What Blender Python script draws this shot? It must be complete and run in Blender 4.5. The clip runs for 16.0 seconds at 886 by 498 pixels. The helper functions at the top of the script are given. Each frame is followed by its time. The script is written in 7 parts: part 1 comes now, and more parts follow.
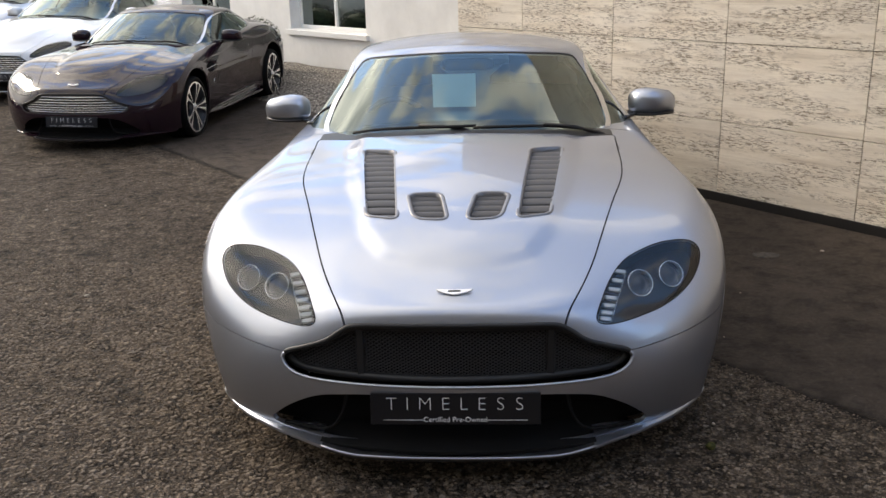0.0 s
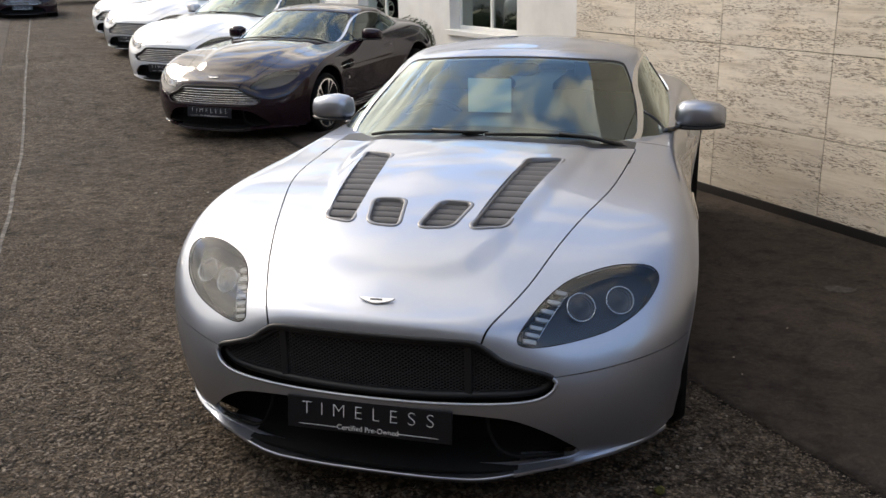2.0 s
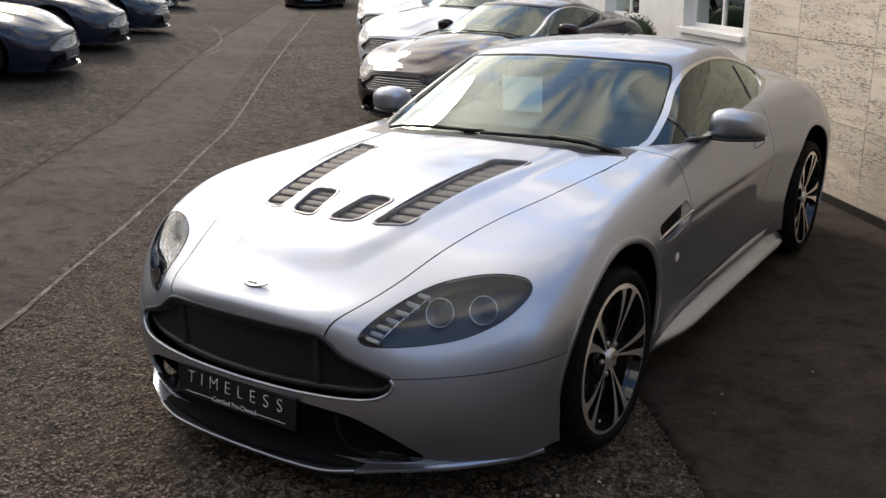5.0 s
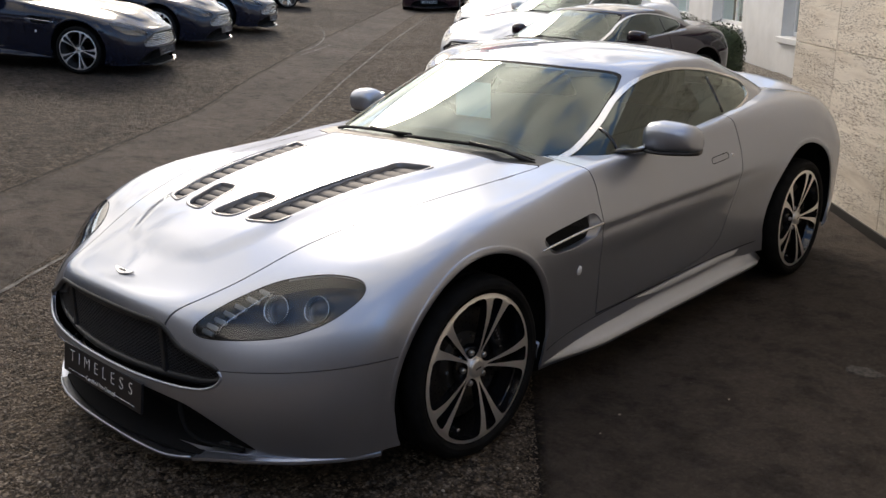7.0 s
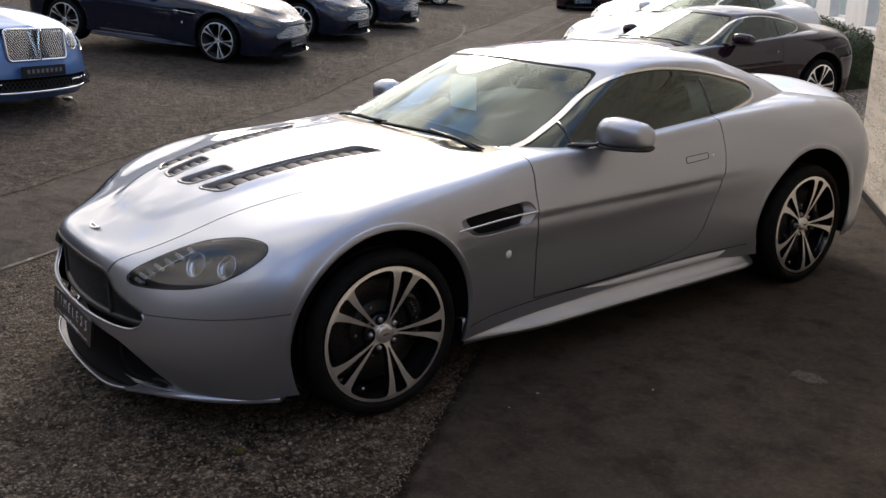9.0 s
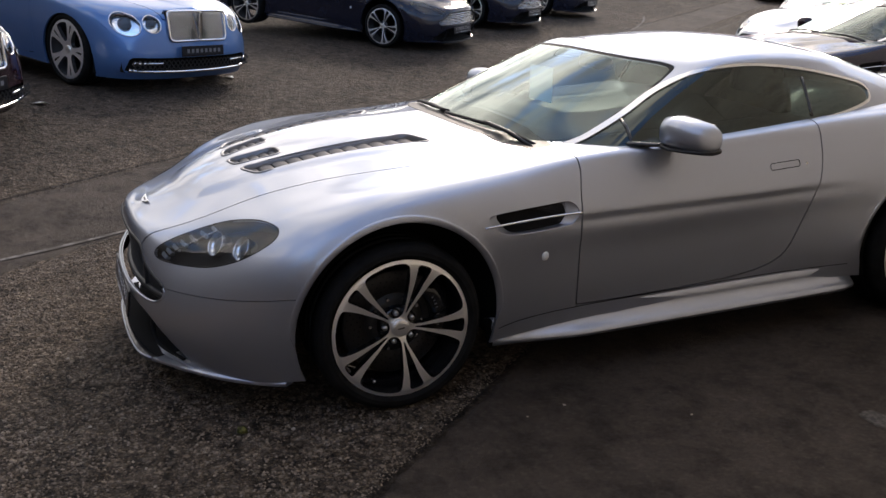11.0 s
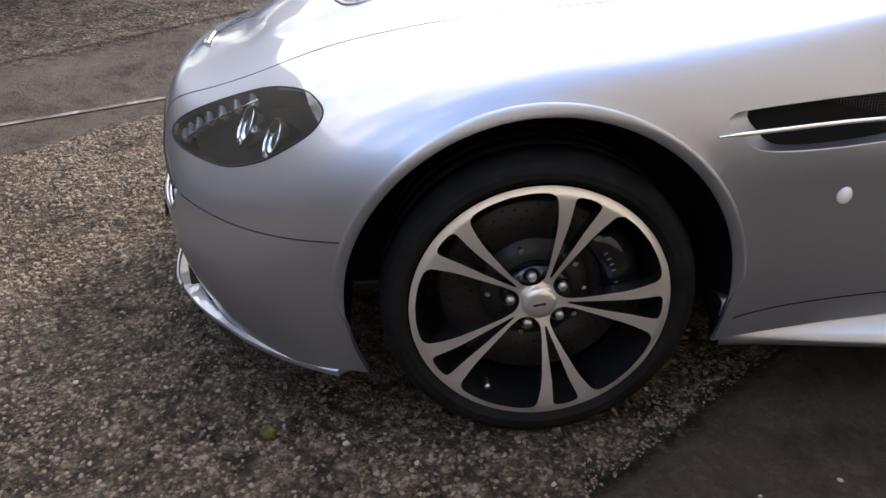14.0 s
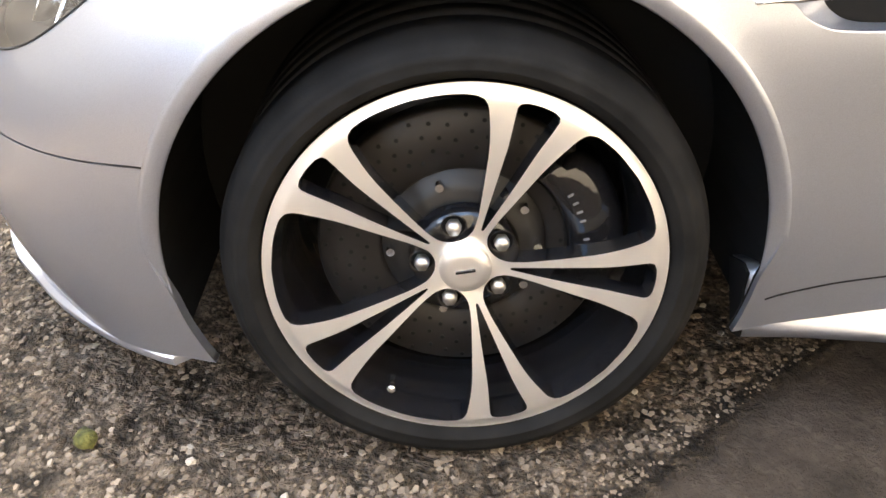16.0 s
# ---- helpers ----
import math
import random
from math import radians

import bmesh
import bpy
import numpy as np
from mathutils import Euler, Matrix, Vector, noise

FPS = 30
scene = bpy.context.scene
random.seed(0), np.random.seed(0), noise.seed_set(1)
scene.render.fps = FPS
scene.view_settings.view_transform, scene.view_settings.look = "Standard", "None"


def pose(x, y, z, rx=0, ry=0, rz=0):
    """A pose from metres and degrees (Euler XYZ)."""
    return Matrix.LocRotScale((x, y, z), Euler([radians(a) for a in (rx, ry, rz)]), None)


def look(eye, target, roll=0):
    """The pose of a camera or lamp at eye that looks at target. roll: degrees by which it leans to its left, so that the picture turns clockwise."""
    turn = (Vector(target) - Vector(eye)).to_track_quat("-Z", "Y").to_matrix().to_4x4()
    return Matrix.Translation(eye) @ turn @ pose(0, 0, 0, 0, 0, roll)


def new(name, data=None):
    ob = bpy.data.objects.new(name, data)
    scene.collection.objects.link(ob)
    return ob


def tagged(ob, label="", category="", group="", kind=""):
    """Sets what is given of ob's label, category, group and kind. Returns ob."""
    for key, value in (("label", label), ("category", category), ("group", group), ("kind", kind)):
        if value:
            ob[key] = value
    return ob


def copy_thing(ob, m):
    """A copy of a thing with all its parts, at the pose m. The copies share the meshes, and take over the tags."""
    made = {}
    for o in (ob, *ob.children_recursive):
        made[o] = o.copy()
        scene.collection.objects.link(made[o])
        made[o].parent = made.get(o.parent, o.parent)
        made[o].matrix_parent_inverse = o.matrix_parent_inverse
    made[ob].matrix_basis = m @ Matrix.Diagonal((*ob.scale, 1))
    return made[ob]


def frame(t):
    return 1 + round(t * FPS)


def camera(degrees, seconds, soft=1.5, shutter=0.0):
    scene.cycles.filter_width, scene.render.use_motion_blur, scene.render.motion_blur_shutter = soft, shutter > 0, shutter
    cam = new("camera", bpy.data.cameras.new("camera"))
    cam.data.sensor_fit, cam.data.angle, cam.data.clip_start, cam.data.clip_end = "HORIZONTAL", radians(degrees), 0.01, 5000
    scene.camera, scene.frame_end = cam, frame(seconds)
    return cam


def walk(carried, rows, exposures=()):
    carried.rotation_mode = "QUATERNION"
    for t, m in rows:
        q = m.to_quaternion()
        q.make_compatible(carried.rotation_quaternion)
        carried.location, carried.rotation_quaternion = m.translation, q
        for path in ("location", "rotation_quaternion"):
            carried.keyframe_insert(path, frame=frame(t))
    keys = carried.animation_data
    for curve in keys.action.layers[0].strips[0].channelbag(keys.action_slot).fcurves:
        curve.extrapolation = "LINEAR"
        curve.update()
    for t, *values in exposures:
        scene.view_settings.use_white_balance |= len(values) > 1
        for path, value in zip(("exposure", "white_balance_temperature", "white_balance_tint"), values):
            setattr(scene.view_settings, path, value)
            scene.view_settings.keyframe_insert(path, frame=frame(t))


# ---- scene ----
# Car coordinates: the front axle at y = 0, the nose towards -y, x to the car's left side.
cam = camera(52.1, 16.0)
PATH = [
    (0, (0.123, -3.368, 1.609), (0.011, -1.463, 1.008), -1.6),
    (0.5, (0.314, -3.343, 1.606), (0.061, -1.45, 1.013), -1.9),
    (1, (0.575, -3.328, 1.604), (0.209, -1.454, 1.009), -1.7),
    (1.5, (0.732, -3.304, 1.601), (0.29, -1.449, 0.998), -2.0),
    (2, (0.904, -3.162, 1.591), (0.378, -1.324, 1.003), -1.2),
    (2.5, (1.069, -3.045, 1.59), (0.435, -1.24, 1.008), -1.9),
    (3, (1.309, -3.007, 1.589), (0.539, -1.253, 1.013), -2.9),
    (5.5, (2.225, -2.533, 1.569), (1.093, -0.994, 0.979), -0.9),
    (6, (2.438, -2.449, 1.572), (1.26, -0.944, 0.982), -1.1),
    (6.5, (2.561, -2.296, 1.553), (1.335, -0.83, 0.963), -1.0),
    (7, (2.711, -2.099, 1.56), (1.402, -0.701, 0.985), -0.5),
    (7.5, (2.866, -1.988, 1.558), (1.472, -0.667, 0.998), -1.2),
    (8, (3.123, -1.9, 1.564), (1.672, -0.643, 1.0), -0.9),
    (10.5, (3.68, -1.186, 1.551), (1.982, -0.312, 0.957), 0.6),
    (11, (3.688, -1.062, 1.549), (1.94, -0.296, 0.948), 0.5),
    (11.5, (3.506, -0.899, 1.531), (1.721, -0.237, 0.919), 0.4),
    (12, (3.289, -0.762, 1.483), (1.499, -0.164, 0.82), 0.4),
    (12.5, (3.107, -0.601, 1.422), (1.302, -0.152, 0.687), 0.4),
    (13, (2.901, -0.412, 1.374), (1.091, -0.183, 0.554), -0.1),
    (13.5, (2.688, -0.323, 1.302), (0.896, -0.195, 0.423), -0.7),
    (14, (2.416, -0.25, 1.242), (0.645, -0.175, 0.315), -2.1),
    (14.5, (2.228, -0.18, 1.153), (0.496, -0.128, 0.155), -2.1),
    (15, (2.069, -0.096, 1.077), (0.37, -0.068, 0.022), -0.9),
    (15.5, (1.974, -0.047, 0.977), (0.271, -0.031, -0.071), -1.1),
    (16, (1.875, -0.025, 0.94), (0.165, -0.03, -0.099), -1.9),
]
EXPOSURES = [(0, 1.55, 7080, 12), (3, 1.28, 7080, 12), (5.5, 1.27, 7050, 13), (7, 1.22, 7020, 13), (10.5, 1.31, 6800, 16), (12, 1.41, 6760, 16), (13, 1.85, 6780, 16), (13.5, 2.24, 6820, 15), (14, 2.53, 6820, 14), (14.5, 2.94, 6860, 12), (15, 3.50, 7350, 10), (16, 4.63, 7700, 10)]
walk(cam, [(t, look(eye, target, roll)) for t, eye, target, roll in PATH], EXPOSURES)

# ---- light ----
SUN_ELEVATION, SUN_ROTATION = 30.0, 303.0
world = bpy.data.worlds.new("world")
scene.world = world
world.use_nodes = True
wn = world.node_tree
wn.nodes.clear()


def wnode(kind, **values):
    n = wn.nodes.new(kind)
    for key, value in values.items():
        n.inputs[key].default_value = value
    return n


w_out, w_bg = wnode("ShaderNodeOutputWorld"), wnode("ShaderNodeBackground", Strength=0.094)
w_sky = wnode("ShaderNodeTexSky")
w_sky.sky_type = "NISHITA"
w_sky.sun_disc = False
w_sky.ozone_density, w_sky.dust_density = 3.0, 0.4
w_sky.sun_elevation, w_sky.sun_rotation = radians(SUN_ELEVATION), radians(SUN_ROTATION)
# broken cloud over the sky, drawn out towards the horizon
w_co, w_sep = wnode("ShaderNodeTexCoord"), wnode("ShaderNodeSeparateXYZ")
wn.links.new(w_co.outputs["Generated"], w_sep.inputs[0])
w_up = wnode("ShaderNodeMath")
w_up.operation = "ADD"
wn.links.new(w_sep.outputs["Z"], w_up.inputs[0])
w_up.inputs[1].default_value = 0.28
w_div = wnode("ShaderNodeVectorMath")
w_div.operation = "DIVIDE"
w_comb = wnode("ShaderNodeCombineXYZ")
for k in range(3):
    wn.links.new(w_up.outputs[0], w_comb.inputs[k])
wn.links.new(w_co.outputs["Generated"], w_div.inputs[0])
wn.links.new(w_comb.outputs[0], w_div.inputs[1])
w_noise = wnode("ShaderNodeTexNoise", Scale=4.2, Detail=9.0, Roughness=0.60, Distortion=0.7)
wn.links.new(w_div.outputs[0], w_noise.inputs["Vector"])
w_ramp = wnode("ShaderNodeValToRGB")
w_ramp.color_ramp.elements[0].position, w_ramp.color_ramp.elements[0].color = 0.455, (0, 0, 0, 1)
w_ramp.color_ramp.elements[1].position, w_ramp.color_ramp.elements[1].color = 0.545, (1, 1, 1, 1)
# the cloud thins out away from the sun
w_far = wnode("ShaderNodeMath")
w_far.operation = "MULTIPLY_ADD"
wn.links.new(w_sep.outputs["X"], w_far.inputs[0])
w_far.inputs[1].default_value = -0.12
wn.links.new(w_noise.outputs["Fac"], w_far.inputs[2])
wn.links.new(w_far.outputs[0], w_ramp.inputs["Fac"])
w_shade = wnode("ShaderNodeTexNoise", Scale=4.0, Detail=6.0, Roughness=0.6)
wn.links.new(w_div.outputs[0], w_shade.inputs["Vector"])
w_cloud = wnode("ShaderNodeValToRGB")
w_cloud.color_ramp.elements[0].position, w_cloud.color_ramp.elements[0].color = 0.35, (2.0, 2.15, 2.3, 1)
w_cloud.color_ramp.elements[1].position, w_cloud.color_ramp.elements[1].color = 0.64, (8.2, 7.9, 7.35, 1)
wn.links.new(w_shade.outputs["Fac"], w_cloud.inputs["Fac"])
w_mix = wnode("ShaderNodeMix")
w_mix.data_type = "RGBA"
wn.links.new(w_ramp.outputs["Color"], w_mix.inputs["Factor"])
w_clear = wnode("ShaderNodeVectorMath")
w_clear.operation = "SCALE"
wn.links.new(w_sky.outputs[0], w_clear.inputs[0])
w_clear.inputs["Scale"].default_value = 1.75
wn.links.new(w_clear.outputs[0], w_mix.inputs["A"])
# the cloud is brighter towards the sun behind it
s_az, s_el = radians(SUN_ROTATION), radians(SUN_ELEVATION)
SUNWARD = Vector((math.sin(s_az) * math.cos(s_el), math.cos(s_az) * math.cos(s_el), math.sin(s_el)))
w_dot = wnode("ShaderNodeVectorMath")
w_dot.operation = "DOT_PRODUCT"
wn.links.new(w_co.outputs["Generated"], w_dot.inputs[0])
w_dot.inputs[1].default_value = SUNWARD
w_pow = wnode("ShaderNodeMath")
w_pow.operation = "POWER"
w_max = wnode("ShaderNodeMath")
w_max.operation = "MAXIMUM"
w_max.inputs[1].default_value = 0.0
wn.links.new(w_dot.outputs["Value"], w_max.inputs[0])
wn.links.new(w_max.outputs[0], w_pow.inputs[0])
w_pow.inputs[1].default_value = 6.0
w_glow = wnode("ShaderNodeMath")
w_glow.operation = "MULTIPLY_ADD"
wn.links.new(w_pow.outputs[0], w_glow.inputs[0])
w_glow.inputs[1].default_value, w_glow.inputs[2].default_value = 1.0, 1.0
w_lit = wnode("ShaderNodeVectorMath")
w_lit.operation = "SCALE"
wn.links.new(w_cloud.outputs["Color"], w_lit.inputs[0])
wn.links.new(w_glow.outputs[0], w_lit.inputs["Scale"])
wn.links.new(w_lit.outputs[0], w_mix.inputs["B"])
wn.links.new(w_mix.outputs["Result"], w_bg.inputs[0])
wn.links.new(w_bg.outputs[0], w_out.inputs[0])
sun = new("sun", bpy.data.lights.new("sun", "SUN"))
sun.data.energy, sun.data.angle, sun.data.color = 0.82, radians(16), (1.0, 0.89, 0.75)
sun.matrix_world = look(SUNWARD * 40, (0, 0, 0))

# ---- materials ----


def material(name, base=(0.5, 0.5, 0.5), rough=0.5, metal=0.0, coat=0.0, ior=1.45):
    m = bpy.data.materials.new(name)
    m.use_nodes = True
    b = m.node_tree.nodes["Principled BSDF"]
    b.inputs["Base Color"].default_value = (*base, 1)
    b.inputs["Roughness"].default_value = rough
    b.inputs["Metallic"].default_value = metal
    b.inputs["Coat Weight"].default_value = coat
    b.inputs["Coat Roughness"].default_value = 0.03
    b.inputs["IOR"].default_value = ior
    return m


def node(m, kind, **values):
    n = m.node_tree.nodes.new(kind)
    for key, value in values.items():
        if key in n.inputs:
            n.inputs[key].default_value = value
    return n


def link(m, a, b):
    m.node_tree.links.new(a, b)


def coords(m, which="Object", scale=(1, 1, 1)):
    c = node(m, "ShaderNodeTexCoord")
    p = node(m, "ShaderNodeMapping", Scale=scale)
    link(m, c.outputs[which], p.inputs["Vector"])
    return p.outputs[0]


def noise_of(m, vec, scale, detail=4.0, rough=0.55, distortion=0.0):
    n = node(m, "ShaderNodeTexNoise", Scale=scale, Detail=detail, Roughness=rough, Distortion=distortion)
    link(m, vec, n.inputs["Vector"])
    return n.outputs["Fac"]


def ramp(m, fac, *stops):
    r = node(m, "ShaderNodeValToRGB")
    e = r.color_ramp.elements
    while len(e) < len(stops):
        e.new(0.5)
    for el, (pos, col) in zip(e, stops):
        el.position, el.color = pos, (*col, 1) if len(col) == 3 else col
    link(m, fac, r.inputs["Fac"])
    return r.outputs["Color"]


def grey(v):
    return (v, v, v)


def mixed(m, fac, a, b, mode="MIX"):
    n = m.node_tree.nodes.new("ShaderNodeMix")
    n.data_type, n.blend_type = "RGBA", mode
    for sock, value in ((n.inputs["Factor"], fac), (n.inputs["A"], a), (n.inputs["B"], b)):
        if isinstance(value, (int, float)):
            sock.default_value = value
        elif isinstance(value, tuple):
            sock.default_value = (*value, 1)
        else:
            link(m, value, sock)
    return n.outputs["Result"]


def bump(m, height, strength=0.3, distance=0.01):
    n = node(m, "ShaderNodeBump", Strength=strength, Distance=distance)
    link(m, height, n.inputs["Height"])
    link(m, n.outputs["Normal"], bsdf(m).inputs["Normal"])


def bsdf(m):
    return m.node_tree.nodes["Principled BSDF"]


def car_paint(name, base, metal=0.0, rough=0.35, flake=0.0, dust=0.06, wax=0.01):
    m = material(name, base, rough, metal, coat=1.0)
    p = coords(m)
    bsdf(m).inputs["Specular IOR Level"].default_value = 0.15 if max(base) > 0.05 else 0.0
    if metal > 0.4:
        bsdf(m).inputs["Specular Tint"].default_value = (0.40, 0.43, 0.50, 1)
    if flake:
        f = noise_of(m, p, 900, 2, 0.5)
        col = mixed(m, ramp(m, f, (0.35, grey(0)), (0.65, grey(1))), tuple(c * (1 - flake) for c in base), tuple(min(1, c * (1 + flake)) for c in base))
    else:
        col = base
    d = ramp(m, noise_of(m, p, 2.3, 6, 0.65), (0.45, grey(0)), (0.8, grey(dust)))
    link(m, mixed(m, d, col, (0.30, 0.28, 0.25)), bsdf(m).inputs["Base Color"])
    r = ramp(m, noise_of(m, p, 5, 5), (0.3, grey(wax)), (0.75, grey(wax + 0.05)))
    link(m, r, bsdf(m).inputs["Coat Roughness"])
    return m


SILVER = car_paint("silver_paint", (0.440, 0.468, 0.530), 0.90, 0.38, 0.07)
BLACK_PAINT = car_paint("black_paint", (0.017, 0.007, 0.012), 0.0, 0.3, 0.0, 0.010, 0.05)
NAVY_PAINT = car_paint("midnight_paint", (0.008, 0.010, 0.020), 0.0, 0.3, 0.0, 0.03, 0.10)
WHITE_PAINT = car_paint("white_paint", (0.72, 0.73, 0.74), 0.0, 0.3, 0.0, 0.04)
PALE_SILVER = car_paint("pale_silver_paint", (0.60, 0.61, 0.63), 0.6, 0.35, 0.06)
BLUE_PAINT = car_paint("blue_paint", (0.085, 0.185, 0.40), 0.45, 0.35, 0.08)
GREY_PAINT = car_paint("grey_paint", (0.10, 0.10, 0.105), 0.5, 0.35, 0.06)
RED_PAINT = car_paint("red_paint", (0.45, 0.02, 0.02), 0.0, 0.3)
SHUT = material("shut_line_black", (0.012, 0.012, 0.012), 0.8)
bsdf(SHUT).inputs["Specular IOR Level"].default_value = 0.1
PLASTIC = material("black_plastic", (0.018, 0.018, 0.019), 0.45)
GLOSS_BLACK = material("gloss_black", (0.008, 0.008, 0.009), 0.12, coat=0.5)
MESH_GREY = material("mesh_grey_metal", (0.055, 0.055, 0.058), 0.45, 0.4)
VENT_GREY = material("vent_grey_metal", (0.22, 0.22, 0.23), 0.36, 0.7)
SLAT_GREY = material("slat_grey", (0.085, 0.083, 0.085), 0.62, 0.1)
CHROME = material("chrome", (0.75, 0.75, 0.76), 0.08, 1.0)
BRIGHT = material("bright_trim", (0.72, 0.72, 0.72), 0.2, 1.0)
RUBBER = material("seal_rubber", (0.015, 0.015, 0.015), 0.75)
CARBON = material("dark_splitter", (0.03, 0.03, 0.032), 0.3, coat=0.4)
LEATHER = material("black_leather", (0.03, 0.028, 0.027), 0.5)
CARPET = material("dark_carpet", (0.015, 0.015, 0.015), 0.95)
PAPER = material("pale_card", (0.66, 0.90, 0.92), 0.7)
PLATE = material("plate_black", (0.008, 0.009, 0.012), 0.30, coat=0.1)
LETTER = material("plate_lettering", (0.75, 0.75, 0.74), 0.5)
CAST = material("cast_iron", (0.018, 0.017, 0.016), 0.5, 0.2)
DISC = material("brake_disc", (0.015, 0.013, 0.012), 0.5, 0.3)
REFLECTOR = material("lamp_reflector", (0.86, 0.87, 0.88), 0.16, 1.0)
LAMP_GREY = material("lamp_housing", (0.10, 0.10, 0.105), 0.35, 0.4)


def thin_glass(name, tint, gloss_rough=0.01, gain=3.0, sheen=(0.90, 1.0, 0.95)):
    """A single pane: clear tinted glass with a mirror gloss that grows towards grazing."""
    m = bpy.data.materials.new(name)
    m.use_nodes = True
    t = m.node_tree
    t.nodes.clear()
    out = t.nodes.new("ShaderNodeOutputMaterial")
    mix = t.nodes.new("ShaderNodeMixShader")
    fr = t.nodes.new("ShaderNodeFresnel")
    fr.inputs["IOR"].default_value = 1.52
    tr = t.nodes.new("ShaderNodeBsdfTransparent")
    tr.inputs["Color"].default_value = (*tint, 1)
    gl = t.nodes.new("ShaderNodeBsdfGlossy")
    gl.inputs["Roughness"].default_value = gloss_rough
    gl.inputs["Color"].default_value = (*sheen, 1)
    boost = t.nodes.new("ShaderNodeMath")
    boost.operation, boost.use_clamp = "MULTIPLY", True
    boost.inputs[1].default_value = gain
    t.links.new(fr.outputs[0], boost.inputs[0])
    t.links.new(boost.outputs[0], mix.inputs[0])
    t.links.new(tr.outputs[0], mix.inputs[1])
    t.links.new(gl.outputs[0], mix.inputs[2])
    t.links.new(mix.outputs[0], out.inputs["Surface"])
    return m


SCREEN = thin_glass("windscreen_glass", (0.80, 0.88, 0.85), 0.0, 1.55)
SIDE_GLASS = thin_glass("side_glass", (0.27, 0.31, 0.28), 0.01, 1.4)
LENS = thin_glass("lamp_lens", (0.97, 0.98, 0.98), 0.0, 1.1, (1, 1, 1))


def tyre_rubber():
    m = material("tyre_rubber", (0.014, 0.014, 0.014), 0.7)
    p = coords(m)
    n = noise_of(m, p, 14, 5)
    link(m, ramp(m, n, (0.3, (0.006, 0.006, 0.006)), (0.75, (0.016, 0.0155, 0.015))), bsdf(m).inputs["Base Color"])
    bsdf(m).inputs["Specular IOR Level"].default_value = 0.08
    bump(m, noise_of(m, p, 220, 3), 0.15, 0.002)
    return m


def brushed(name, base, rough):
    m = material(name, base, rough, 0.9)
    p = coords(m, "Object", (1, 1, 1))
    n = noise_of(m, p, 25, 4, 0.5)
    link(m, ramp(m, n, (0.2, grey(rough * 0.9)), (0.8, grey(rough * 1.12))), bsdf(m).inputs["Roughness"])
    bump(m, noise_of(m, p, 700, 2), 0.03, 0.001)
    return m


TYRE = tyre_rubber()
MACHINED = brushed("machined_alloy", (0.93, 0.91, 0.87), 0.36)
BOLT = brushed("bolt_steel", (0.50, 0.48, 0.46), 0.42)
BRUSHED = brushed("brushed_steel", (0.78, 0.76, 0.73), 0.38)
ALLOY = brushed("silver_alloy", (0.92, 0.92, 0.93), 0.40)
ALLOY_DARK = material("dark_alloy", (0.10, 0.10, 0.105), 0.4, 0.6)
TAIL = material("tail_lamp_red", (0.35, 0.01, 0.01), 0.15, coat=0.6)
BADGE = material("badge_metal", (0.80, 0.80, 0.81), 0.3, 0.7)
LAMP_BOWL = material("lamp_bowl", (0.035, 0.035, 0.037), 0.3, 0.5)
MARK = material("plate_mark_grey", (0.16, 0.16, 0.165), 0.6)
LED = material("clear_block", (0.50, 0.52, 0.53), 0.22, 0.45, coat=0.8)

# ---- tools ----


def finish(name, me, mat, parent=None, label="", smooth=False):
    for mm in mat if isinstance(mat, (list, tuple)) else [mat]:
        me.materials.append(mm)
    if smooth:
        me.shade_smooth()
    ob = new(name, me)
    ob.parent = parent
    if label:
        tagged(ob, label)
    return ob


def part(name, bm, mat, parent=None, label="", smooth=False):
    """Links a bmesh as one mesh object under a thing or a part."""
    me = bpy.data.meshes.new(name)
    bm.to_mesh(me)
    bm.free()
    return finish(name, me, mat, parent, label, smooth)


def thing(name, label, category, group="", kind="", m=None):
    ob = new(name)
    ob.empty_display_size = 0.2
    tagged(ob, label, category, group, kind)
    if m is not None:
        ob.matrix_world = m
    return ob


def box(bm, lo, hi, bevel=0.0, m=None):
    """A box from corner lo to corner hi, with its edges rounded."""
    r = bmesh.ops.create_cube(bm, size=1.0)
    vs = r["verts"]
    c = [(a + b) / 2 for a, b in zip(lo, hi)]
    d = [b - a for a, b in zip(lo, hi)]
    for v in vs:
        v.co = Vector([c[i] + v.co[i] * d[i] for i in range(3)])
    if bevel:
        es = list({e for v in vs for e in v.link_edges})
        r = bmesh.ops.bevel(bm, geom=es, offset=bevel, segments=2, affect="EDGES", profile=0.5)
        vs = list({v for f in r["faces"] for v in f.verts} | {v for v in vs if v.is_valid})
    if m is not None:
        bmesh.ops.transform(bm, matrix=m, verts=vs)
    return vs


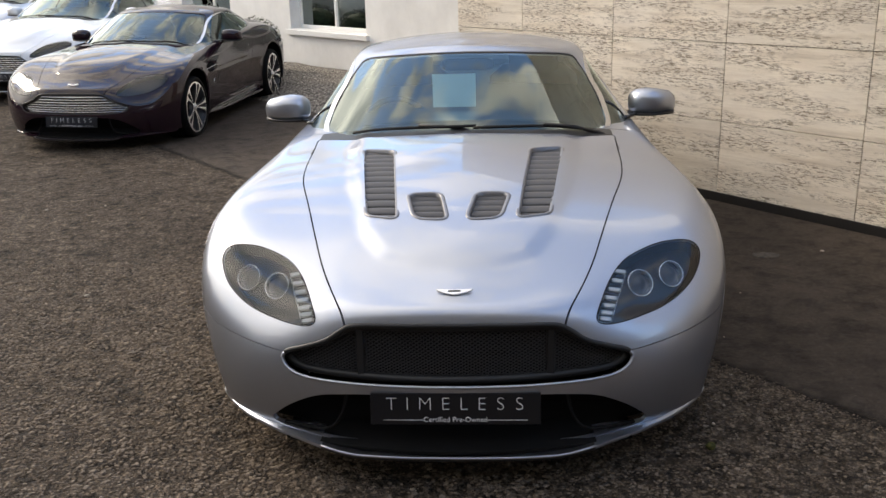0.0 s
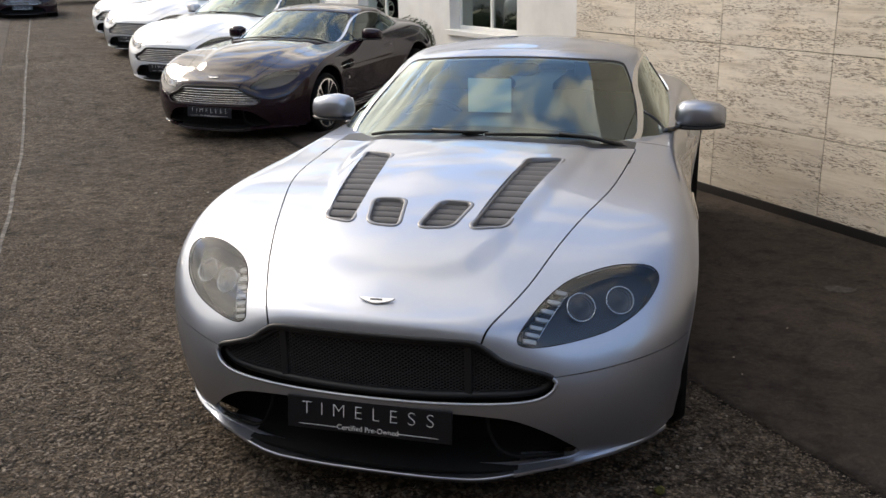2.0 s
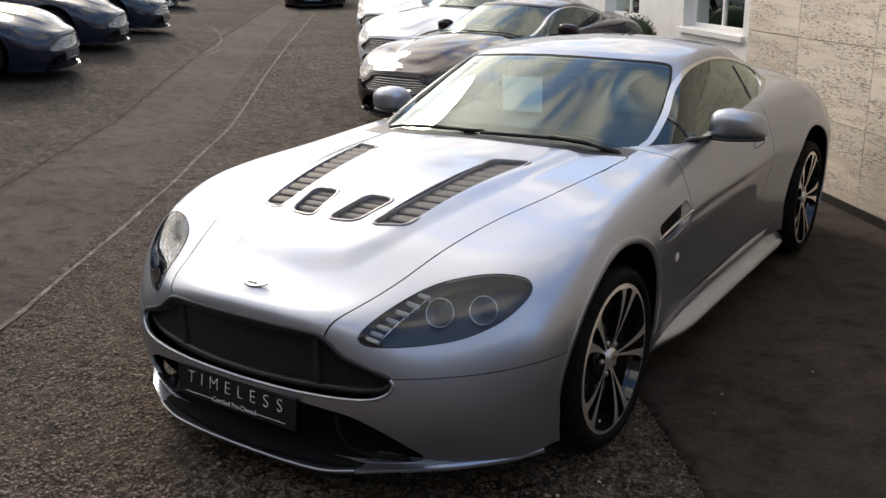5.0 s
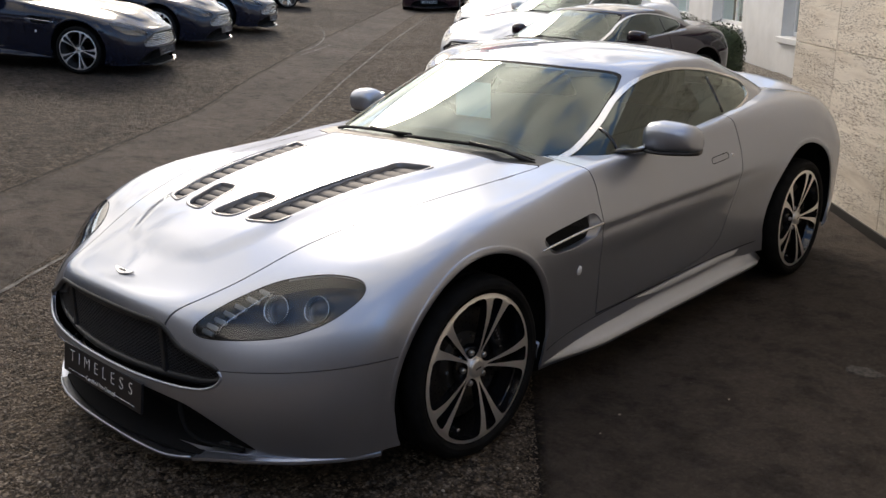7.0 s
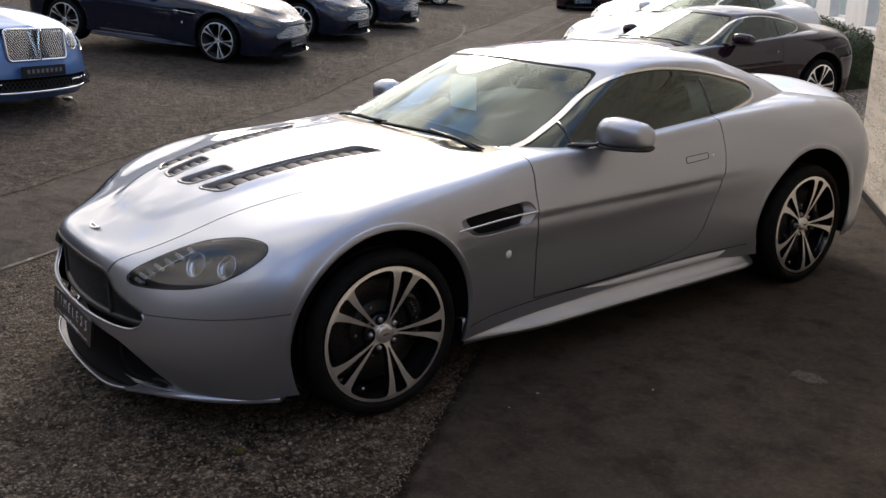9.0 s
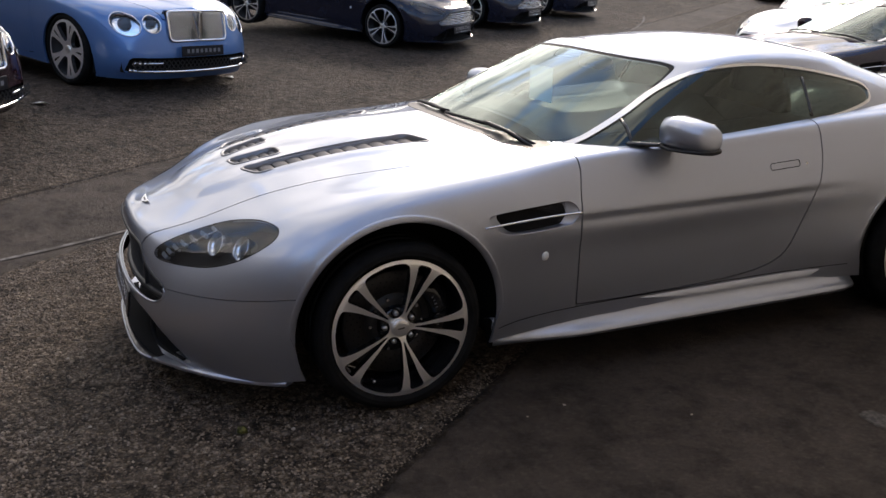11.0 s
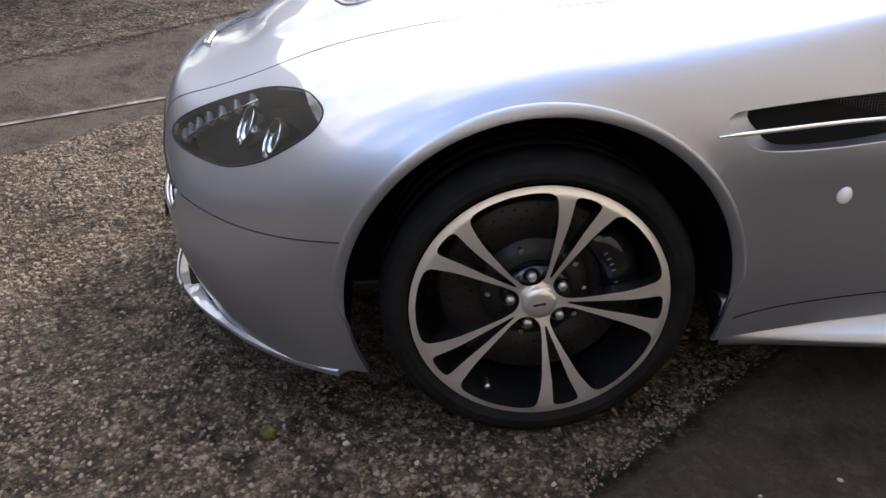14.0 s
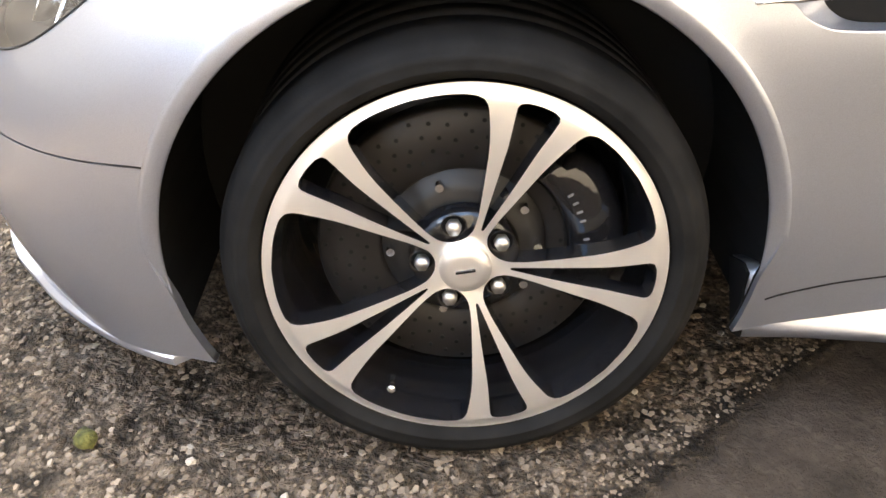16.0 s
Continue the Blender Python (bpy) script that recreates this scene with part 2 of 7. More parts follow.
def tube(points, radius, sides=8, closed=False, flat=1.0):
    """A round bar along points; flat squashes its height."""
    bm = bmesh.new()
    pts = [Vector(p) for p in points]
    rings = []
    n = len(pts)
    for i, p in enumerate(pts):
        a, b = pts[(i - 1) % n if closed else max(i - 1, 0)], pts[(i + 1) % n if closed else min(i + 1, n - 1)]
        d = (b - a).normalized()
        s = d.cross(Vector((0, 0, 1)))
        s = s.normalized() if s.length > 1e-4 else Vector((1, 0, 0))
        u = s.cross(d)
        r = radius[i] if isinstance(radius, (list, tuple)) else radius
        rings.append([bm.verts.new(p + s * math.cos(k * 2 * math.pi / sides) * r + u * math.sin(k * 2 * math.pi / sides) * r * flat) for k in range(sides)])
    for i in range(n if closed else n - 1):
        for k in range(sides):
            bm.faces.new((rings[i][k], rings[i][(k + 1) % sides], rings[(i + 1) % n][(k + 1) % sides], rings[(i + 1) % n][k]))
    if not closed:
        bm.faces.new(rings[0][::-1])
        bm.faces.new(rings[-1])
    bmesh.ops.recalc_face_normals(bm, faces=bm.faces)
    return bm


def smooth_loop(ctrl, per=8, closed=True):
    """A Catmull-Rom curve through control points."""
    c = np.array(ctrl, float)
    n = len(c)
    out = []
    for i in range(n if closed else n - 1):
        if closed:
            p0, p1, p2, p3 = (c[(i + k) % n] for k in (-1, 0, 1, 2))
        else:
            p0, p1, p2, p3 = (c[min(max(i + k, 0), n - 1)] for k in (-1, 0, 1, 2))
        for k in range(per):
            t = k / per
            out.append(0.5 * (2 * p1 + (p2 - p0) * t + (2 * p0 - 5 * p1 + 4 * p2 - p3) * t * t + (3 * p1 - p0 - 3 * p2 + p3) * t ** 3))
    if not closed:
        out.append(c[-1])
    return np.array(out)


def rounded(ctrl, r, per=5):
    """A polygon with its corners rounded to radius r."""
    c = np.array(ctrl, float)
    out = []
    for i in range(len(c)):
        p, a, b = c[i], c[i - 1], c[(i + 1) % len(c)]
        da, db = (a - p) / np.linalg.norm(a - p), (b - p) / np.linalg.norm(b - p)
        rr = min(r, np.linalg.norm(a - p) * 0.45, np.linalg.norm(b - p) * 0.45)
        s, e = p + da * rr, p + db * rr
        for k in range(per + 1):
            t = k / per
            out.append((1 - t) ** 2 * s + 2 * t * (1 - t) * p + t * t * e)
    return np.array(out)


def inside(poly, q):
    """Signed distance of points q to a closed polygon, negative within."""
    a, b = poly, np.roll(poly, -1, 0)
    best = np.full(len(q), 1e9)
    odd = np.zeros(len(q), bool)
    for p0, p1 in zip(a, b):
        d = p1 - p0
        t = np.clip(((q - p0) @ d) / max(d @ d, 1e-12), 0, 1)
        best = np.minimum(best, np.linalg.norm(q - p0 - t[:, None] * d, axis=1))
        cross = (p0[1] > q[:, 1]) != (p1[1] > q[:, 1])
        with np.errstate(divide="ignore", invalid="ignore"):
            odd ^= cross & (q[:, 0] < (p1[0] - p0[0]) * (q[:, 1] - p0[1]) / (p1[1] - p0[1]) + p0[0])
    return np.where(odd, -best, best)


class Skin:
    """A curved sheet: points, outward normals and polygons."""

    def __init__(self, co, no, faces):
        self.co, self.no, self.faces = co, no, faces

    def cut(self, f):
        """Splits along f = 0; gives the sheet where f < 0 and the one where f > 0."""
        val = f(self.co)
        val = np.where(np.abs(val) < 1e-6, 1e-6, val)
        co, no = list(self.co), list(self.no)
        made = {}

        def mid(i, j):
            key = (i, j) if i < j else (j, i)
            if key not in made:
                t = val[key[0]] / (val[key[0]] - val[key[1]])
                n = self.no[key[0]] * (1 - t) + self.no[key[1]] * t
                co.append(self.co[key[0]] * (1 - t) + self.co[key[1]] * t)
                no.append(n / max(np.linalg.norm(n), 1e-9))
                made[key] = len(co) - 1
            return made[key]

        neg, pos = [], []
        sgn = val < 0
        for face in self.faces:
            s = [sgn[i] for i in face]
            if all(s):
                neg.append(face)
            elif not any(s):
                pos.append(face)
            else:
                a, b = [], []
                for k, i in enumerate(face):
                    j = face[(k + 1) % len(face)]
                    (a if s[k] else b).append(i)
                    if s[k] != s[(k + 1) % len(face)]:
                        m = mid(i, j)
                        a.append(m)
                        b.append(m)
                if len(a) > 2:
                    neg.append(tuple(a))
                if len(b) > 2:
                    pos.append(tuple(b))
        co, no = np.array(co), np.array(no)
        return Skin(co, no, neg).tidy(), Skin(co, no, pos).tidy()

    def tidy(self):
        used = sorted({i for f in self.faces for i in f})
        if not used:
            return Skin(np.zeros((0, 3)), np.zeros((0, 3)), [])
        back = {i: k for k, i in enumerate(used)}
        return Skin(self.co[used], self.no[used], [tuple(back[i] for i in f) for f in self.faces])

    def mirror(self):
        s = np.array((-1, 1, 1))
        return Skin(self.co * s, self.no * s, [f[::-1] for f in self.faces])

    def join(self, other):
        n = len(self.co)
        return Skin(np.concatenate((self.co, other.co)), np.concatenate((self.no, other.no)), self.faces + [tuple(i + n for i in f) for f in other.faces])

    def both(self):
        return self.join(self.mirror())

    def moved(self, d):
        return Skin(self.co + self.no * d, self.no, self.faces)

    def mesh(self, name, thick=0.0, rim_slot=0):
        """The sheet as a mesh, with its edges turned in by thick; the two halves are welded where they meet."""
        co, no, faces = self.co, self.no, list(self.faces)
        key = np.round(co[:, 0] * 1e5), np.round(co[:, 1] * 1e5), np.round(co[:, 2] * 1e5)
        seen, to = {}, []
        for i, k in enumerate(zip(*key)):
            to.append(seen.setdefault(k, i))
        clean = []
        for f in faces:
            g = []
            for i in f:
                if to[i] not in g:
                    g.append(to[i])
            if len(g) > 2:
                clean.append(tuple(g))
        nn = np.zeros_like(no)
        np.add.at(nn, to, no)
        nn /= np.maximum(np.linalg.norm(nn, axis=1), 1e-9)[:, None]
        verts, norms = [tuple(c) for c in co], [tuple(n) for n in nn]
        outer = len(clean)
        if thick:
            count = {}
            for f in clean:
                for k, i in enumerate(f):
                    j = f[(k + 1) % len(f)]
                    count[(i, j)] = count.get((i, j), 0) + 1
            rim = [(i, j) for (i, j) in count if (j, i) not in count]
            lower = {}
            for i, j in rim:
                for k in (i, j):
                    if k not in lower:
                        lower[k] = len(verts)
                        verts.append(verts[k])
                        norms.append(None)
                        verts.append(tuple(co[k] - nn[k] * thick))
                        norms.append(None)
            for i, j in rim:
                e = np.array(verts[j]) - np.array(verts[i])
                o = np.cross(e, nn[i])
                o = o / max(np.linalg.norm(o), 1e-9)
                a, b = lower[i], lower[j]
                for q in (a, a + 1, b, b + 1):
                    norms[q] = tuple(o) if norms[q] is None else tuple(np.array(norms[q]) + o)
                clean.append((b, a, a + 1, b + 1))
        me = bpy.data.meshes.new(name)
        me.from_pydata(verts, [], clean)
        if rim_slot and thick:
            for p in me.polygons[outer:]:
                p.material_index = rim_slot
        me.update()
        nv = [Vector(n).normalized() if n is not None else Vector((0, 0, 1)) for n in norms]
        me.shade_smooth()
        me.normals_split_custom_set_from_vertices(nv)
        return me


def basis(n, per):
    """Cubic B-spline weights of n controls (one ghost at each end), per steps between knots."""
    rows = []
    for i in range(n - 1):
        for k in range(per + (i == n - 2)):
            t = k / per
            r = np.zeros(n + 2)
            r[i:i + 4] = (1 - t) ** 3 / 6, (3 * t ** 3 - 6 * t * t + 4) / 6, (-3 * t ** 3 + 3 * t * t + 3 * t + 1) / 6, t ** 3 / 6
            rows.append(r)
    return np.array(rows)


def hull(lines, per_u, per_v, tight=3, shape=None):
    """A smooth half hull (x >= 0) that runs through a net of lines, from the bottom line to the keel of the roof.
    Each line goes round from the nose to the tail; both ends and the last line lie on x = 0."""
    net = np.array(lines, float)
    ctrl = net.copy()
    flip = np.array((-1, 1, 1))

    def ghost(c):
        c = np.concatenate(((2 * c[0] - c[1])[None], c, (c[-2] * flip)[None]), 0)
        return np.concatenate(((c[:, 1] * flip)[:, None], c, (c[:, -2] * flip)[:, None]), 1)

    one_v, one_u = basis(net.shape[0], 1), basis(net.shape[1], 1)
    for _ in range(tight):
        now = np.einsum("ab,bcd,ec->aed", one_v, ghost(ctrl), one_u)
        ctrl = ctrl + (net - now) * 0.85
        ctrl[:, 0, 0] = ctrl[:, -1, 0] = 0
        ctrl[-1, :, 0] = 0
    bv, bu = basis(net.shape[0], per_v), basis(net.shape[1], per_u)
    p = np.einsum("ab,bcd,ec->aed", bv, ghost(ctrl), bu)
    p[:, 0, 0] = p[:, -1, 0] = 0
    p[-1, :, 0] = 0
    if shape:
        p = shape(p)
        p[:, 0, 0] = p[:, -1, 0] = 0
        p[-1, :, 0] = 0
    pu, pv = np.gradient(p, axis=1), np.gradient(p, axis=0)
    n = np.cross(pu, pv)
    n /= np.maximum(np.linalg.norm(n, axis=2), 1e-12)[:, :, None]
    n[:, 0, 0] = n[:, -1, 0] = 0
    n[-1, :, 0] = 0
    n /= np.maximum(np.linalg.norm(n, axis=2), 1e-12)[:, :, None]
    h, w = p.shape[:2]
    faces = [(i * w + j, i * w + j + 1, (i + 1) * w + j + 1, (i + 1) * w + j) for i in range(h - 1) for j in range(w - 1)]
    return Skin(p.reshape(-1, 3), n.reshape(-1, 3), faces)


def cast_on(skin, pts, axis):
    """Lays points, given by the two coordinates across an axis, onto a sheet: the nearest points of the sheet by weight."""
    keep = [i for i in range(3) if i != axis]
    flat = skin.co[:, keep]
    out = []
    for p in np.array(pts, float):
        d = np.linalg.norm(flat - p, axis=1)
        near = np.argsort(d)[:12]
        w = 1 / (d[near] + 1e-3)
        lever = np.stack((np.ones(len(near)), flat[near, 0] - p[0], flat[near, 1] - p[1]), 1)
        lean = np.linalg.lstsq(lever * w[:, None], skin.co[near, axis] * w, rcond=1e-3)[0]
        q = np.zeros(3)
        q[axis] = lean[0]
        q[keep[0]], q[keep[1]] = p
        out.append(q)
    return np.array(out)


def spin(profile, segments, m=None, closed=False):
    """A turned solid about the x axis from (x, r) pairs."""
    bm = bmesh.new()
    rings = []
    for k in range(segments):
        a = 2 * math.pi * k / segments
        rings.append([bm.verts.new((x, r * math.cos(a), r * math.sin(a))) for x, r in profile])
    n = len(profile)
    for k in range(segments):
        a, b = rings[k], rings[(k + 1) % segments]
        for i in range(n if closed else n - 1):
            j = (i + 1) % n
            bm.faces.new((a[i], a[j], b[j], b[i]))
    bmesh.ops.recalc_face_normals(bm, faces=bm.faces)
    if m is not None:
        bmesh.ops.transform(bm, matrix=m, verts=bm.verts)
    return bm


def lettering(name, text, size, m, mat, parent, spacing=1.0, depth=0.0006, thin=0.0):
    """Raised lettering in the built-in font, as a mesh."""
    cu = bpy.data.curves.new(name, "FONT")
    cu.body, cu.size, cu.extrude, cu.align_x, cu.align_y, cu.space_character = text, size, depth, "CENTER", "CENTER", spacing
    cu.offset = thin
    ob = bpy.data.objects.new(name, cu)
    me = bpy.data.meshes.new_from_object(ob)
    bpy.data.objects.remove(ob)
    me.transform(m)
    return finish(name, me, mat, parent)


def spell(name, word, size, m, mat, parent, step, depth=0.0006, thin=0.0):
    """A word spaced out letter by letter, each an object of its own, evenly set by the gaps between letters."""
    wide = dict(T=0.60, I=0.24, M=0.86, E=0.60, L=0.54, S=0.62)
    gap = step * 0.42
    spans = [wide[ch] * size * 0.72 for ch in word]
    x = -(sum(spans) + gap * (len(word) - 1)) / 2
    for ch, w in zip(word, spans):
        lettering(name, ch, size, m @ pose(x + w / 2, 0, 0), mat, parent, 1.0, depth, thin)
        x += w + gap


def sculpt(sections, m=None, sides=20):
    """A closed rounded solid from sections (x, cy, cz, ry, rz, power): superellipses across the x axis."""
    bm = bmesh.new()
    rings = []
    for x, cy, cz, ry, rz, p in sections:
        ring = []
        for k in range(sides):
            a = 2 * math.pi * k / sides
            c, s = math.cos(a), math.sin(a)
            ring.append(bm.verts.new((x, cy + ry * math.copysign(abs(c) ** (2 / p), c), cz + rz * math.copysign(abs(s) ** (2 / p), s))))
        rings.append(ring)
    for a, b in zip(rings, rings[1:]):
        for k in range(sides):
            bm.faces.new((a[k], a[(k + 1) % sides], b[(k + 1) % sides], b[k]))
    bm.faces.new(rings[0][::-1])
    bm.faces.new(rings[-1])
    bmesh.ops.recalc_face_normals(bm, faces=bm.faces)
    if m is not None:
        bmesh.ops.transform(bm, matrix=m, verts=bm.verts)
    return bm

# ---- the lot ----
WALL_O, WALL_W, WALL_N = Vector((1.656, 2.784, 0)), Vector((-0.64, 0.7684, 0)), Vector((-0.7684, -0.64, 0))
DRAIN_O, DRAIN_W, DRAIN_N = Vector((-1.89, -0.6, 0)), Vector((-0.635, 0.772, 0)), Vector((-0.772, -0.635, 0))


def ground_z(x, y):
    """Flat round the near car, rising beyond the drain strip and towards the far end of the lot."""
    q = Vector((x, y, 0)) - DRAIN_O
    b, a = q.dot(DRAIN_N), q.dot(DRAIN_W)
    rise = 0.10 * min(max(b, 0), 3.4) + 0.03 * min(max(b - 3.4, 0), 20)
    climb = float(np.interp(a, (2.5, 6.3, 9.4, 14.0, 56.0), (0.0, -0.04, 0.12, 0.28, 1.1)))
    return rise + climb * min(max((b + 4.4) / 1.2, 0), 1)


def lot_frame(o, w, n):
    """A frame with x along a line of the lot, y out from it."""
    return Matrix(((w.x, n.x, 0, o.x), (w.y, n.y, 0, o.y), (0, 0, 1, 0), (0, 0, 0, 1)))


WALL_M, DRAIN_M = lot_frame(WALL_O, WALL_W, WALL_N), lot_frame(DRAIN_O, DRAIN_W, DRAIN_N)


def across(m, o, n):
    """Distance from a line of the lot, as a shader value."""
    c = node(m, "ShaderNodeTexCoord")
    s = m.node_tree.nodes.new("ShaderNodeVectorMath")
    s.operation = "DOT_PRODUCT"
    link(m, c.outputs["Object"], s.inputs[0])
    s.inputs[1].default_value = n
    a = m.node_tree.nodes.new("ShaderNodeMath")
    a.operation = "SUBTRACT"
    link(m, s.outputs["Value"], a.inputs[0])
    a.inputs[1].default_value = Vector(o).dot(Vector(n))
    return a.outputs[0]


def calc(m, op, a, b=0.0, clamp=False):
    n = m.node_tree.nodes.new("ShaderNodeMath")
    n.operation, n.use_clamp = op, clamp
    for sock, v in zip(n.inputs, (a, b)):
        if isinstance(v, (int, float)):
            sock.default_value = v
        else:
            link(m, v, sock)
    return n.outputs[0]


def asphalt():
    """Coarse chipped asphalt, with a smoother newer strip along the wall and another over the drain."""
    m = material("asphalt", (0.06, 0.055, 0.05), 0.85)
    p = coords(m)
    wob = calc(m, "MULTIPLY", calc(m, "SUBTRACT", noise_of(m, p, 3.5, 6, 0.68), 0.5), 0.11)
    b = calc(m, "ADD", across(m, DRAIN_O, DRAIN_N), wob)
    near = calc(m, "MULTIPLY", calc(m, "ADD", calc(m, "MULTIPLY", b, -1.0), -2.75), 55.0, True)
    strip = calc(m, "MULTIPLY", calc(m, "MULTIPLY", b, 40.0, True), calc(m, "MULTIPLY", calc(m, "SUBTRACT", 1.0, b), 10.0, True))
    fine = calc(m, "MAXIMUM", near, strip)
    warp = node(m, "ShaderNodeTexNoise", Scale=45.0, Detail=2.0)
    link(m, p, warp.inputs["Vector"])
    wv = m.node_tree.nodes.new("ShaderNodeVectorMath")
    wv.operation = "MULTIPLY_ADD"
    link(m, warp.outputs["Color"], wv.inputs[0])
    wv.inputs[1].default_value = (0.012, 0.012, 0.012)
    link(m, p, wv.inputs[2])

    def cells(scale):
        c = node(m, "ShaderNodeTexVoronoi", Scale=scale, Randomness=1.0)
        link(m, wv.outputs[0], c.inputs["Vector"])
        return c
    v, v2 = cells(42.0), cells(92.0)
    pick = ramp(m, noise_of(m, p, 26, 3, 0.6), (0.46, grey(0)), (0.54, grey(1)))
    tone = mixed(m, pick, v.outputs["Color"], v2.outputs["Color"])
    dist = mixed(m, pick, v.outputs["Distance"], v2.outputs["Distance"])
    chip = ramp(m, tone, (0.0, (0.085, 0.062, 0.044)), (0.40, (0.177, 0.135, 0.098)), (0.80, (0.319, 0.246, 0.182)), (0.97, (0.383, 0.304, 0.226)), (1.0, (0.539, 0.459, 0.364)))
    gap = ramp(m, dist, (0.30, grey(0)), (0.66, grey(0.8)))
    coarse = mixed(m, gap, chip, (0.058, 0.046, 0.036))
    fine_n = noise_of(m, p, 240, 3, 0.7)
    coarse = mixed(m, ramp(m, fine_n, (0.35, grey(0.35)), (0.6, grey(0.0))), coarse, (0.05, 0.042, 0.036))
    smooth_c = ramp(m, v2.outputs["Color"], (0.0, (0.024, 0.020, 0.0175)), (0.7, (0.038, 0.032, 0.028)), (0.97, (0.06, 0.052, 0.046)), (1.0, (0.22, 0.20, 0.18)))
    smooth_c = mixed(m, 1.0, mixed(m, 0.5, smooth_c, (0.044, 0.036, 0.030)), (1.75, 1.68, 1.60), "MULTIPLY")
    strip_c = mixed(m, 0.5, smooth_c, (0.080, 0.065, 0.054))
    big = noise_of(m, p, 0.7, 6, 0.6)
    stain = ramp(m, big, (0.3, grey(0.66)), (0.55, grey(1.0)), (0.8, grey(1.2)))
    mid = ramp(m, noise_of(m, p, 5.5, 6, 0.72), (0.34, grey(0.45)), (0.50, grey(0.95)), (0.72, grey(1.15)))
    col = mixed(m, strip, coarse, strip_c)
    col = mixed(m, calc(m, "MULTIPLY", calc(m, "SUBTRACT", b, 1.0), 5.0, True), col, mixed(m, 1.0, col, (0.80, 0.81, 0.84), "MULTIPLY"))
    col = mixed(m, near, col, smooth_c)
    col = mixed(m, 1.0, col, stain, "MULTIPLY")
    col = mixed(m, 1.0, col, mid, "MULTIPLY")
    clump = ramp(m, noise_of(m, p, 15, 5, 0.68, 0.4), (0.34, grey(0.30)), (0.47, grey(0.95)), (0.68, grey(1.3)))
    col = mixed(m, calc(m, "SUBTRACT", 1.0, calc(m, "MULTIPLY", fine, 0.75)), col, mixed(m, 1.0, col, clump, "MULTIPLY"))
    # loose chippings and tar along the edge of the strip
    edge = calc(m, "SUBTRACT", 1.0, calc(m, "ABSOLUTE", calc(m, "MULTIPLY", calc(m, "ADD", b, 2.74), 22.0)), True)
    edge = calc(m, "MAXIMUM", edge, calc(m, "SUBTRACT", 1.0, calc(m, "ABSOLUTE", calc(m, "MULTIPLY", calc(m, "SUBTRACT", b, 0.98), 30.0)), True))
    tar = calc(m, "MULTIPLY", edge, ramp(m, noise_of(m, p, 9, 5, 0.75), (0.34, grey(0.25)), (0.50, grey(0.97))))
    col = mixed(m, tar, col, (0.012, 0.0095, 0.008))
    link(m, col, bsdf(m).inputs["Base Color"])
    h1 = calc(m, "MULTIPLY", ramp(m, dist, (0.0, grey(1)), (0.7, grey(0))), calc(m, "SUBTRACT", 1.0, calc(m, "MULTIPLY", fine, 0.85)))
    h2 = calc(m, "MULTIPLY", noise_of(m, p, 160, 4, 0.7), 0.45)
    pits = calc(m, "MULTIPLY", ramp(m, noise_of(m, p, 15, 5, 0.68, 0.4), (0.34, grey(0)), (0.56, grey(1))), calc(m, "SUBTRACT", 2.2, calc(m, "MULTIPLY", fine, 2.0)))
    bump(m, calc(m, "ADD", calc(m, "ADD", h1, h2), pits), 1.0, 0.024)
    link(m, ramp(m, noise_of(m, p, 30, 3), (0.3, grey(0.7)), (0.7, grey(0.95))), bsdf(m).inputs["Roughness"])
    bsdf(m).inputs["Specular IOR Level"].default_value = 0.2
    return m


ASPHALT = asphalt()


def lot_mesh():
    """One sheet to the horizon, its lines laid along the drain so that the fold in the ground is sharp."""
    bm = bmesh.new()
    ga = [-400, -150, -60, -30, -15, -8, -4, 0, 2.5, 4.4, 6.3, 7.8, 9.4, 11.7, 14, 20, 30, 40, 56, 100, 200, 400]
    gb = [-400, -150, -60, -30, -15, -10, -6, -4.4, -3.2, -2.75, -1, 0, 1, 2.2, 3.4, 6, 10, 16, 23.4, 60, 150, 400]
    vs = []
    for b in gb:
        row = []
        for a in ga:
            p = DRAIN_M @ Vector((a, b, 0))
            row.append(bm.verts.new((p.x, p.y, ground_z(p.x, p.y))))
        vs.append(row)
    for j in range(len(gb) - 1):
        for i in range(len(ga) - 1):
            bm.faces.new((vs[j][i], vs[j][i + 1], vs[j + 1][i + 1], vs[j + 1][i]))
    bmesh.ops.recalc_face_normals(bm, faces=bm.faces)
    if bm.faces[0].normal.z < 0:
        bmesh.ops.reverse_faces(bm, faces=bm.faces)
    return bm


tagged(part("ground", lot_mesh(), ASPHALT), "dark chipped asphalt lot with worn patches", "ground", kind="structure")


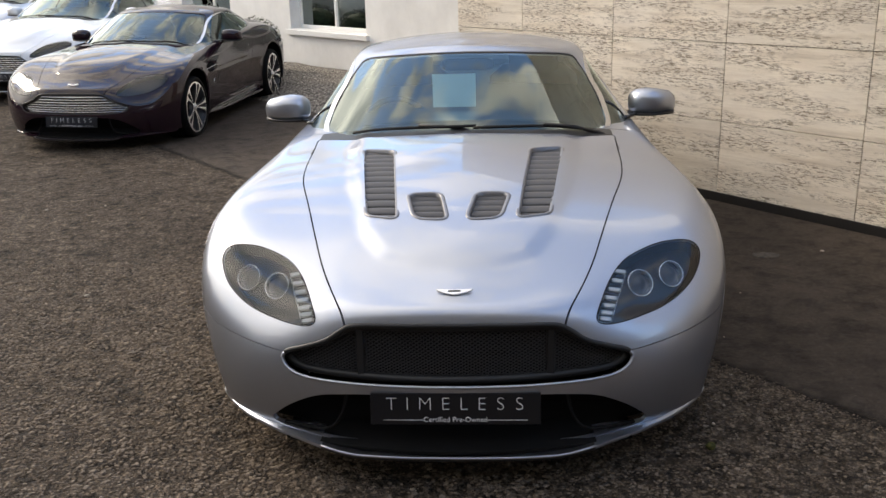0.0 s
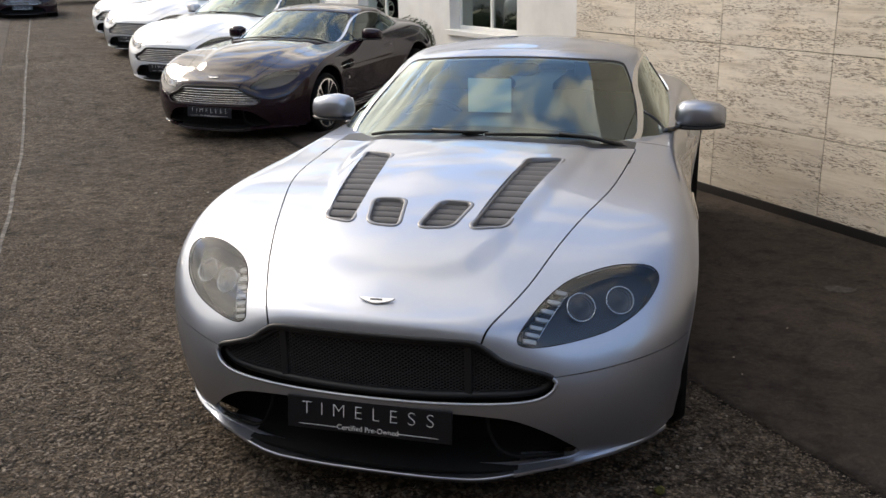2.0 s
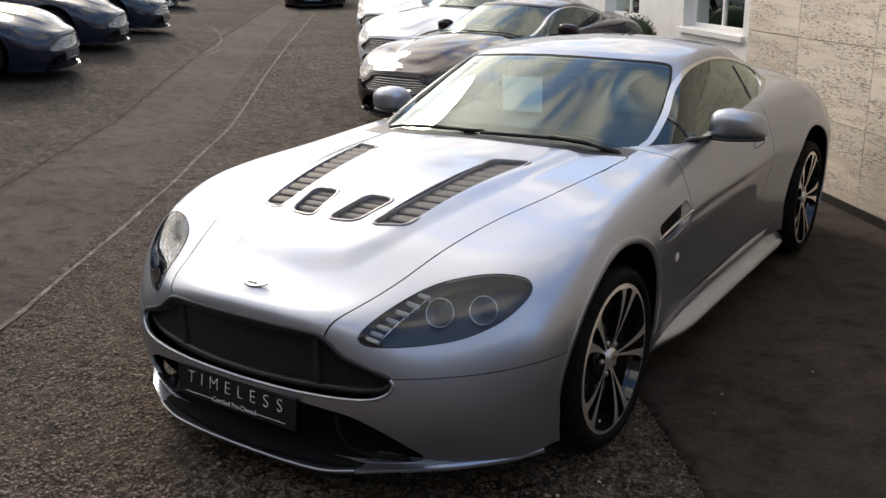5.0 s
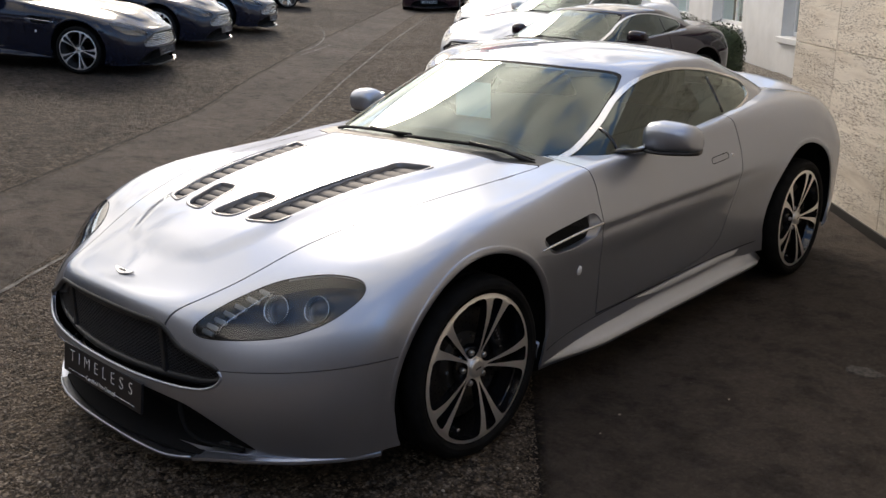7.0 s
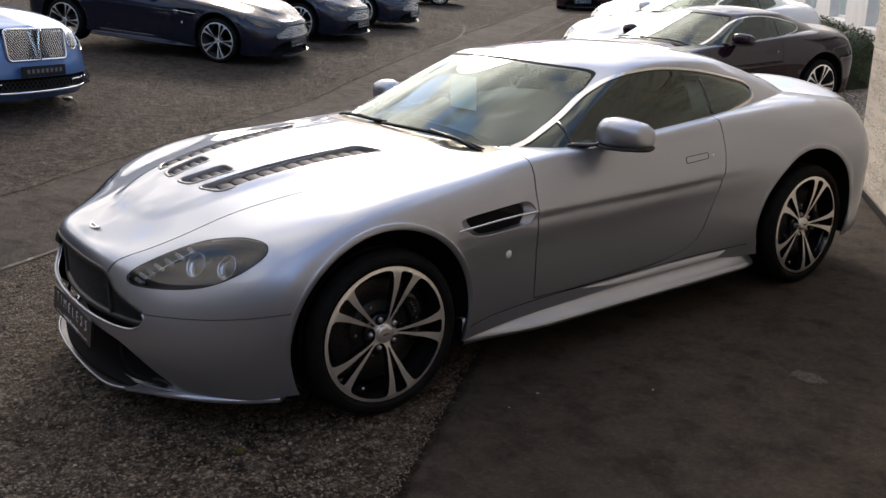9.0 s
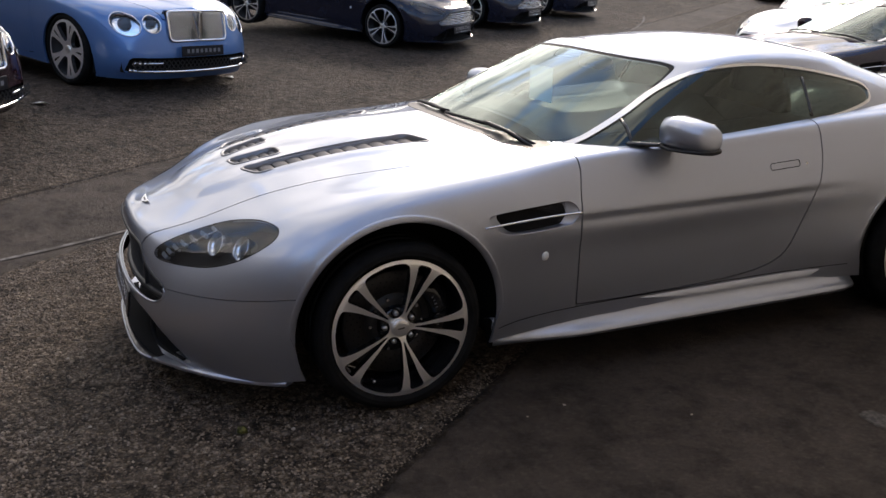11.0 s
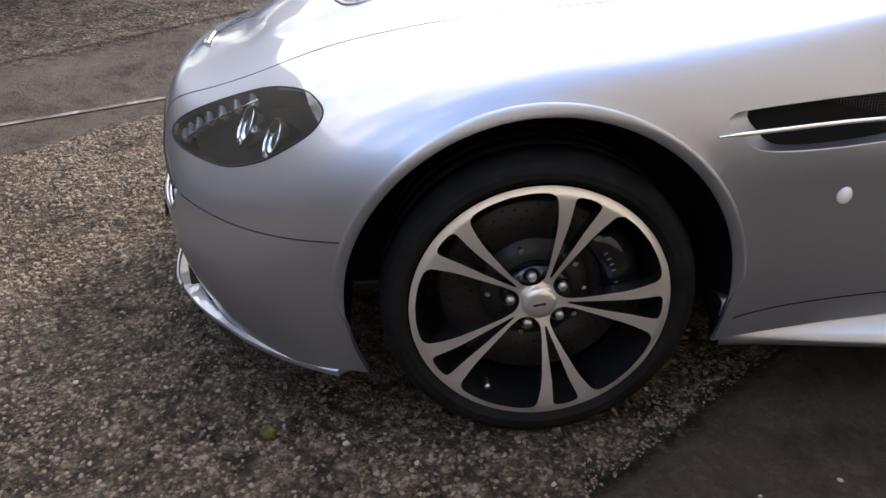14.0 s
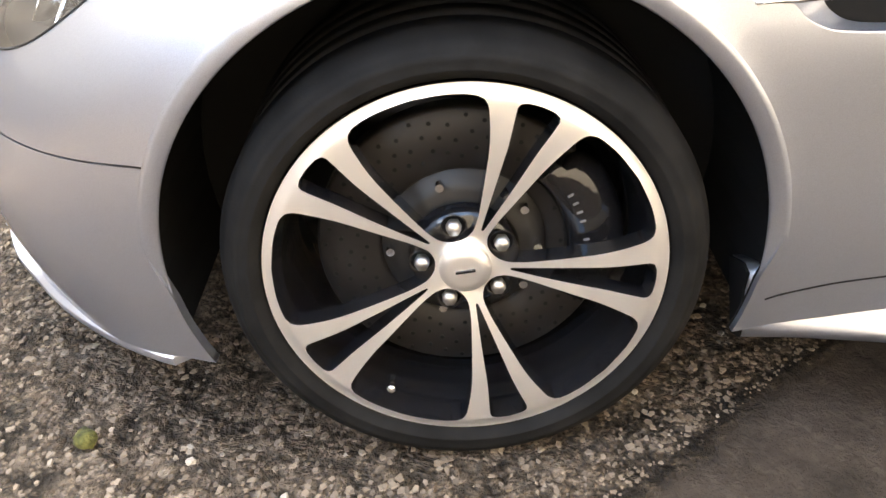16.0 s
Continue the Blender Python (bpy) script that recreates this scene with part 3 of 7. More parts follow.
def travertine():
    m = material("travertine", (0.5, 0.45, 0.38), 0.55)
    c = node(m, "ShaderNodeTexCoord")
    info = node(m, "ShaderNodeObjectInfo")
    off = m.node_tree.nodes.new("ShaderNodeVectorMath")
    off.operation = "ADD"
    link(m, c.outputs["Object"], off.inputs[0])
    sc = calc(m, "MULTIPLY", info.outputs["Random"], 37.0)
    link(m, sc, off.inputs[1])

    def scaled(v):
        q = node(m, "ShaderNodeMapping", Scale=v)
        link(m, off.outputs[0], q.inputs["Vector"])
        return q.outputs[0]
    layers = noise_of(m, scaled((0.7, 0.7, 9.0)), 2.0, 7, 0.62, 0.5)
    cloud = noise_of(m, scaled((1, 1, 1.6)), 2.4, 6, 0.6)
    base = ramp(m, layers, (0.25, (0.48, 0.40, 0.31)), (0.42, (0.70, 0.615, 0.50)), (0.58, (0.82, 0.745, 0.63)), (0.75, (0.60, 0.52, 0.42)))
    base = mixed(m, ramp(m, cloud, (0.35, grey(0)), (0.75, grey(0.5))), base, (0.58, 0.54, 0.48))
    pits_n = noise_of(m, scaled((1.6, 1.6, 9.0)), 14.0, 5, 0.72, 0.6)
    where = ramp(m, noise_of(m, scaled((0.8, 0.8, 5.0)), 2.2, 4, 0.6), (0.42, grey(0.06)), (0.54, grey(1)))
    pits = calc(m, "MULTIPLY", ramp(m, pits_n, (0.50, grey(0)), (0.57, grey(1))), where)
    col = mixed(m, calc(m, "MULTIPLY", pits, 0.85), base, (0.15, 0.11, 0.07))
    tint = ramp(m, info.outputs["Random"], (0.0, grey(0.90)), (1.0, grey(1.06)))
    link(m, mixed(m, 1.0, col, tint, "MULTIPLY"), bsdf(m).inputs["Base Color"])
    bump(m, calc(m, "SUBTRACT", calc(m, "MULTIPLY", layers, 0.15), pits), 0.6, 0.006)
    return m


def render_white():
    m = material("white_render", (0.75, 0.75, 0.74), 0.8)
    p = coords(m)
    link(m, ramp(m, noise_of(m, p, 1.5, 6, 0.65), (0.3, (0.66, 0.66, 0.65)), (0.7, (0.80, 0.80, 0.79))), bsdf(m).inputs["Base Color"])
    bump(m, noise_of(m, p, 120, 4, 0.6), 0.25, 0.004)
    return m


TRAVERTINE, RENDER_WHITE = travertine(), render_white()
GROUT = material("wall_joint", (0.16, 0.13, 0.10), 0.9)
BLACK_STRIP = material("black_plinth", (0.014, 0.013, 0.013), 0.5)
WHITE_FRAME = material("white_window_frame", (0.78, 0.78, 0.77), 0.4)
DARK_PANE = thin_glass("window_glass", (0.25, 0.27, 0.28))

# Travertine wall: core, slabs 1.0 m by 0.52 m, black plinth strip.
SLAB_W, SLAB_H, SLAB_0 = 1.0, 0.517, 0.030
bm = bmesh.new()
box(bm, (-6.0, -7.0, 0), (2.86, -0.03, 3.66), 0, WALL_M)
wall_east = tagged(part("wall_east", bm, GROUT), "tall wall clad in beige travertine slabs", "wall", kind="structure")
slab = bpy.data.meshes.new("slab")
bm = bmesh.new()
box(bm, (0.002, -0.03, 0.002), (SLAB_W - 0.002, 0.0, SLAB_H - 0.002), 0.0025)
bm.to_mesh(slab)
bm.free()
slab.materials.append(TRAVERTINE)
for i in range(-6, 2):
    for j in range(7):
        ob = new("slab", slab)
        ob.parent = wall_east
        ob.matrix_local = WALL_M @ pose(SLAB_W * i, 0.0, SLAB_0 + SLAB_H * j)
bm = bmesh.new()
box(bm, (0.003, -0.03, 0.003), (0.86, 0.0, SLAB_H - 0.003), 0.0025)
end = bpy.data.meshes.new("end_slab")
bm.to_mesh(end)
bm.free()
end.materials.append(TRAVERTINE)
for j in range(7):
    ob = new("end_slab", end)
    ob.parent = wall_east
    ob.matrix_local = WALL_M @ pose(SLAB_W * 2, 0.0, SLAB_0 + SLAB_H * j)
bm = bmesh.new()
box(bm, (-6.0, 0.0, 0.0), (2.86, 0.012, 0.062), 0.003, WALL_M)
tagged(part("plinth", bm, BLACK_STRIP), "black plinth strip along the wall foot", "baseboard", kind="structure")

# White building set back behind a gravel bed.
BACK = 2.0


def window_wall():
    """The white wall in pieces round its window openings, which go through it."""
    bm = bmesh.new()
    opens = [(7.6, 9.9), (12.2, 14.5), (16.8, 19.1), (21.4, 23.7)]
    edges = [2.86] + [v for o in opens for v in o] + [40.0]
    for k in range(0, len(edges), 2):
        box(bm, (edges[k], -BACK - 0.35, 0), (edges[k + 1], -BACK, 3.66), 0, WALL_M)
    for a, b in opens:
        box(bm, (a, -BACK - 0.35, 0), (b, -BACK, 0.66), 0, WALL_M)
        box(bm, (a, -BACK - 0.35, 2.2), (b, -BACK, 3.66), 0, WALL_M)
    return bm, opens


bm, OPENS = window_wall()
tagged(part("wall_north", bm, RENDER_WHITE), "white rendered building wall with sash windows", "wall", kind="structure")
bm = bmesh.new()
box(bm, (2.51, -BACK - 0.3, 0), (2.855, -0.401, 3.66), 0, WALL_M)
tagged(part("wall_return", bm, RENDER_WHITE), "white return wall behind the cladding", "wall", kind="structure")
for k, (a, b) in enumerate(OPENS):
    win = thing("window_" + str(k + 1), "white framed window with dark panes", "window", kind="structure")
    bm = bmesh.new()
    for lo, hi in (((a, 0.66), (a + 0.06, 2.2)), ((b - 0.06, 0.66), (b, 2.2)), ((a, 0.66), (b, 0.72)), ((a, 2.14), (b, 2.2)), (((a + b) / 2 - 0.03, 0.70), ((a + b) / 2 + 0.03, 2.16)),
                   ((a, 1.40), (b, 1.45))):
        box(bm, (lo[0], -BACK - 0.24, lo[1]), (hi[0], -BACK - 0.18, hi[1]), 0.004, WALL_M)
    part("window_frame", bm, WHITE_FRAME, win)
    bm = bmesh.new()
    box(bm, (a - 0.08, -BACK - 0.2, 0.575), (b + 0.08, -BACK + 0.06, 0.655), 0.006, WALL_M)
    part("window_sill", bm, WHITE_FRAME, win)
    for u0, u1 in ((a + 0.06, (a + b) / 2 - 0.03), ((a + b) / 2 + 0.03, b - 0.06)):
        bm = bmesh.new()
        box(bm, (u0, -BACK - 0.215, 0.72), (u1, -BACK - 0.209, 2.14), 0, WALL_M)
        part("pane", bm, DARK_PANE, win)
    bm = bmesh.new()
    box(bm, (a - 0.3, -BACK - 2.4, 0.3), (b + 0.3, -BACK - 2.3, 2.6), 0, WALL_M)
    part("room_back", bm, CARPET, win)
# Gravel bed with a shallow crown.
GRAVEL = material("pale_gravel", (0.4, 0.36, 0.31), 0.9)
v = node(GRAVEL, "ShaderNodeTexVoronoi", Scale=32.0)
link(GRAVEL, coords(GRAVEL), v.inputs["Vector"])
link(GRAVEL, mixed(GRAVEL, ramp(GRAVEL, v.outputs["Distance"], (0.3, grey(0)), (0.65, grey(1))), ramp(GRAVEL, v.outputs["Color"], (0, (0.20, 0.175, 0.15)), (1, (0.58, 0.53, 0.46))), (0.06, 0.05, 0.04)), bsdf(GRAVEL).inputs["Base Color"])
bump(GRAVEL, ramp(GRAVEL, v.outputs["Distance"], (0, grey(1)), (0.7, grey(0))), 1.0, 0.02)
bm = bmesh.new()
rows = []
for i in range(90):
    a = 2.9 + 0.4 * i
    row = []
    for j in range(7):
        b = 0.12 - 2.10 * j / 6
        z = 0.004 + 0.16 * math.sin(math.pi * min(j / 6 * 0.75, 1)) + 0.02 * noise.noise(Vector((a * 2, b * 3, 0)))
        row.append(bm.verts.new(WALL_M @ Vector((a, b, max(z, 0.0) if j else -0.02))))
    rows.append(row)
for r0, r1 in zip(rows, rows[1:]):
    for i in range(6):
        bm.faces.new((r0[i], r0[i + 1], r1[i + 1], r1[i]))
bmesh.ops.recalc_face_normals(bm, faces=bm.faces)
tagged(part("gravel_bed", bm, GRAVEL, None, "", True), "pale gravel bed along the white wall", "gravel", kind="stuff")

# Plain walls added to close the lot behind the camera and beyond the cars.
STONE = material("dark_stone", (0.10, 0.09, 0.08), 0.9)
link(STONE, ramp(STONE, noise_of(STONE, coords(STONE), 1.4, 6, 0.6), (0.3, (0.06, 0.055, 0.048)), (0.7, (0.14, 0.125, 0.11))), bsdf(STONE).inputs["Base Color"])
# South and side walls stand out of view, added to block low skylight.
for nm, lo, hi in (("wall_south", (-42, -7.9, -0.5), (18, -7.5, 6.2)), ("wall_west", (-42.4, -7.9, -0.5), (-42, 48, 6.0)), ("wall_far", (-42, 48, -0.5), (18, 48.4, 6.0)), ("wall_side", (18, -7.9, -0.5), (18.4, 48, 3.5))):
    bm = bmesh.new()
    box(bm, lo, hi, 0)
    tagged(part(nm, bm, STONE), "plain dark stone wall added round the lot", "wall", kind="structure")

# ---- the coupe ----
# Lines of the body, from the sill up to the middle of bonnet and deck; each runs from the nose round to the tail.
SILL = [(0, -0.840, 0.13), (0.35, -0.805, 0.13), (0.61, -0.700, 0.14), (0.785, -0.545, 0.155), (0.875, -0.36, 0.165), (0.90, 0, 0.17), (0.88, 0.42, 0.20),
        (0.858, 0.8, 0.22), (0.85, 1.4, 0.22), (0.85, 2.0, 0.22), (0.90, 2.6, 0.20), (0.90, 2.95, 0.20), (0.82, 3.22, 0.22), (0.5, 3.40, 0.25), (0, 3.45, 0.25)]
LOW = [(0, -0.880, 0.30), (0.37, -0.850, 0.30), (0.64, -0.740, 0.30), (0.815, -0.565, 0.31), (0.905, -0.35, 0.32), (0.92, 0, 0.33), (0.896, 0.42, 0.36),
       (0.874, 0.8, 0.38), (0.857, 1.4, 0.38), (0.864, 2.0, 0.38), (0.925, 2.6, 0.36), (0.915, 2.95, 0.36), (0.83, 3.25, 0.38), (0.5, 3.45, 0.40), (0, 3.50, 0.40)]
WAIST = [(0, -0.875, 0.47), (0.37, -0.845, 0.46), (0.63, -0.735, 0.46), (0.82, -0.56, 0.465), (0.925, -0.34, 0.48), (0.94, 0, 0.50), (0.908, 0.42, 0.52),
         (0.884, 0.8, 0.53), (0.872, 1.4, 0.54), (0.876, 2.0, 0.55), (0.9325, 2.6, 0.54), (0.92, 2.95, 0.54), (0.835, 3.26, 0.55), (0.5, 3.47, 0.56), (0, 3.52, 0.56)]
FLANK = [(0, -0.855, 0.575), (0.35, -0.825, 0.575), (0.60, -0.70, 0.55), (0.80, -0.53, 0.58), (0.917, -0.31, 0.64), (0.935, 0.0, 0.685), (0.913, 0.42, 0.68),
         (0.896, 0.8, 0.655), (0.884, 1.4, 0.665), (0.89, 2.0, 0.68), (0.925, 2.6, 0.69), (0.91, 2.95, 0.69), (0.82, 3.26, 0.69), (0.5, 3.47, 0.70), (0, 3.53, 0.70)]
CREST = [(0, -0.835, 0.625), (0.32, -0.80, 0.625), (0.55, -0.63, 0.64), (0.735, -0.41, 0.705), (0.84, -0.18, 0.765), (0.862, 0.08, 0.795), (0.845, 0.46, 0.812),
         (0.815, 0.84, 0.83), (0.815, 1.42, 0.84), (0.815, 2.0, 0.86), (0.84, 2.6, 0.87), (0.80, 2.98, 0.87), (0.70, 3.28, 0.85), (0.42, 3.45, 0.84), (0, 3.50, 0.85)]
SHOULDER = [(0, -0.81, 0.64), (0.27, -0.76, 0.645), (0.44, -0.52, 0.705), (0.57, -0.28, 0.765), (0.66, -0.06, 0.805), (0.70, 0.2, 0.83), (0.715, 0.5, 0.845),
            (0.74, 0.86, 0.87), (0.745, 1.42, 0.89), (0.735, 2.0, 0.925), (0.69, 2.6, 0.95), (0.62, 3.0, 0.93), (0.52, 3.28, 0.90), (0.3, 3.41, 0.885), (0, 3.46, 0.89)]
INNER = [(0, -0.79, 0.65), (0.15, -0.74, 0.66), (0.24, -0.46, 0.755), (0.30, -0.2, 0.815), (0.34, 0.03, 0.85), (0.36, 0.26, 0.87), (0.38, 0.54, 0.885),
         (0.40, 0.9, 0.91), (0.4, 1.42, 0.92), (0.4, 2.0, 0.94), (0.36, 2.6, 0.96), (0.32, 3.0, 0.94), (0.26, 3.26, 0.905), (0.15, 3.38, 0.895), (0, 3.43, 0.895)]
KEEL = [(0, -0.77, 0.66), (0, -0.70, 0.685), (0, -0.44, 0.77), (0, -0.17, 0.83), (0, 0.06, 0.865), (0, 0.28, 0.888), (0, 0.55, 0.905),
        (0, 0.9, 0.92), (0, 1.42, 0.93), (0, 2.0, 0.95), (0, 2.6, 0.965), (0, 3.0, 0.945), (0, 3.24, 0.91), (0, 3.36, 0.898), (0, 3.40, 0.898)]
# Lines of the cabin, from its foot up to the middle of the roof, from the windscreen round to the rear glass.
FOOT = [(0, 0.48, 0.88), (0.25, 0.50, 0.875), (0.50, 0.58, 0.86), (0.68, 0.74, 0.835), (0.775, 0.90, 0.84), (0.785, 1.15, 0.86),
        (0.78, 1.55, 0.87), (0.76, 2.0, 0.89), (0.70, 2.4, 0.92), (0.58, 2.8, 0.93), (0.35, 3.08, 0.92), (0, 3.18, 0.92)]
GLAZE = [(0, 0.73, 1.0), (0.25, 0.75, 0.995), (0.46, 0.83, 0.98), (0.615, 0.99, 0.965), (0.69, 1.11, 0.98), (0.70, 1.30, 0.99),
         (0.70, 1.62, 1.0), (0.685, 2.0, 1.01), (0.635, 2.34, 1.02), (0.52, 2.66, 1.02), (0.32, 2.92, 1.0), (0, 3.0, 1.0)]
RAIL = [(0, 1.18, 1.19), (0.22, 1.19, 1.185), (0.40, 1.24, 1.165), (0.53, 1.34, 1.135), (0.585, 1.42, 1.13), (0.605, 1.54, 1.135),
        (0.605, 1.72, 1.14), (0.59, 2.0, 1.135), (0.55, 2.24, 1.12), (0.45, 2.45, 1.11), (0.27, 2.62, 1.10), (0, 2.68, 1.10)]
ROOF = [(0, 1.30, 1.215), (0.17, 1.31, 1.21), (0.31, 1.36, 1.20), (0.42, 1.45, 1.19), (0.47, 1.53, 1.19), (0.49, 1.62, 1.195),
        (0.49, 1.77, 1.20), (0.475, 1.97, 1.195), (0.44, 2.14, 1.185), (0.36, 2.27, 1.175), (0.22, 2.37, 1.17), (0, 2.40, 1.17)]
CROWN = [(0, 1.42, 1.233), (0, 1.45, 1.235), (0, 1.50, 1.238), (0, 1.57, 1.24), (0, 1.64, 1.242), (0, 1.72, 1.243),
         (0, 1.80, 1.243), (0, 1.90, 1.24), (0, 1.99, 1.235), (0, 2.07, 1.228), (0, 2.14, 1.22), (0, 2.20, 1.212)]


def smooth01(x):
    t = np.clip(x, 0, 1)
    return t * t * (3 - 2 * t)


# Outlines on the body: front view (x, z), top view (x, y) and side view (y, z).
GRILLE = smooth_loop([(-0.40, 0.583), (-0.1, 0.583), (0.15, 0.582), (0.30, 0.577), (0.350, 0.558), (0.40, 0.524), (0.47, 0.497), (0.53, 0.474), (0.551, 0.442), (0.525, 0.404),
                      (0.455, 0.384), (0.28, 0.3765), (0.12, 0.3735), (-0.1, 0.373), (-0.40, 0.373)], 4)
INTAKE = rounded([(-0.1, 0.346), (0.30, 0.343), (0.44, 0.328), (0.54, 0.272), (0.635, 0.176), (0.40, 0.150), (-0.1, 0.145)], 0.05)
LAMP = smooth_loop([(0.436, 0.585), (0.475, 0.640), (0.54, 0.678), (0.63, 0.697), (0.71, 0.703), (0.785, 0.694), (0.815, 0.665), (0.795, 0.625), (0.75, 0.592), (0.67, 0.566), (0.55, 0.556), (0.462, 0.560)], 4)
BONNET = np.concatenate((smooth_loop([(0.318, -0.86), (0.37, -0.765), (0.435, -0.60), (0.48, -0.45), (0.545, -0.22), (0.605, 0.0), (0.632, 0.20), (0.648, 0.45), (0.662, 0.645)], 4, False),
                         smooth_loop([(0.60, 0.615), (0.45, 0.55), (0.2, 0.50), (-0.1, 0.485)], 3, False), np.array([(-0.1, -0.9)])))
LONG_VENT = rounded([(0.203, -0.405), (0.318, -0.362), (0.412, 0.322), (0.274, 0.262)], 0.035)
SHORT_VENT = rounded([(0.030, -0.425), (0.148, -0.408), (0.184, -0.228), (0.062, -0.228)], 0.04)
SIDE_VENT = smooth_loop([(0.329, 0.684), (0.349, 0.696), (0.463, 0.704), (0.600, 0.710), (0.672, 0.712), (0.703, 0.698), (0.722, 0.664), (0.702, 0.632), (0.670, 0.620), (0.520, 0.613), (0.417, 0.616), (0.377, 0.630), (0.358, 0.647), (0.335, 0.668)], 4)
DOOR = np.concatenate((smooth_loop([(0.745, 0.95), (0.752, 0.82), (0.737, 0.74), (0.733, 0.663), (0.738, 0.45), (0.742, 0.286)], 4, False),
                       smooth_loop([(0.95, 0.281), (1.30, 0.285), (1.52, 0.294), (1.70, 0.322), (1.80, 0.38), (1.865, 0.52), (1.915, 0.68), (1.945, 0.80), (1.955, 0.95)], 4, False)))
SIDE_WINDOW = smooth_loop([(0.775, 0.858), (0.87, 0.893), (1.05, 0.972), (1.25, 1.064), (1.45, 1.124), (1.70, 1.142), (1.98, 1.118), (2.20, 1.078), (2.345, 1.045), (2.388, 1.022), (2.385, 0.992), (2.34, 0.970), (2.15, 0.938), (1.90, 0.912),
                           (1.40, 0.882), (1.0, 0.864)], 5)
SCREEN_EDGE = np.concatenate((np.array([(-0.1, 0.80), (0.66, 0.80)]), smooth_loop([(0.664, 0.868), (0.640, 0.935), (0.600, 1.035), (0.556, 1.112), (0.515, 1.146), (0.38, 1.168), (0.18, 1.182), (-0.1, 1.187)], 4, False)))
REAR_GLASS = rounded([(-0.1, 2.36), (0.30, 2.36), (0.44, 2.52), (0.42, 2.72), (0.30, 2.98), (-0.1, 3.06)], 0.06)
ARCH, HUB_F, HUB_R = 0.382, (0.0, 0.325), (2.6, 0.336)


def body_shape(p):
    """The power bulge of the bonnet, the swage along the door and the lips of the wheel arches."""
    x, y, z = p[..., 0].ravel(), p[..., 1].ravel(), p[..., 2].ravel()
    bulge = np.array([(-0.3, -0.675), (0, -0.675), (0.14, -0.66), (0.25, -0.595), (0.325, -0.46), (0.39, -0.20), (0.45, 0.10), (0.48, 0.40), (0.49, 0.8), (-0.3, 0.8)])
    d = inside(bulge, np.stack((x, y), 1))
    top = smooth01((z - 0.62) / 0.05) * (y < 0.8)
    dz = 0.011 * smooth01(-d / 0.075 + 0.25) * top * smooth01((y + 0.70) / 0.14)
    z2 = z + dz
    along = smooth01((y - 0.50) / 0.30) * smooth01((2.25 - y) / 0.45) * (x > 0.7)
    under = 0.668 + 0.012 * smooth01((y - 1.5) / 0.6) - z
    dx = -0.014 * along * smooth01(under / 0.045) * np.exp(-np.clip(under, 0, 1) / 0.13)
    for (hy, hz), lip in ((HUB_F, 0.005), (HUB_R, 0.007)):
        r = np.hypot(y - hy, z - hz)
        dx = dx + lip * smooth01(1 - (r - ARCH) / 0.040) * (x > 0.7)
    return np.stack((x + dx, y, z2), 1).reshape(p.shape)


def region(poly, a, b, guard=None):
    """A cutting function: negative inside an outline seen along one axis, where guard allows it."""
    def f(c):
        d = inside(poly, c[:, (a, b)])
        return d if guard is None else np.maximum(d, guard(c))
    return f


def seam(s, f, half):
    """Takes a narrow gap along f = 0 out of a sheet."""
    inner = s.cut(lambda c: f(c) + half)[0]
    outer = s.cut(lambda c: f(c) - half)[1]
    return inner, outer


def two_sided(name, skin, mat, parent, thick=0.012, label=""):
    """Left and right piece of the same panel, each an object of its own."""
    for s in (skin, skin.mirror()):
        finish(name, s.mesh(name, thick), mat, parent, label)


def alloy_face(segments=180, rings=36, large=None, small=None):
    """The pierced face of a wheel in the y-z plane, dished towards the hub."""
    r = np.linspace(0.024, 0.2655, rings) 
    a = np.linspace(0, 2 * math.pi, segments + 1)
    h = -0.024 * np.clip((0.235 - r) / 0.2, 0, 1) ** 1.6 - 0.004 * smooth01((r - 0.250) / 0.01)
    co = np.array([(h[j], r[j] * math.cos(t), r[j] * math.sin(t)) for j in range(rings) for t in a])
    slope = np.gradient(h, r)
    no = np.array([(1, -slope[j] * math.cos(t), -slope[j] * math.sin(t)) for j in range(rings) for t in a])
    no /= np.linalg.norm(no, axis=1)[:, None]
    w = segments + 1
    faces = [(j * w + k, (j + 1) * w + k, (j + 1) * w + k + 1, j * w + k + 1) for j in range(rings - 1) for k in range(segments)]
    s = Skin(co, no, faces)

    def fold(c, centre):
        t = np.arctan2(c[:, 2], c[:, 1]) - centre
        t = (t + math.pi / 5) % (2 * math.pi / 5) - math.pi / 5
        rr = np.hypot(c[:, 1], c[:, 2])
        return np.stack((rr * np.cos(t), rr * np.sin(t)), 1)
    turn = radians(104)
    s = s.cut(lambda c: inside(large, fold(c, turn)))[1]
    s = s.cut(lambda c: inside(small, fold(c, turn + math.pi / 5)))[1]
    s.co = s.co * np.array((1, 0.970, 0.970))
    return s


def mirrored(half):
    h = np.array(half, float)
    return np.concatenate((h, h[::-1] * np.array((1, -1))))


TEN_SPOKE = (rounded(mirrored([(0.2530, 0.002), (0.2490, 0.048), (0.2345, 0.0900), (0.1745, 0.0775), (0.120, 0.0560), (0.0715, 0.0362), (0.049, 0.0235), (0.040, 0.009)]), 0.026, 6),
             rounded(mirrored([(0.2505, 0.004), (0.2475, 0.0290), (0.19, 0.0180), (0.133, 0.0112), (0.085, 0.0050), (0.060, 0.0016)]), 0.012, 5))
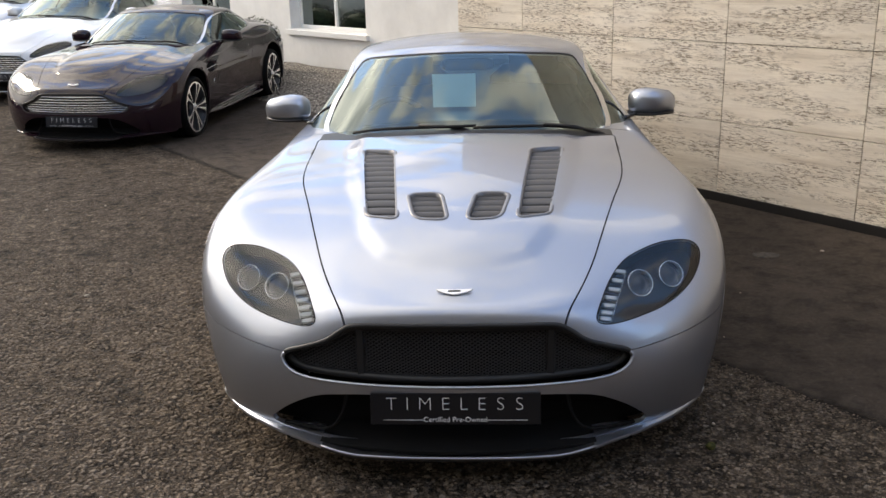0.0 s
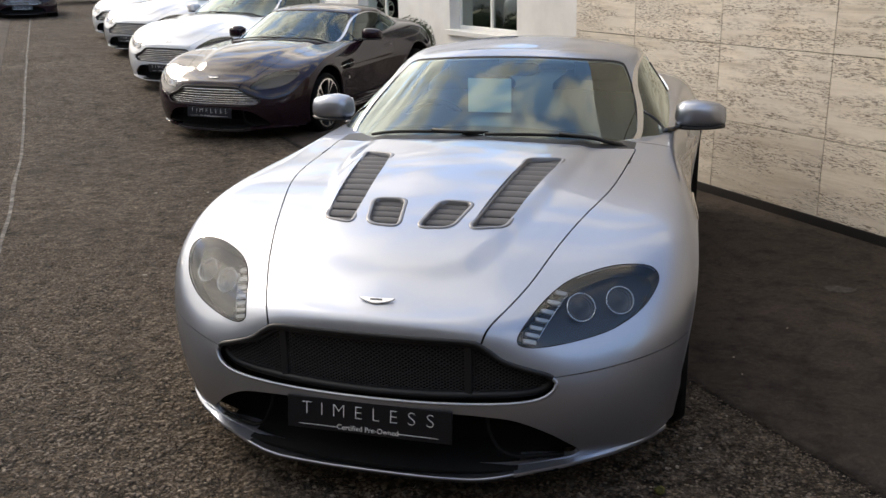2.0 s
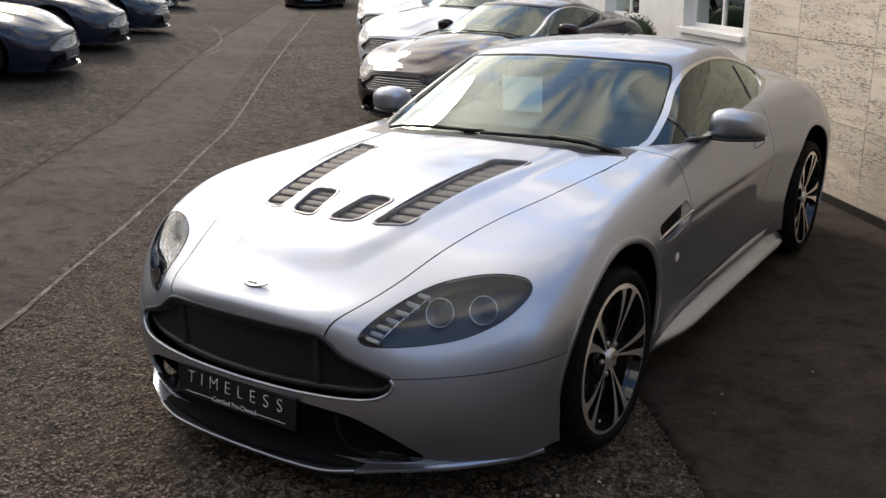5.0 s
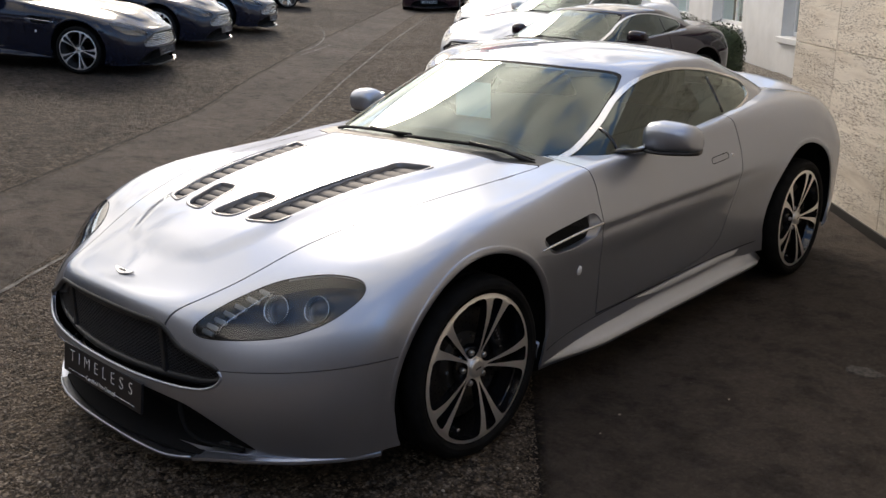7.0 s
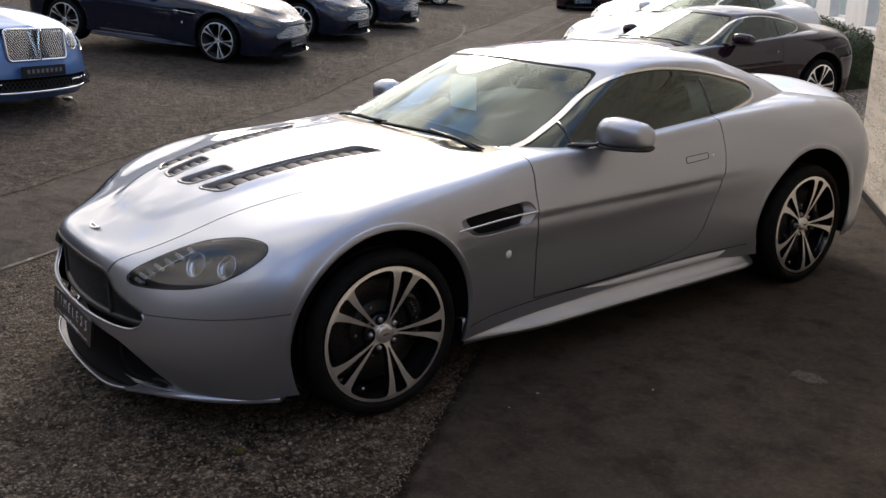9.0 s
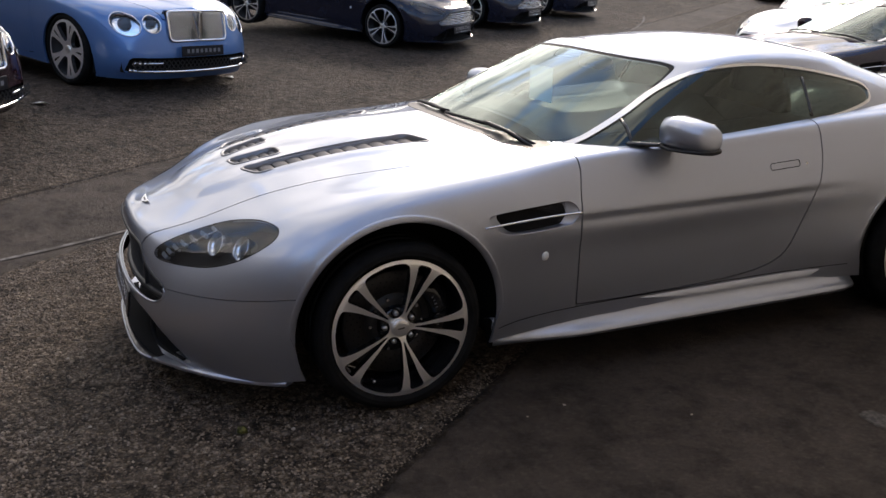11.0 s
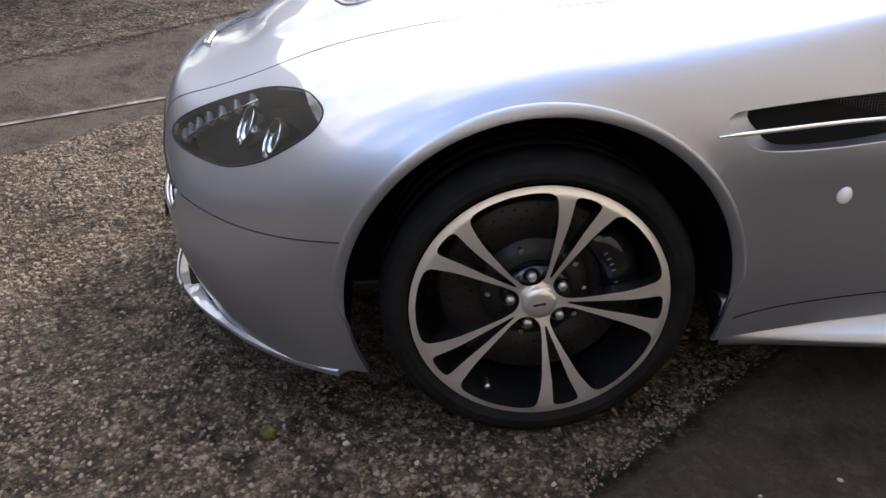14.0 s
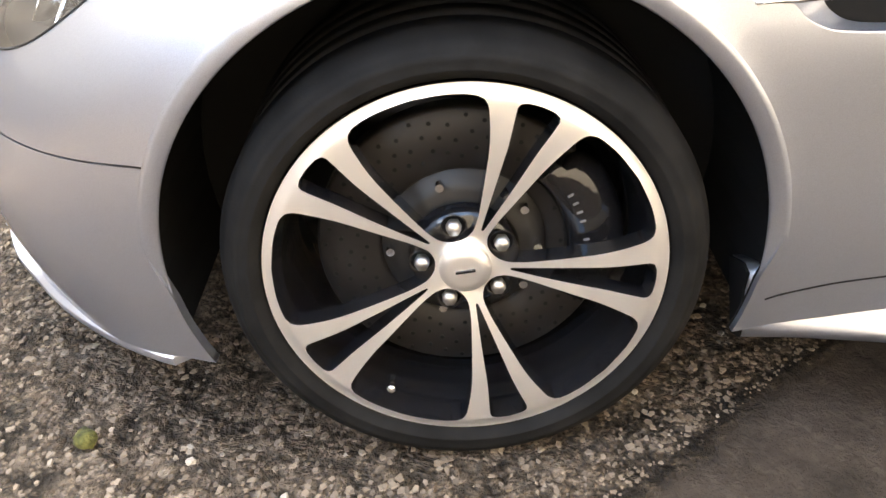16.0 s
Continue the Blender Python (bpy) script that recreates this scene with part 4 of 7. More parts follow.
FIVE_SPOKE = (rounded(mirrored([(0.244, 0.004), (0.2405, 0.045), (0.229, 0.082), (0.18, 0.070), (0.12, 0.046), (0.075, 0.018)]), 0.02, 4),
              rounded(mirrored([(0.238, 0.003), (0.236, 0.012), (0.18, 0.008), (0.14, 0.003)]), 0.004, 3))


def add_wheel(car, x, y, z, side, face, tyre_w, hero, mats):
    """A wheel with tyre, rim, hub cap, bolts and the brake behind it. side is +1 on the car's left."""
    m = pose(x, y, z) if side > 0 else pose(x, y, z, 0, 0, 180)
    wheel = new("wheel")
    wheel.parent = car
    wheel.matrix_local = m
    tagged(wheel, "alloy wheel with a low-profile black tyre")
    h = tyre_w / 2
    seg = 96 if hero else 40
    sidewall = [(0.010, 0.262), (0.016, 0.266), (0.020, 0.274), (0.026, 0.280), (0.027, 0.2835), (0.0255, 0.2860), (0.028, 0.296), (0.026, 0.306), (0.0235, 0.3075), (0.020, 0.316), (0.010, 0.325), (0.0, 0.330)]
    tread = []
    n = 5
    for k in range(n):
        a, b = -0.004 - (tyre_w - 0.02) * k / n, -0.004 - (tyre_w - 0.02) * (k + 1) / n
        tread += [(a - 0.004, 0.3335), (b + 0.004, 0.3335)] + ([(b + 0.003, 0.327), (b - 0.003, 0.327)] if k < n - 1 else [])
    inner = [(-tyre_w - 0.0, 0.325), (-tyre_w - 0.012, 0.30), (-tyre_w, 0.262)]
    fit_r = lambda r: 0.2590 + (r - 0.262) * 0.775
    part("tyre", spin([(px - 0.021, fit_r(r)) for px, r in sidewall + tread + inner], seg), mats["tyre"], wheel, "black rubber tyre with a ribbed tread", True)
    tagged(new("rim_face", face), "machined silver spokes with black sides").parent = wheel
    part("barrel", spin([(-0.005, 0.2592), (-0.012, 0.249), (-0.05, 0.240), (-0.09, 0.230), (-0.10, 0.225), (-0.17, 0.223), (-tyre_w, 0.242), (-tyre_w, 0.2592)], seg), mats["barrel"], wheel, "", True)
    part("hub_disc", spin([(-0.036, 0.0001), (-0.036, 0.060), (-0.042, 0.070), (-0.06, 0.074)], 40), mats["barrel"], wheel, "", True)
    cap = spin([(-0.010, 0.0001), (-0.0105, 0.020), (-0.012, 0.0315), (-0.016, 0.034), (-0.03, 0.034)], 40)
    cap = part("hub_cap", cap, mats["cap"], wheel, "brushed silver hub cap", True)
    bm = bmesh.new()
    box(bm, (-0.0105, -0.013, -0.0020), (-0.0080, 0.013, 0.0020), 0.0005, pose(0, 0, 0, 8, 0, 0))
    part("emblem_bar", bm, GLOSS_BLACK, cap)
    if not hero:
        return wheel
    for k in range(5):
        a = radians(104 + 72 * k)
        bm = bmesh.new()
        bmesh.ops.create_cone(bm, cap_ends=True, segments=6, radius1=0.0105, radius2=0.0095, depth=0.016, matrix=pose(-0.030, 0.056 * math.cos(a), 0.056 * math.sin(a), 0, 90, 0))
        bmesh.ops.create_uvsphere(bm, u_segments=12, v_segments=6, radius=0.0092, matrix=pose(-0.0245, 0.056 * math.cos(a), 0.056 * math.sin(a)) @ Matrix.Diagonal((0.22, 1, 1, 1)))
        part("wheel_bolt", bm, mats["bolt"], wheel, "", True)
        bm = spin([(-0.037, 0.0001), (-0.0345, 0.0165), (-0.030, 0.0175), (-0.0345, 0.0140)], 18, pose(0, 0.056 * math.cos(a), 0.056 * math.sin(a)))
        part("bolt_seat", bm, mats["barrel"], wheel, "", True)
    va = radians(240.5)
    bm = spin([(-0.032, 0.006), (-0.028, 0.006), (-0.026, 0.0045), (-0.016, 0.0045), (-0.015, 0.0066), (-0.006, 0.0066), (-0.004, 0.0052), (-0.003, 0.0001)], 12, pose(0, 0.214 * math.cos(va), 0.214 * math.sin(va)))
    part("valve", bm, BRIGHT, wheel, "silver tyre valve", True)
    return wheel


def add_brake(car, x, y, z, side, lean):
    """Drilled disc with its bell and a black calliper."""
    m = pose(x, y, z) if side > 0 else pose(x, y, z, 0, 0, 180)
    brake = new("brake")
    brake.parent = car
    brake.matrix_local = m
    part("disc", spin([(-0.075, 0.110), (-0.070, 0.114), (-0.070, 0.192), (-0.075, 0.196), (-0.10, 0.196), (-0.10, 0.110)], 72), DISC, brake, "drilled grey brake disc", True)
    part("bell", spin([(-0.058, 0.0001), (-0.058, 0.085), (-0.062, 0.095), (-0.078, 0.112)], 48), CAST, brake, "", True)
    bm = bmesh.new()
    for k in range(48):
        a = 2 * math.pi * k / 48
        for j in range(3):
            r = 0.130 + 0.022 * j + 0.006 * (k % 3)
            aa = a + 0.05 * j
            bmesh.ops.create_cone(bm, cap_ends=True, segments=8, radius1=0.003, radius2=0.003, depth=0.001, matrix=pose(-0.0697, r * math.cos(aa), r * math.sin(aa), 0, 90, 0))
    tagged(part("drilling", bm, SHUT, brake), kind="stuff")
    for k in range(10):
        a = 2 * math.pi * k / 10
        bm = bmesh.new()
        bmesh.ops.create_cone(bm, cap_ends=True, segments=8, radius1=0.006, radius2=0.006, depth=0.012, matrix=pose(-0.058, 0.098 * math.cos(a), 0.098 * math.sin(a), 0, 90, 0))
        part("disc_bobbin", bm, BRIGHT, brake)
    bm = bmesh.new()
    lo, hi = radians(lean - 38), radians(lean + 38)
    rings = []
    for k in range(17):
        a = lo + (hi - lo) * k / 16
        e = 1 - (abs(k - 8) / 8) ** 6 * 0.3
        prof = [(-0.11, 0.132), (-0.050, 0.132 + 0.004), (-0.040, 0.145), (-0.038, 0.175), (-0.045, 0.203 * e), (-0.06, 0.212 * e), (-0.11, 0.212 * e)]
        rings.append([bm.verts.new((px, r * math.cos(a), r * math.sin(a))) for px, r in prof])
    for a, b in zip(rings, rings[1:]):
        for i in range(len(a)):
            j = (i + 1) % len(a)
            bm.faces.new((a[i], a[j], b[j], b[i]))
    bm.faces.new(rings[0])
    bm.faces.new(rings[-1][::-1])
    bmesh.ops.recalc_face_normals(bm, faces=bm.faces)
    cal = part("caliper", bm, GLOSS_BLACK, brake, "gloss black brake caliper", True)
    for k in range(9):
        if k == 4:
            continue
        bm = bmesh.new()
        a = radians(lean + 20 - 5 * k)
        box(bm, (-0.0385, -0.004, -0.0014), (-0.0372, 0.004, 0.0014), 0, pose(0, 0.160 * math.cos(a), 0.160 * math.sin(a)) @ pose(0, 0, 0, math.degrees(a), 0, 0))
        part("caliper_mark", bm, MARK, cal)


def add_mirror(car, side, paint):
    mirror = new("door_mirror")
    mirror.parent = car
    tagged(mirror, "door mirror on a slim black arm")
    flip = Matrix.Diagonal((side, 1, 1, 1))

    def put(name, bm, mat, label="", smooth=True):
        bmesh.ops.transform(bm, matrix=flip, verts=bm.verts)
        if side < 0:
            bmesh.ops.reverse_faces(bm, faces=bm.faces)
        return part(name, bm, mat, mirror, label, smooth)
    shell = [(0.800, 0, 0.955, 0.030, 0.020, 2.6), (0.806, 0, 0.960, 0.050, 0.044, 2.6), (0.83, -0.006, 0.966, 0.066, 0.058, 2.6), (0.88, -0.012, 0.968, 0.074, 0.064, 2.7), (0.94, -0.006, 0.964, 0.072, 0.060, 2.7),
             (0.995, 0.008, 0.958, 0.062, 0.054, 2.6), (1.022, 0.018, 0.951, 0.044, 0.042, 2.5), (1.031, 0.026, 0.946, 0.020, 0.020, 2.2)]
    turn = pose(0, 1.175, -0.030) @ pose(0.9, 0, 0, 0, 0, 12) @ pose(-0.9, 0, 0)
    bm = sculpt(shell, turn, 28)
    put("mirror_shell", bm, paint, "painted mirror cap")
    low = [(x + 0.001, cy + 0.004, 0.908 + 0.10 * (0.905 - x) ** 2, ry * 0.97, 0.012, 2.6) for x, cy, cz, ry, rz, p in shell[1:-1]]
    put("mirror_base", sculpt(low, turn, 20), PLASTIC, "black lower edge")
    bm = bmesh.new()
    box(bm, (0.825, 0.060, 0.925), (0.985, 0.068, 1.005), 0.003, turn)
    put("mirror_glass", bm, CHROME, "", False)
    arm = smooth_loop([(0.735, 1.02, 0.872), (0.770, 1.03, 0.882), (0.80, 1.08, 0.880), (0.84, 1.145, 0.882)], 4, False)
    put("arm", tube([tuple(p) for p in arm], [0.020] * 4 + [0.017] * 5 + [0.014] * 4, 10, flat=0.6), GLOSS_BLACK)


def add_lamp(car, side, skin, hero):
    """Headlamp behind a clear lens: dark bowl, two projectors and a row of small lights."""
    lamp = new("headlamp")
    lamp.parent = car
    tagged(lamp, "headlamp under a clear lens with two projectors")
    s = skin if side > 0 else skin.mirror()
    finish("lens", s.moved(0.001).mesh("lens"), LENS, lamp, "clear lens")
    finish("bowl", s.moved(-0.055).mesh("bowl"), LAMP_BOWL, lamp, "grey reflector bowl")
    rim = s.mesh("bowl_wall", 0.058)
    keep = len(s.faces)
    bm = bmesh.new()
    bm.from_mesh(rim)
    bm.faces.ensure_lookup_table()
    bmesh.ops.delete(bm, geom=[f for f in bm.faces if f.index < keep], context="FACES")
    part("bowl_wall", bm, PLASTIC, lamp)
    edge = cast_on(skin, LAMP, 1)
    part("lens_seal", tube([(p[0] * side, p[1] - 0.001, p[2]) for p in edge], 0.0018, 6, True), RUBBER, lamp, "black seal round the lens", True)
    if not hero:
        return
    nrm = Vector((0.28 * side, -0.80, 0.53)).normalized()
    turned = nrm.to_track_quat("X", "Z").to_matrix().to_4x4()

    def behind(x, z, depth):
        p = cast_on(skin, [(x, z)], 1)[0]
        return Matrix.Translation(Vector((p[0] * side, p[1], p[2])) - nrm * depth) @ turned
    for x, z, r in ((0.712, 0.634, 0.042), (0.602, 0.632, 0.043)):
        m = behind(x, z, 0.024)
        part("projector_ring", spin([(-0.045, r), (0.0, r * 1.05), (0.003, r * 1.03), (0.003, r * 0.97), (-0.003, r * 0.92), (-0.012, r * 0.88), (-0.013, r * 0.78), (-0.03, r * 0.72)], 40, m), REFLECTOR, lamp, "bright projector ring", True)
        part("projector_lens", spin([(0.000, 0.0001), (-0.004, r * 0.35), (-0.012, r * 0.62), (-0.022, r * 0.77)], 40, m), LAMP_GREY, lamp, "", True)
    for k in range(7):
        t = k / 6
        m = behind(0.470 + 0.066 * t ** 1.4, 0.574 + 0.088 * t, 0.017) @ pose(0, 0, 0, -14 * side, 0, 0)
        part("running_light", sculpt([(-0.012, 0, 0, 0.0215, 0.0078, 6), (0.004, 0, 0, 0.0215, 0.0078, 6), (0.0070, 0, 0, 0.0190, 0.0060, 5), (0.0072, 0, 0, 0.012, 0.0036, 4)], m, 20), LED, lamp, "clear block of the running light", True)
    strip = [behind(0.492 + 0.068 * t ** 1.3, 0.572 + 0.094 * t, 0.012).translation for t in np.linspace(0, 1, 8)]
    part("running_light_rail", tube([tuple(p) for p in strip], 0.0022, 6), REFLECTOR, lamp, "bright rail beside the running lights", True)


def add_louvres(parent, skin, poly, count, mat_frame, mat_slat, mirror=False):
    """A framed vent in the bonnet with slats across it."""
    vent = new("bonnet_vent")
    vent.parent = parent
    tagged(vent, "slatted dark grey bonnet vent")
    sgn = -1 if mirror else 1
    ring = cast_on(skin, poly, 2)
    ahead, behind = np.roll(poly, -1, 0), np.roll(poly, 1, 0)
    along = ahead - behind
    out = np.stack((along[:, 1], -along[:, 0]), 1) / np.linalg.norm(along, axis=1)[:, None]
    if (out * (poly - poly.mean(0))).sum() < 0:
        out = -out
    bm = bmesh.new()
    rows = []
    for p, o in zip(ring, out):
        rows.append([bm.verts.new(((p[0] + o[0] * w) * sgn, p[1] + o[1] * w, p[2] + h)) for w, h in ((-0.0075, -0.026), (-0.0070, 0.000), (-0.0045, 0.0025), (0.0035, 0.003), (0.0075, 0.0012), (0.0080, -0.004))])
    for r0, r1 in zip(rows, rows[1:] + rows[:1]):
        for i in range(5):
            bm.faces.new((r0[i], r0[i + 1], r1[i + 1], r1[i]))
    bmesh.ops.recalc_face_normals(bm, faces=bm.faces)
    part("vent_frame", bm, mat_frame, vent, "dark satin frame", True)
    lo, hi = poly[:, 1].min(), poly[:, 1].max()
    for k in range(count):
        y = lo + (hi - lo) * (k + 0.5) / count
        xs = []
        a, b = poly, np.roll(poly, -1, 0)
        for p0, p1 in zip(a, b):
            if (p0[1] > y) != (p1[1] > y):
                xs.append(p0[0] + (p1[0] - p0[0]) * (y - p0[1]) / (p1[1] - p0[1]))
        if len(xs) < 2:
            continue
        x0, x1 = min(xs), max(xs)
        z = cast_on(skin, [((x0 + x1) / 2, y)], 2)[0][2]
        pitch = (hi - lo) / count
        bm = bmesh.new()
        rows = []
        for j in range(6):
            t = j / 5
            xx = x0 + (x1 - x0) * t
            arch_z = 0.001 * math.sin(math.pi * t)
            prof = ((-0.55, -0.016), (-0.30, -0.006), (0.05, 0.0), (0.40, 0.001), (0.62, -0.003), (0.40, -0.003), (0.05, -0.005), (-0.30, -0.012))
            rows.append([bm.verts.new((xx * sgn, y + py * pitch, z - 0.0105 + pz + arch_z)) for py, pz in prof])
        for r0, r1 in zip(rows, rows[1:]):
            for i in range(8):
                bm.faces.new((r0[i], r0[(i + 1) % 8], r1[(i + 1) % 8], r1[i]))
        bmesh.ops.recalc_face_normals(bm, faces=bm.faces)
        part("slat", bm, mat_slat, vent, "", True)


def flat_panel(poly, z_of, name, mat, parent, label=""):
    bm = bmesh.new()
    vs = [bm.verts.new(z_of(p)) for p in poly]
    bm.faces.new(vs)
    bmesh.ops.triangulate(bm, faces=bm.faces)
    return part(name, bm, mat, parent, label)


def add_grille(car, hero, kind, skin, paint):
    grille = new("grille")
    grille.parent = car
    tagged(grille, "dark mesh radiator grille" if kind == "mesh" else "radiator grille with bright horizontal bars")

    def bow(x, back=0.0):
        return -0.842 + 0.30 * x * x + back
    full = np.array([p for p in GRILLE if p[0] >= 0])
    outline = np.concatenate((full, full[::-1] * np.array((-1, 1))))
    part("surround", tube([(x * 0.972, bow(x, 0.004), 0.478 + (z - 0.478) * 0.91) for x, z in outline], 0.016, 8, True), PLASTIC, grille, "black inner surround", True)
    lip = cast_on(skin.cut(lambda c: c[:, 1] + 0.3)[0], full, 1)
    low = [p for p in lip if p[2] < 0.470]
    high = [p for p in lip if p[2] >= 0.462]
    for name, run, mat, note in (("grille_lip", low, paint, "rolled painted edge of the opening"), ("grille_seal", high, PLASTIC, "black upper edge of the opening")):
        run = [tuple(p) for p in run]
        run = [(-x, y, z) for x, y, z in run] + run[::-1] if name == "grille_lip" else run[::-1] + [(-x, y, z) for x, y, z in run]
        part(name, tube([(x, y + 0.004, z) for x, y, z in run], 0.0065 if name == "grille_lip" else 0.009, 8), mat, grille, note, True)
    flat_panel(outline * np.array((1.05, 1.0)), lambda p: (p[0], bow(p[0], 0.045), p[1]), "backing", SHUT, grille)
    if kind == "mesh":
        for side in (-1, 1):
            bm = bmesh.new()
            box(bm, (side * 0.295 - 0.012, -0.822, 0.375), (side * 0.295 + 0.012, -0.78, 0.585), 0.004)
            part("upright", bm, PLASTIC, grille)
        verts, faces = [], []
        pitch_x, pitch_z = (0.0180, 0.0125)

        n = 17
        zs = 0.374 + 0.21 * np.arange(n + 1) / n
        starts = np.arange(-0.90, 0.90, pitch_x)
        for sign in (1, -1):
            xs = starts[:, None] + sign * (zs - 0.374)[None, :] * pitch_x / pitch_z
            q = np.stack((xs, np.broadcast_to(zs, xs.shape)), 2).reshape(-1, 2)
            held = (inside(outline, q) < -0.002).reshape(xs.shape)
            for r in range(len(starts)):
                last = None
                for k in range(n + 1):
                    if not held[r, k]:
                        last = None
                        continue
                    x, z = xs[r, k], zs[k]
                    y = bow(x, 0.004)
                    i = len(verts)
                    verts.extend([(x - 0.0024, y, z), (x + 0.0024, y, z), (x + 0.0024, y + 0.004, z), (x - 0.0024, y + 0.004, z)])
                    if last is not None:
                        for c in range(4):
                            d = (c + 1) % 4
                            faces.append((last + c, last + d, i + d, i + c))
                    last = i
        me = bpy.data.meshes.new("mesh_screen")
        me.from_pydata(verts, [], faces)
        me.update()
        tagged(finish("mesh_screen", me, MESH_GREY, grille, "fine diamond wire mesh"), kind="stuff")
    else:
        for k in range(7):
            z = 0.400 + 0.026 * k
            row = np.stack((np.linspace(-0.55, 0.55, 111), np.full(111, z)), 1)
            xs = row[inside(outline, row) < -0.006][:, 0]
            bm = tube([(x, bow(x, -0.018), z) for x in np.linspace(min(xs), max(xs), 15)], 0.0065, 6)
            part("bar", bm, BRIGHT, grille, "", True)


def add_plate(car, lettered, y=-0.888, z=0.300, tilt=8):
    plate = new("name_plate")
    plate.parent = car
    tagged(plate, "black dealer plate with white lettering")
    m = pose(0, y, z, 90 - tilt, 0, 0)
    bm = bmesh.new()
    box(bm, (-0.262, -0.046, -0.006), (0.262, 0.056, 0.003), 0.002, m)
    part("plate_board", bm, PLATE, plate)
    up = m @ pose(0, 0, 0.0042)
    if lettered:
        spell("plate_letter", "TIMELESS", 0.060, up @ pose(0, 0.019, 0), LETTER, plate, 0.074, 0.0006, -0.0016)
        lettering("plate_subtext", "Certified Pre-Owned", 0.0225, up @ pose(0, -0.030, 0), LETTER, plate, 1.02)
        for s in (-1, 1):
            bm = bmesh.new()
            box(bm, (s * 0.160 - 0.062, -0.0316, -0.0005), (s * 0.160 + 0.062, -0.0300, 0.0006), 0, up)
            part("plate_rule", bm, LETTER, plate)
    else:
        for k in range(8):
            bm = bmesh.new()
            box(bm, (-0.20 + 0.055 * k, -0.012, -0.0005), (-0.17 + 0.055 * k, 0.026, 0.0006), 0, up)
            part("plate_mark", bm, MARK, plate)


def add_cabin(car, rhd=-1):
    """Dash, wheel, seats and floor of the cabin."""
    inside_thing = new("cabin_trim")
    inside_thing.parent = car
    tagged(inside_thing, "black leather cabin trim")
    bm = bmesh.new()
    box(bm, (-0.74, 0.55, 0.25), (0.74, 2.75, 0.40), 0.02)
    part("floor_pan", bm, CARPET, inside_thing)
    bm = sculpt([(-0.70, 0.86, 0.78, 0.16, 0.08, 3), (-0.45, 0.84, 0.80, 0.22, 0.085, 3), (0.0, 0.80, 0.805, 0.25, 0.085, 3), (0.45, 0.84, 0.80, 0.22, 0.085, 3), (0.70, 0.86, 0.78, 0.16, 0.08, 3)], None, 16)
    part("dashboard", bm, LEATHER, inside_thing, "", True)
    ring = [(rhd * 0.36 + 0.18 * math.cos(a), 1.12 + 0.07 * math.sin(a), 0.80 + 0.165 * math.sin(a)) for a in np.linspace(0, 2 * math.pi, 28, endpoint=False)]
    part("steering_wheel", tube(ring, 0.016, 8, True), LEATHER, inside_thing, "", True)
    bm = bmesh.new()
    box(bm, (rhd * 0.36 - 0.17, 1.10, 0.78), (rhd * 0.36 + 0.17, 1.13, 0.82), 0.01)
    box(bm, (rhd * 0.36 - 0.05, 1.085, 0.73), (rhd * 0.36 + 0.05, 1.125, 0.85), 0.012)
    part("wheel_spokes", bm, PLASTIC, inside_thing)
    for s in (-1, 1):
        x = s * 0.36
        bm = sculpt([(-0.24, 0, 0.46, 0.25, 0.10, 3), (-0.15, 0, 0.44, 0.27, 0.09, 3), (0.15, 0, 0.44, 0.27, 0.09, 3), (0.24, 0, 0.46, 0.25, 0.10, 3)], pose(x, 1.50, 0), 16)
        part("seat_cushion", bm, LEATHER, inside_thing, "", True)
        bm = sculpt([(-0.25, 0.02, 0, 0.05, 0.26, 3), (-0.17, 0.05, 0.02, 0.06, 0.32, 3), (0.17, 0.05, 0.02, 0.06, 0.32, 3), (0.25, 0.02, 0, 0.05, 0.26, 3)], pose(x, 1.85, 0.74, -18, 0, 0), 16)
        part("seat_back", bm, LEATHER, inside_thing, "", True)
        bm = sculpt([(-0.14, 0, 0, 0.03, 0.06, 3), (-0.10, 0, 0, 0.045, 0.085, 3), (0.10, 0, 0, 0.045, 0.085, 3), (0.14, 0, 0, 0.03, 0.06, 3)], pose(x, 1.98, 1.055, -12, 0, 0), 16)
        part("head_rest", bm, LEATHER, inside_thing, "", True)
    bm = sculpt([(-0.13, 0, 0, 0.012, 0.020, 2.5), (-0.10, -0.01, 0, 0.02, 0.032, 2.5), (0.10, -0.01, 0, 0.02, 0.032, 2.5), (0.13, 0, 0, 0.012, 0.020, 2.5)], pose(0, 1.33, 1.115), 14)
    part("rear_view_mirror", bm, PLASTIC, inside_thing, "", True)


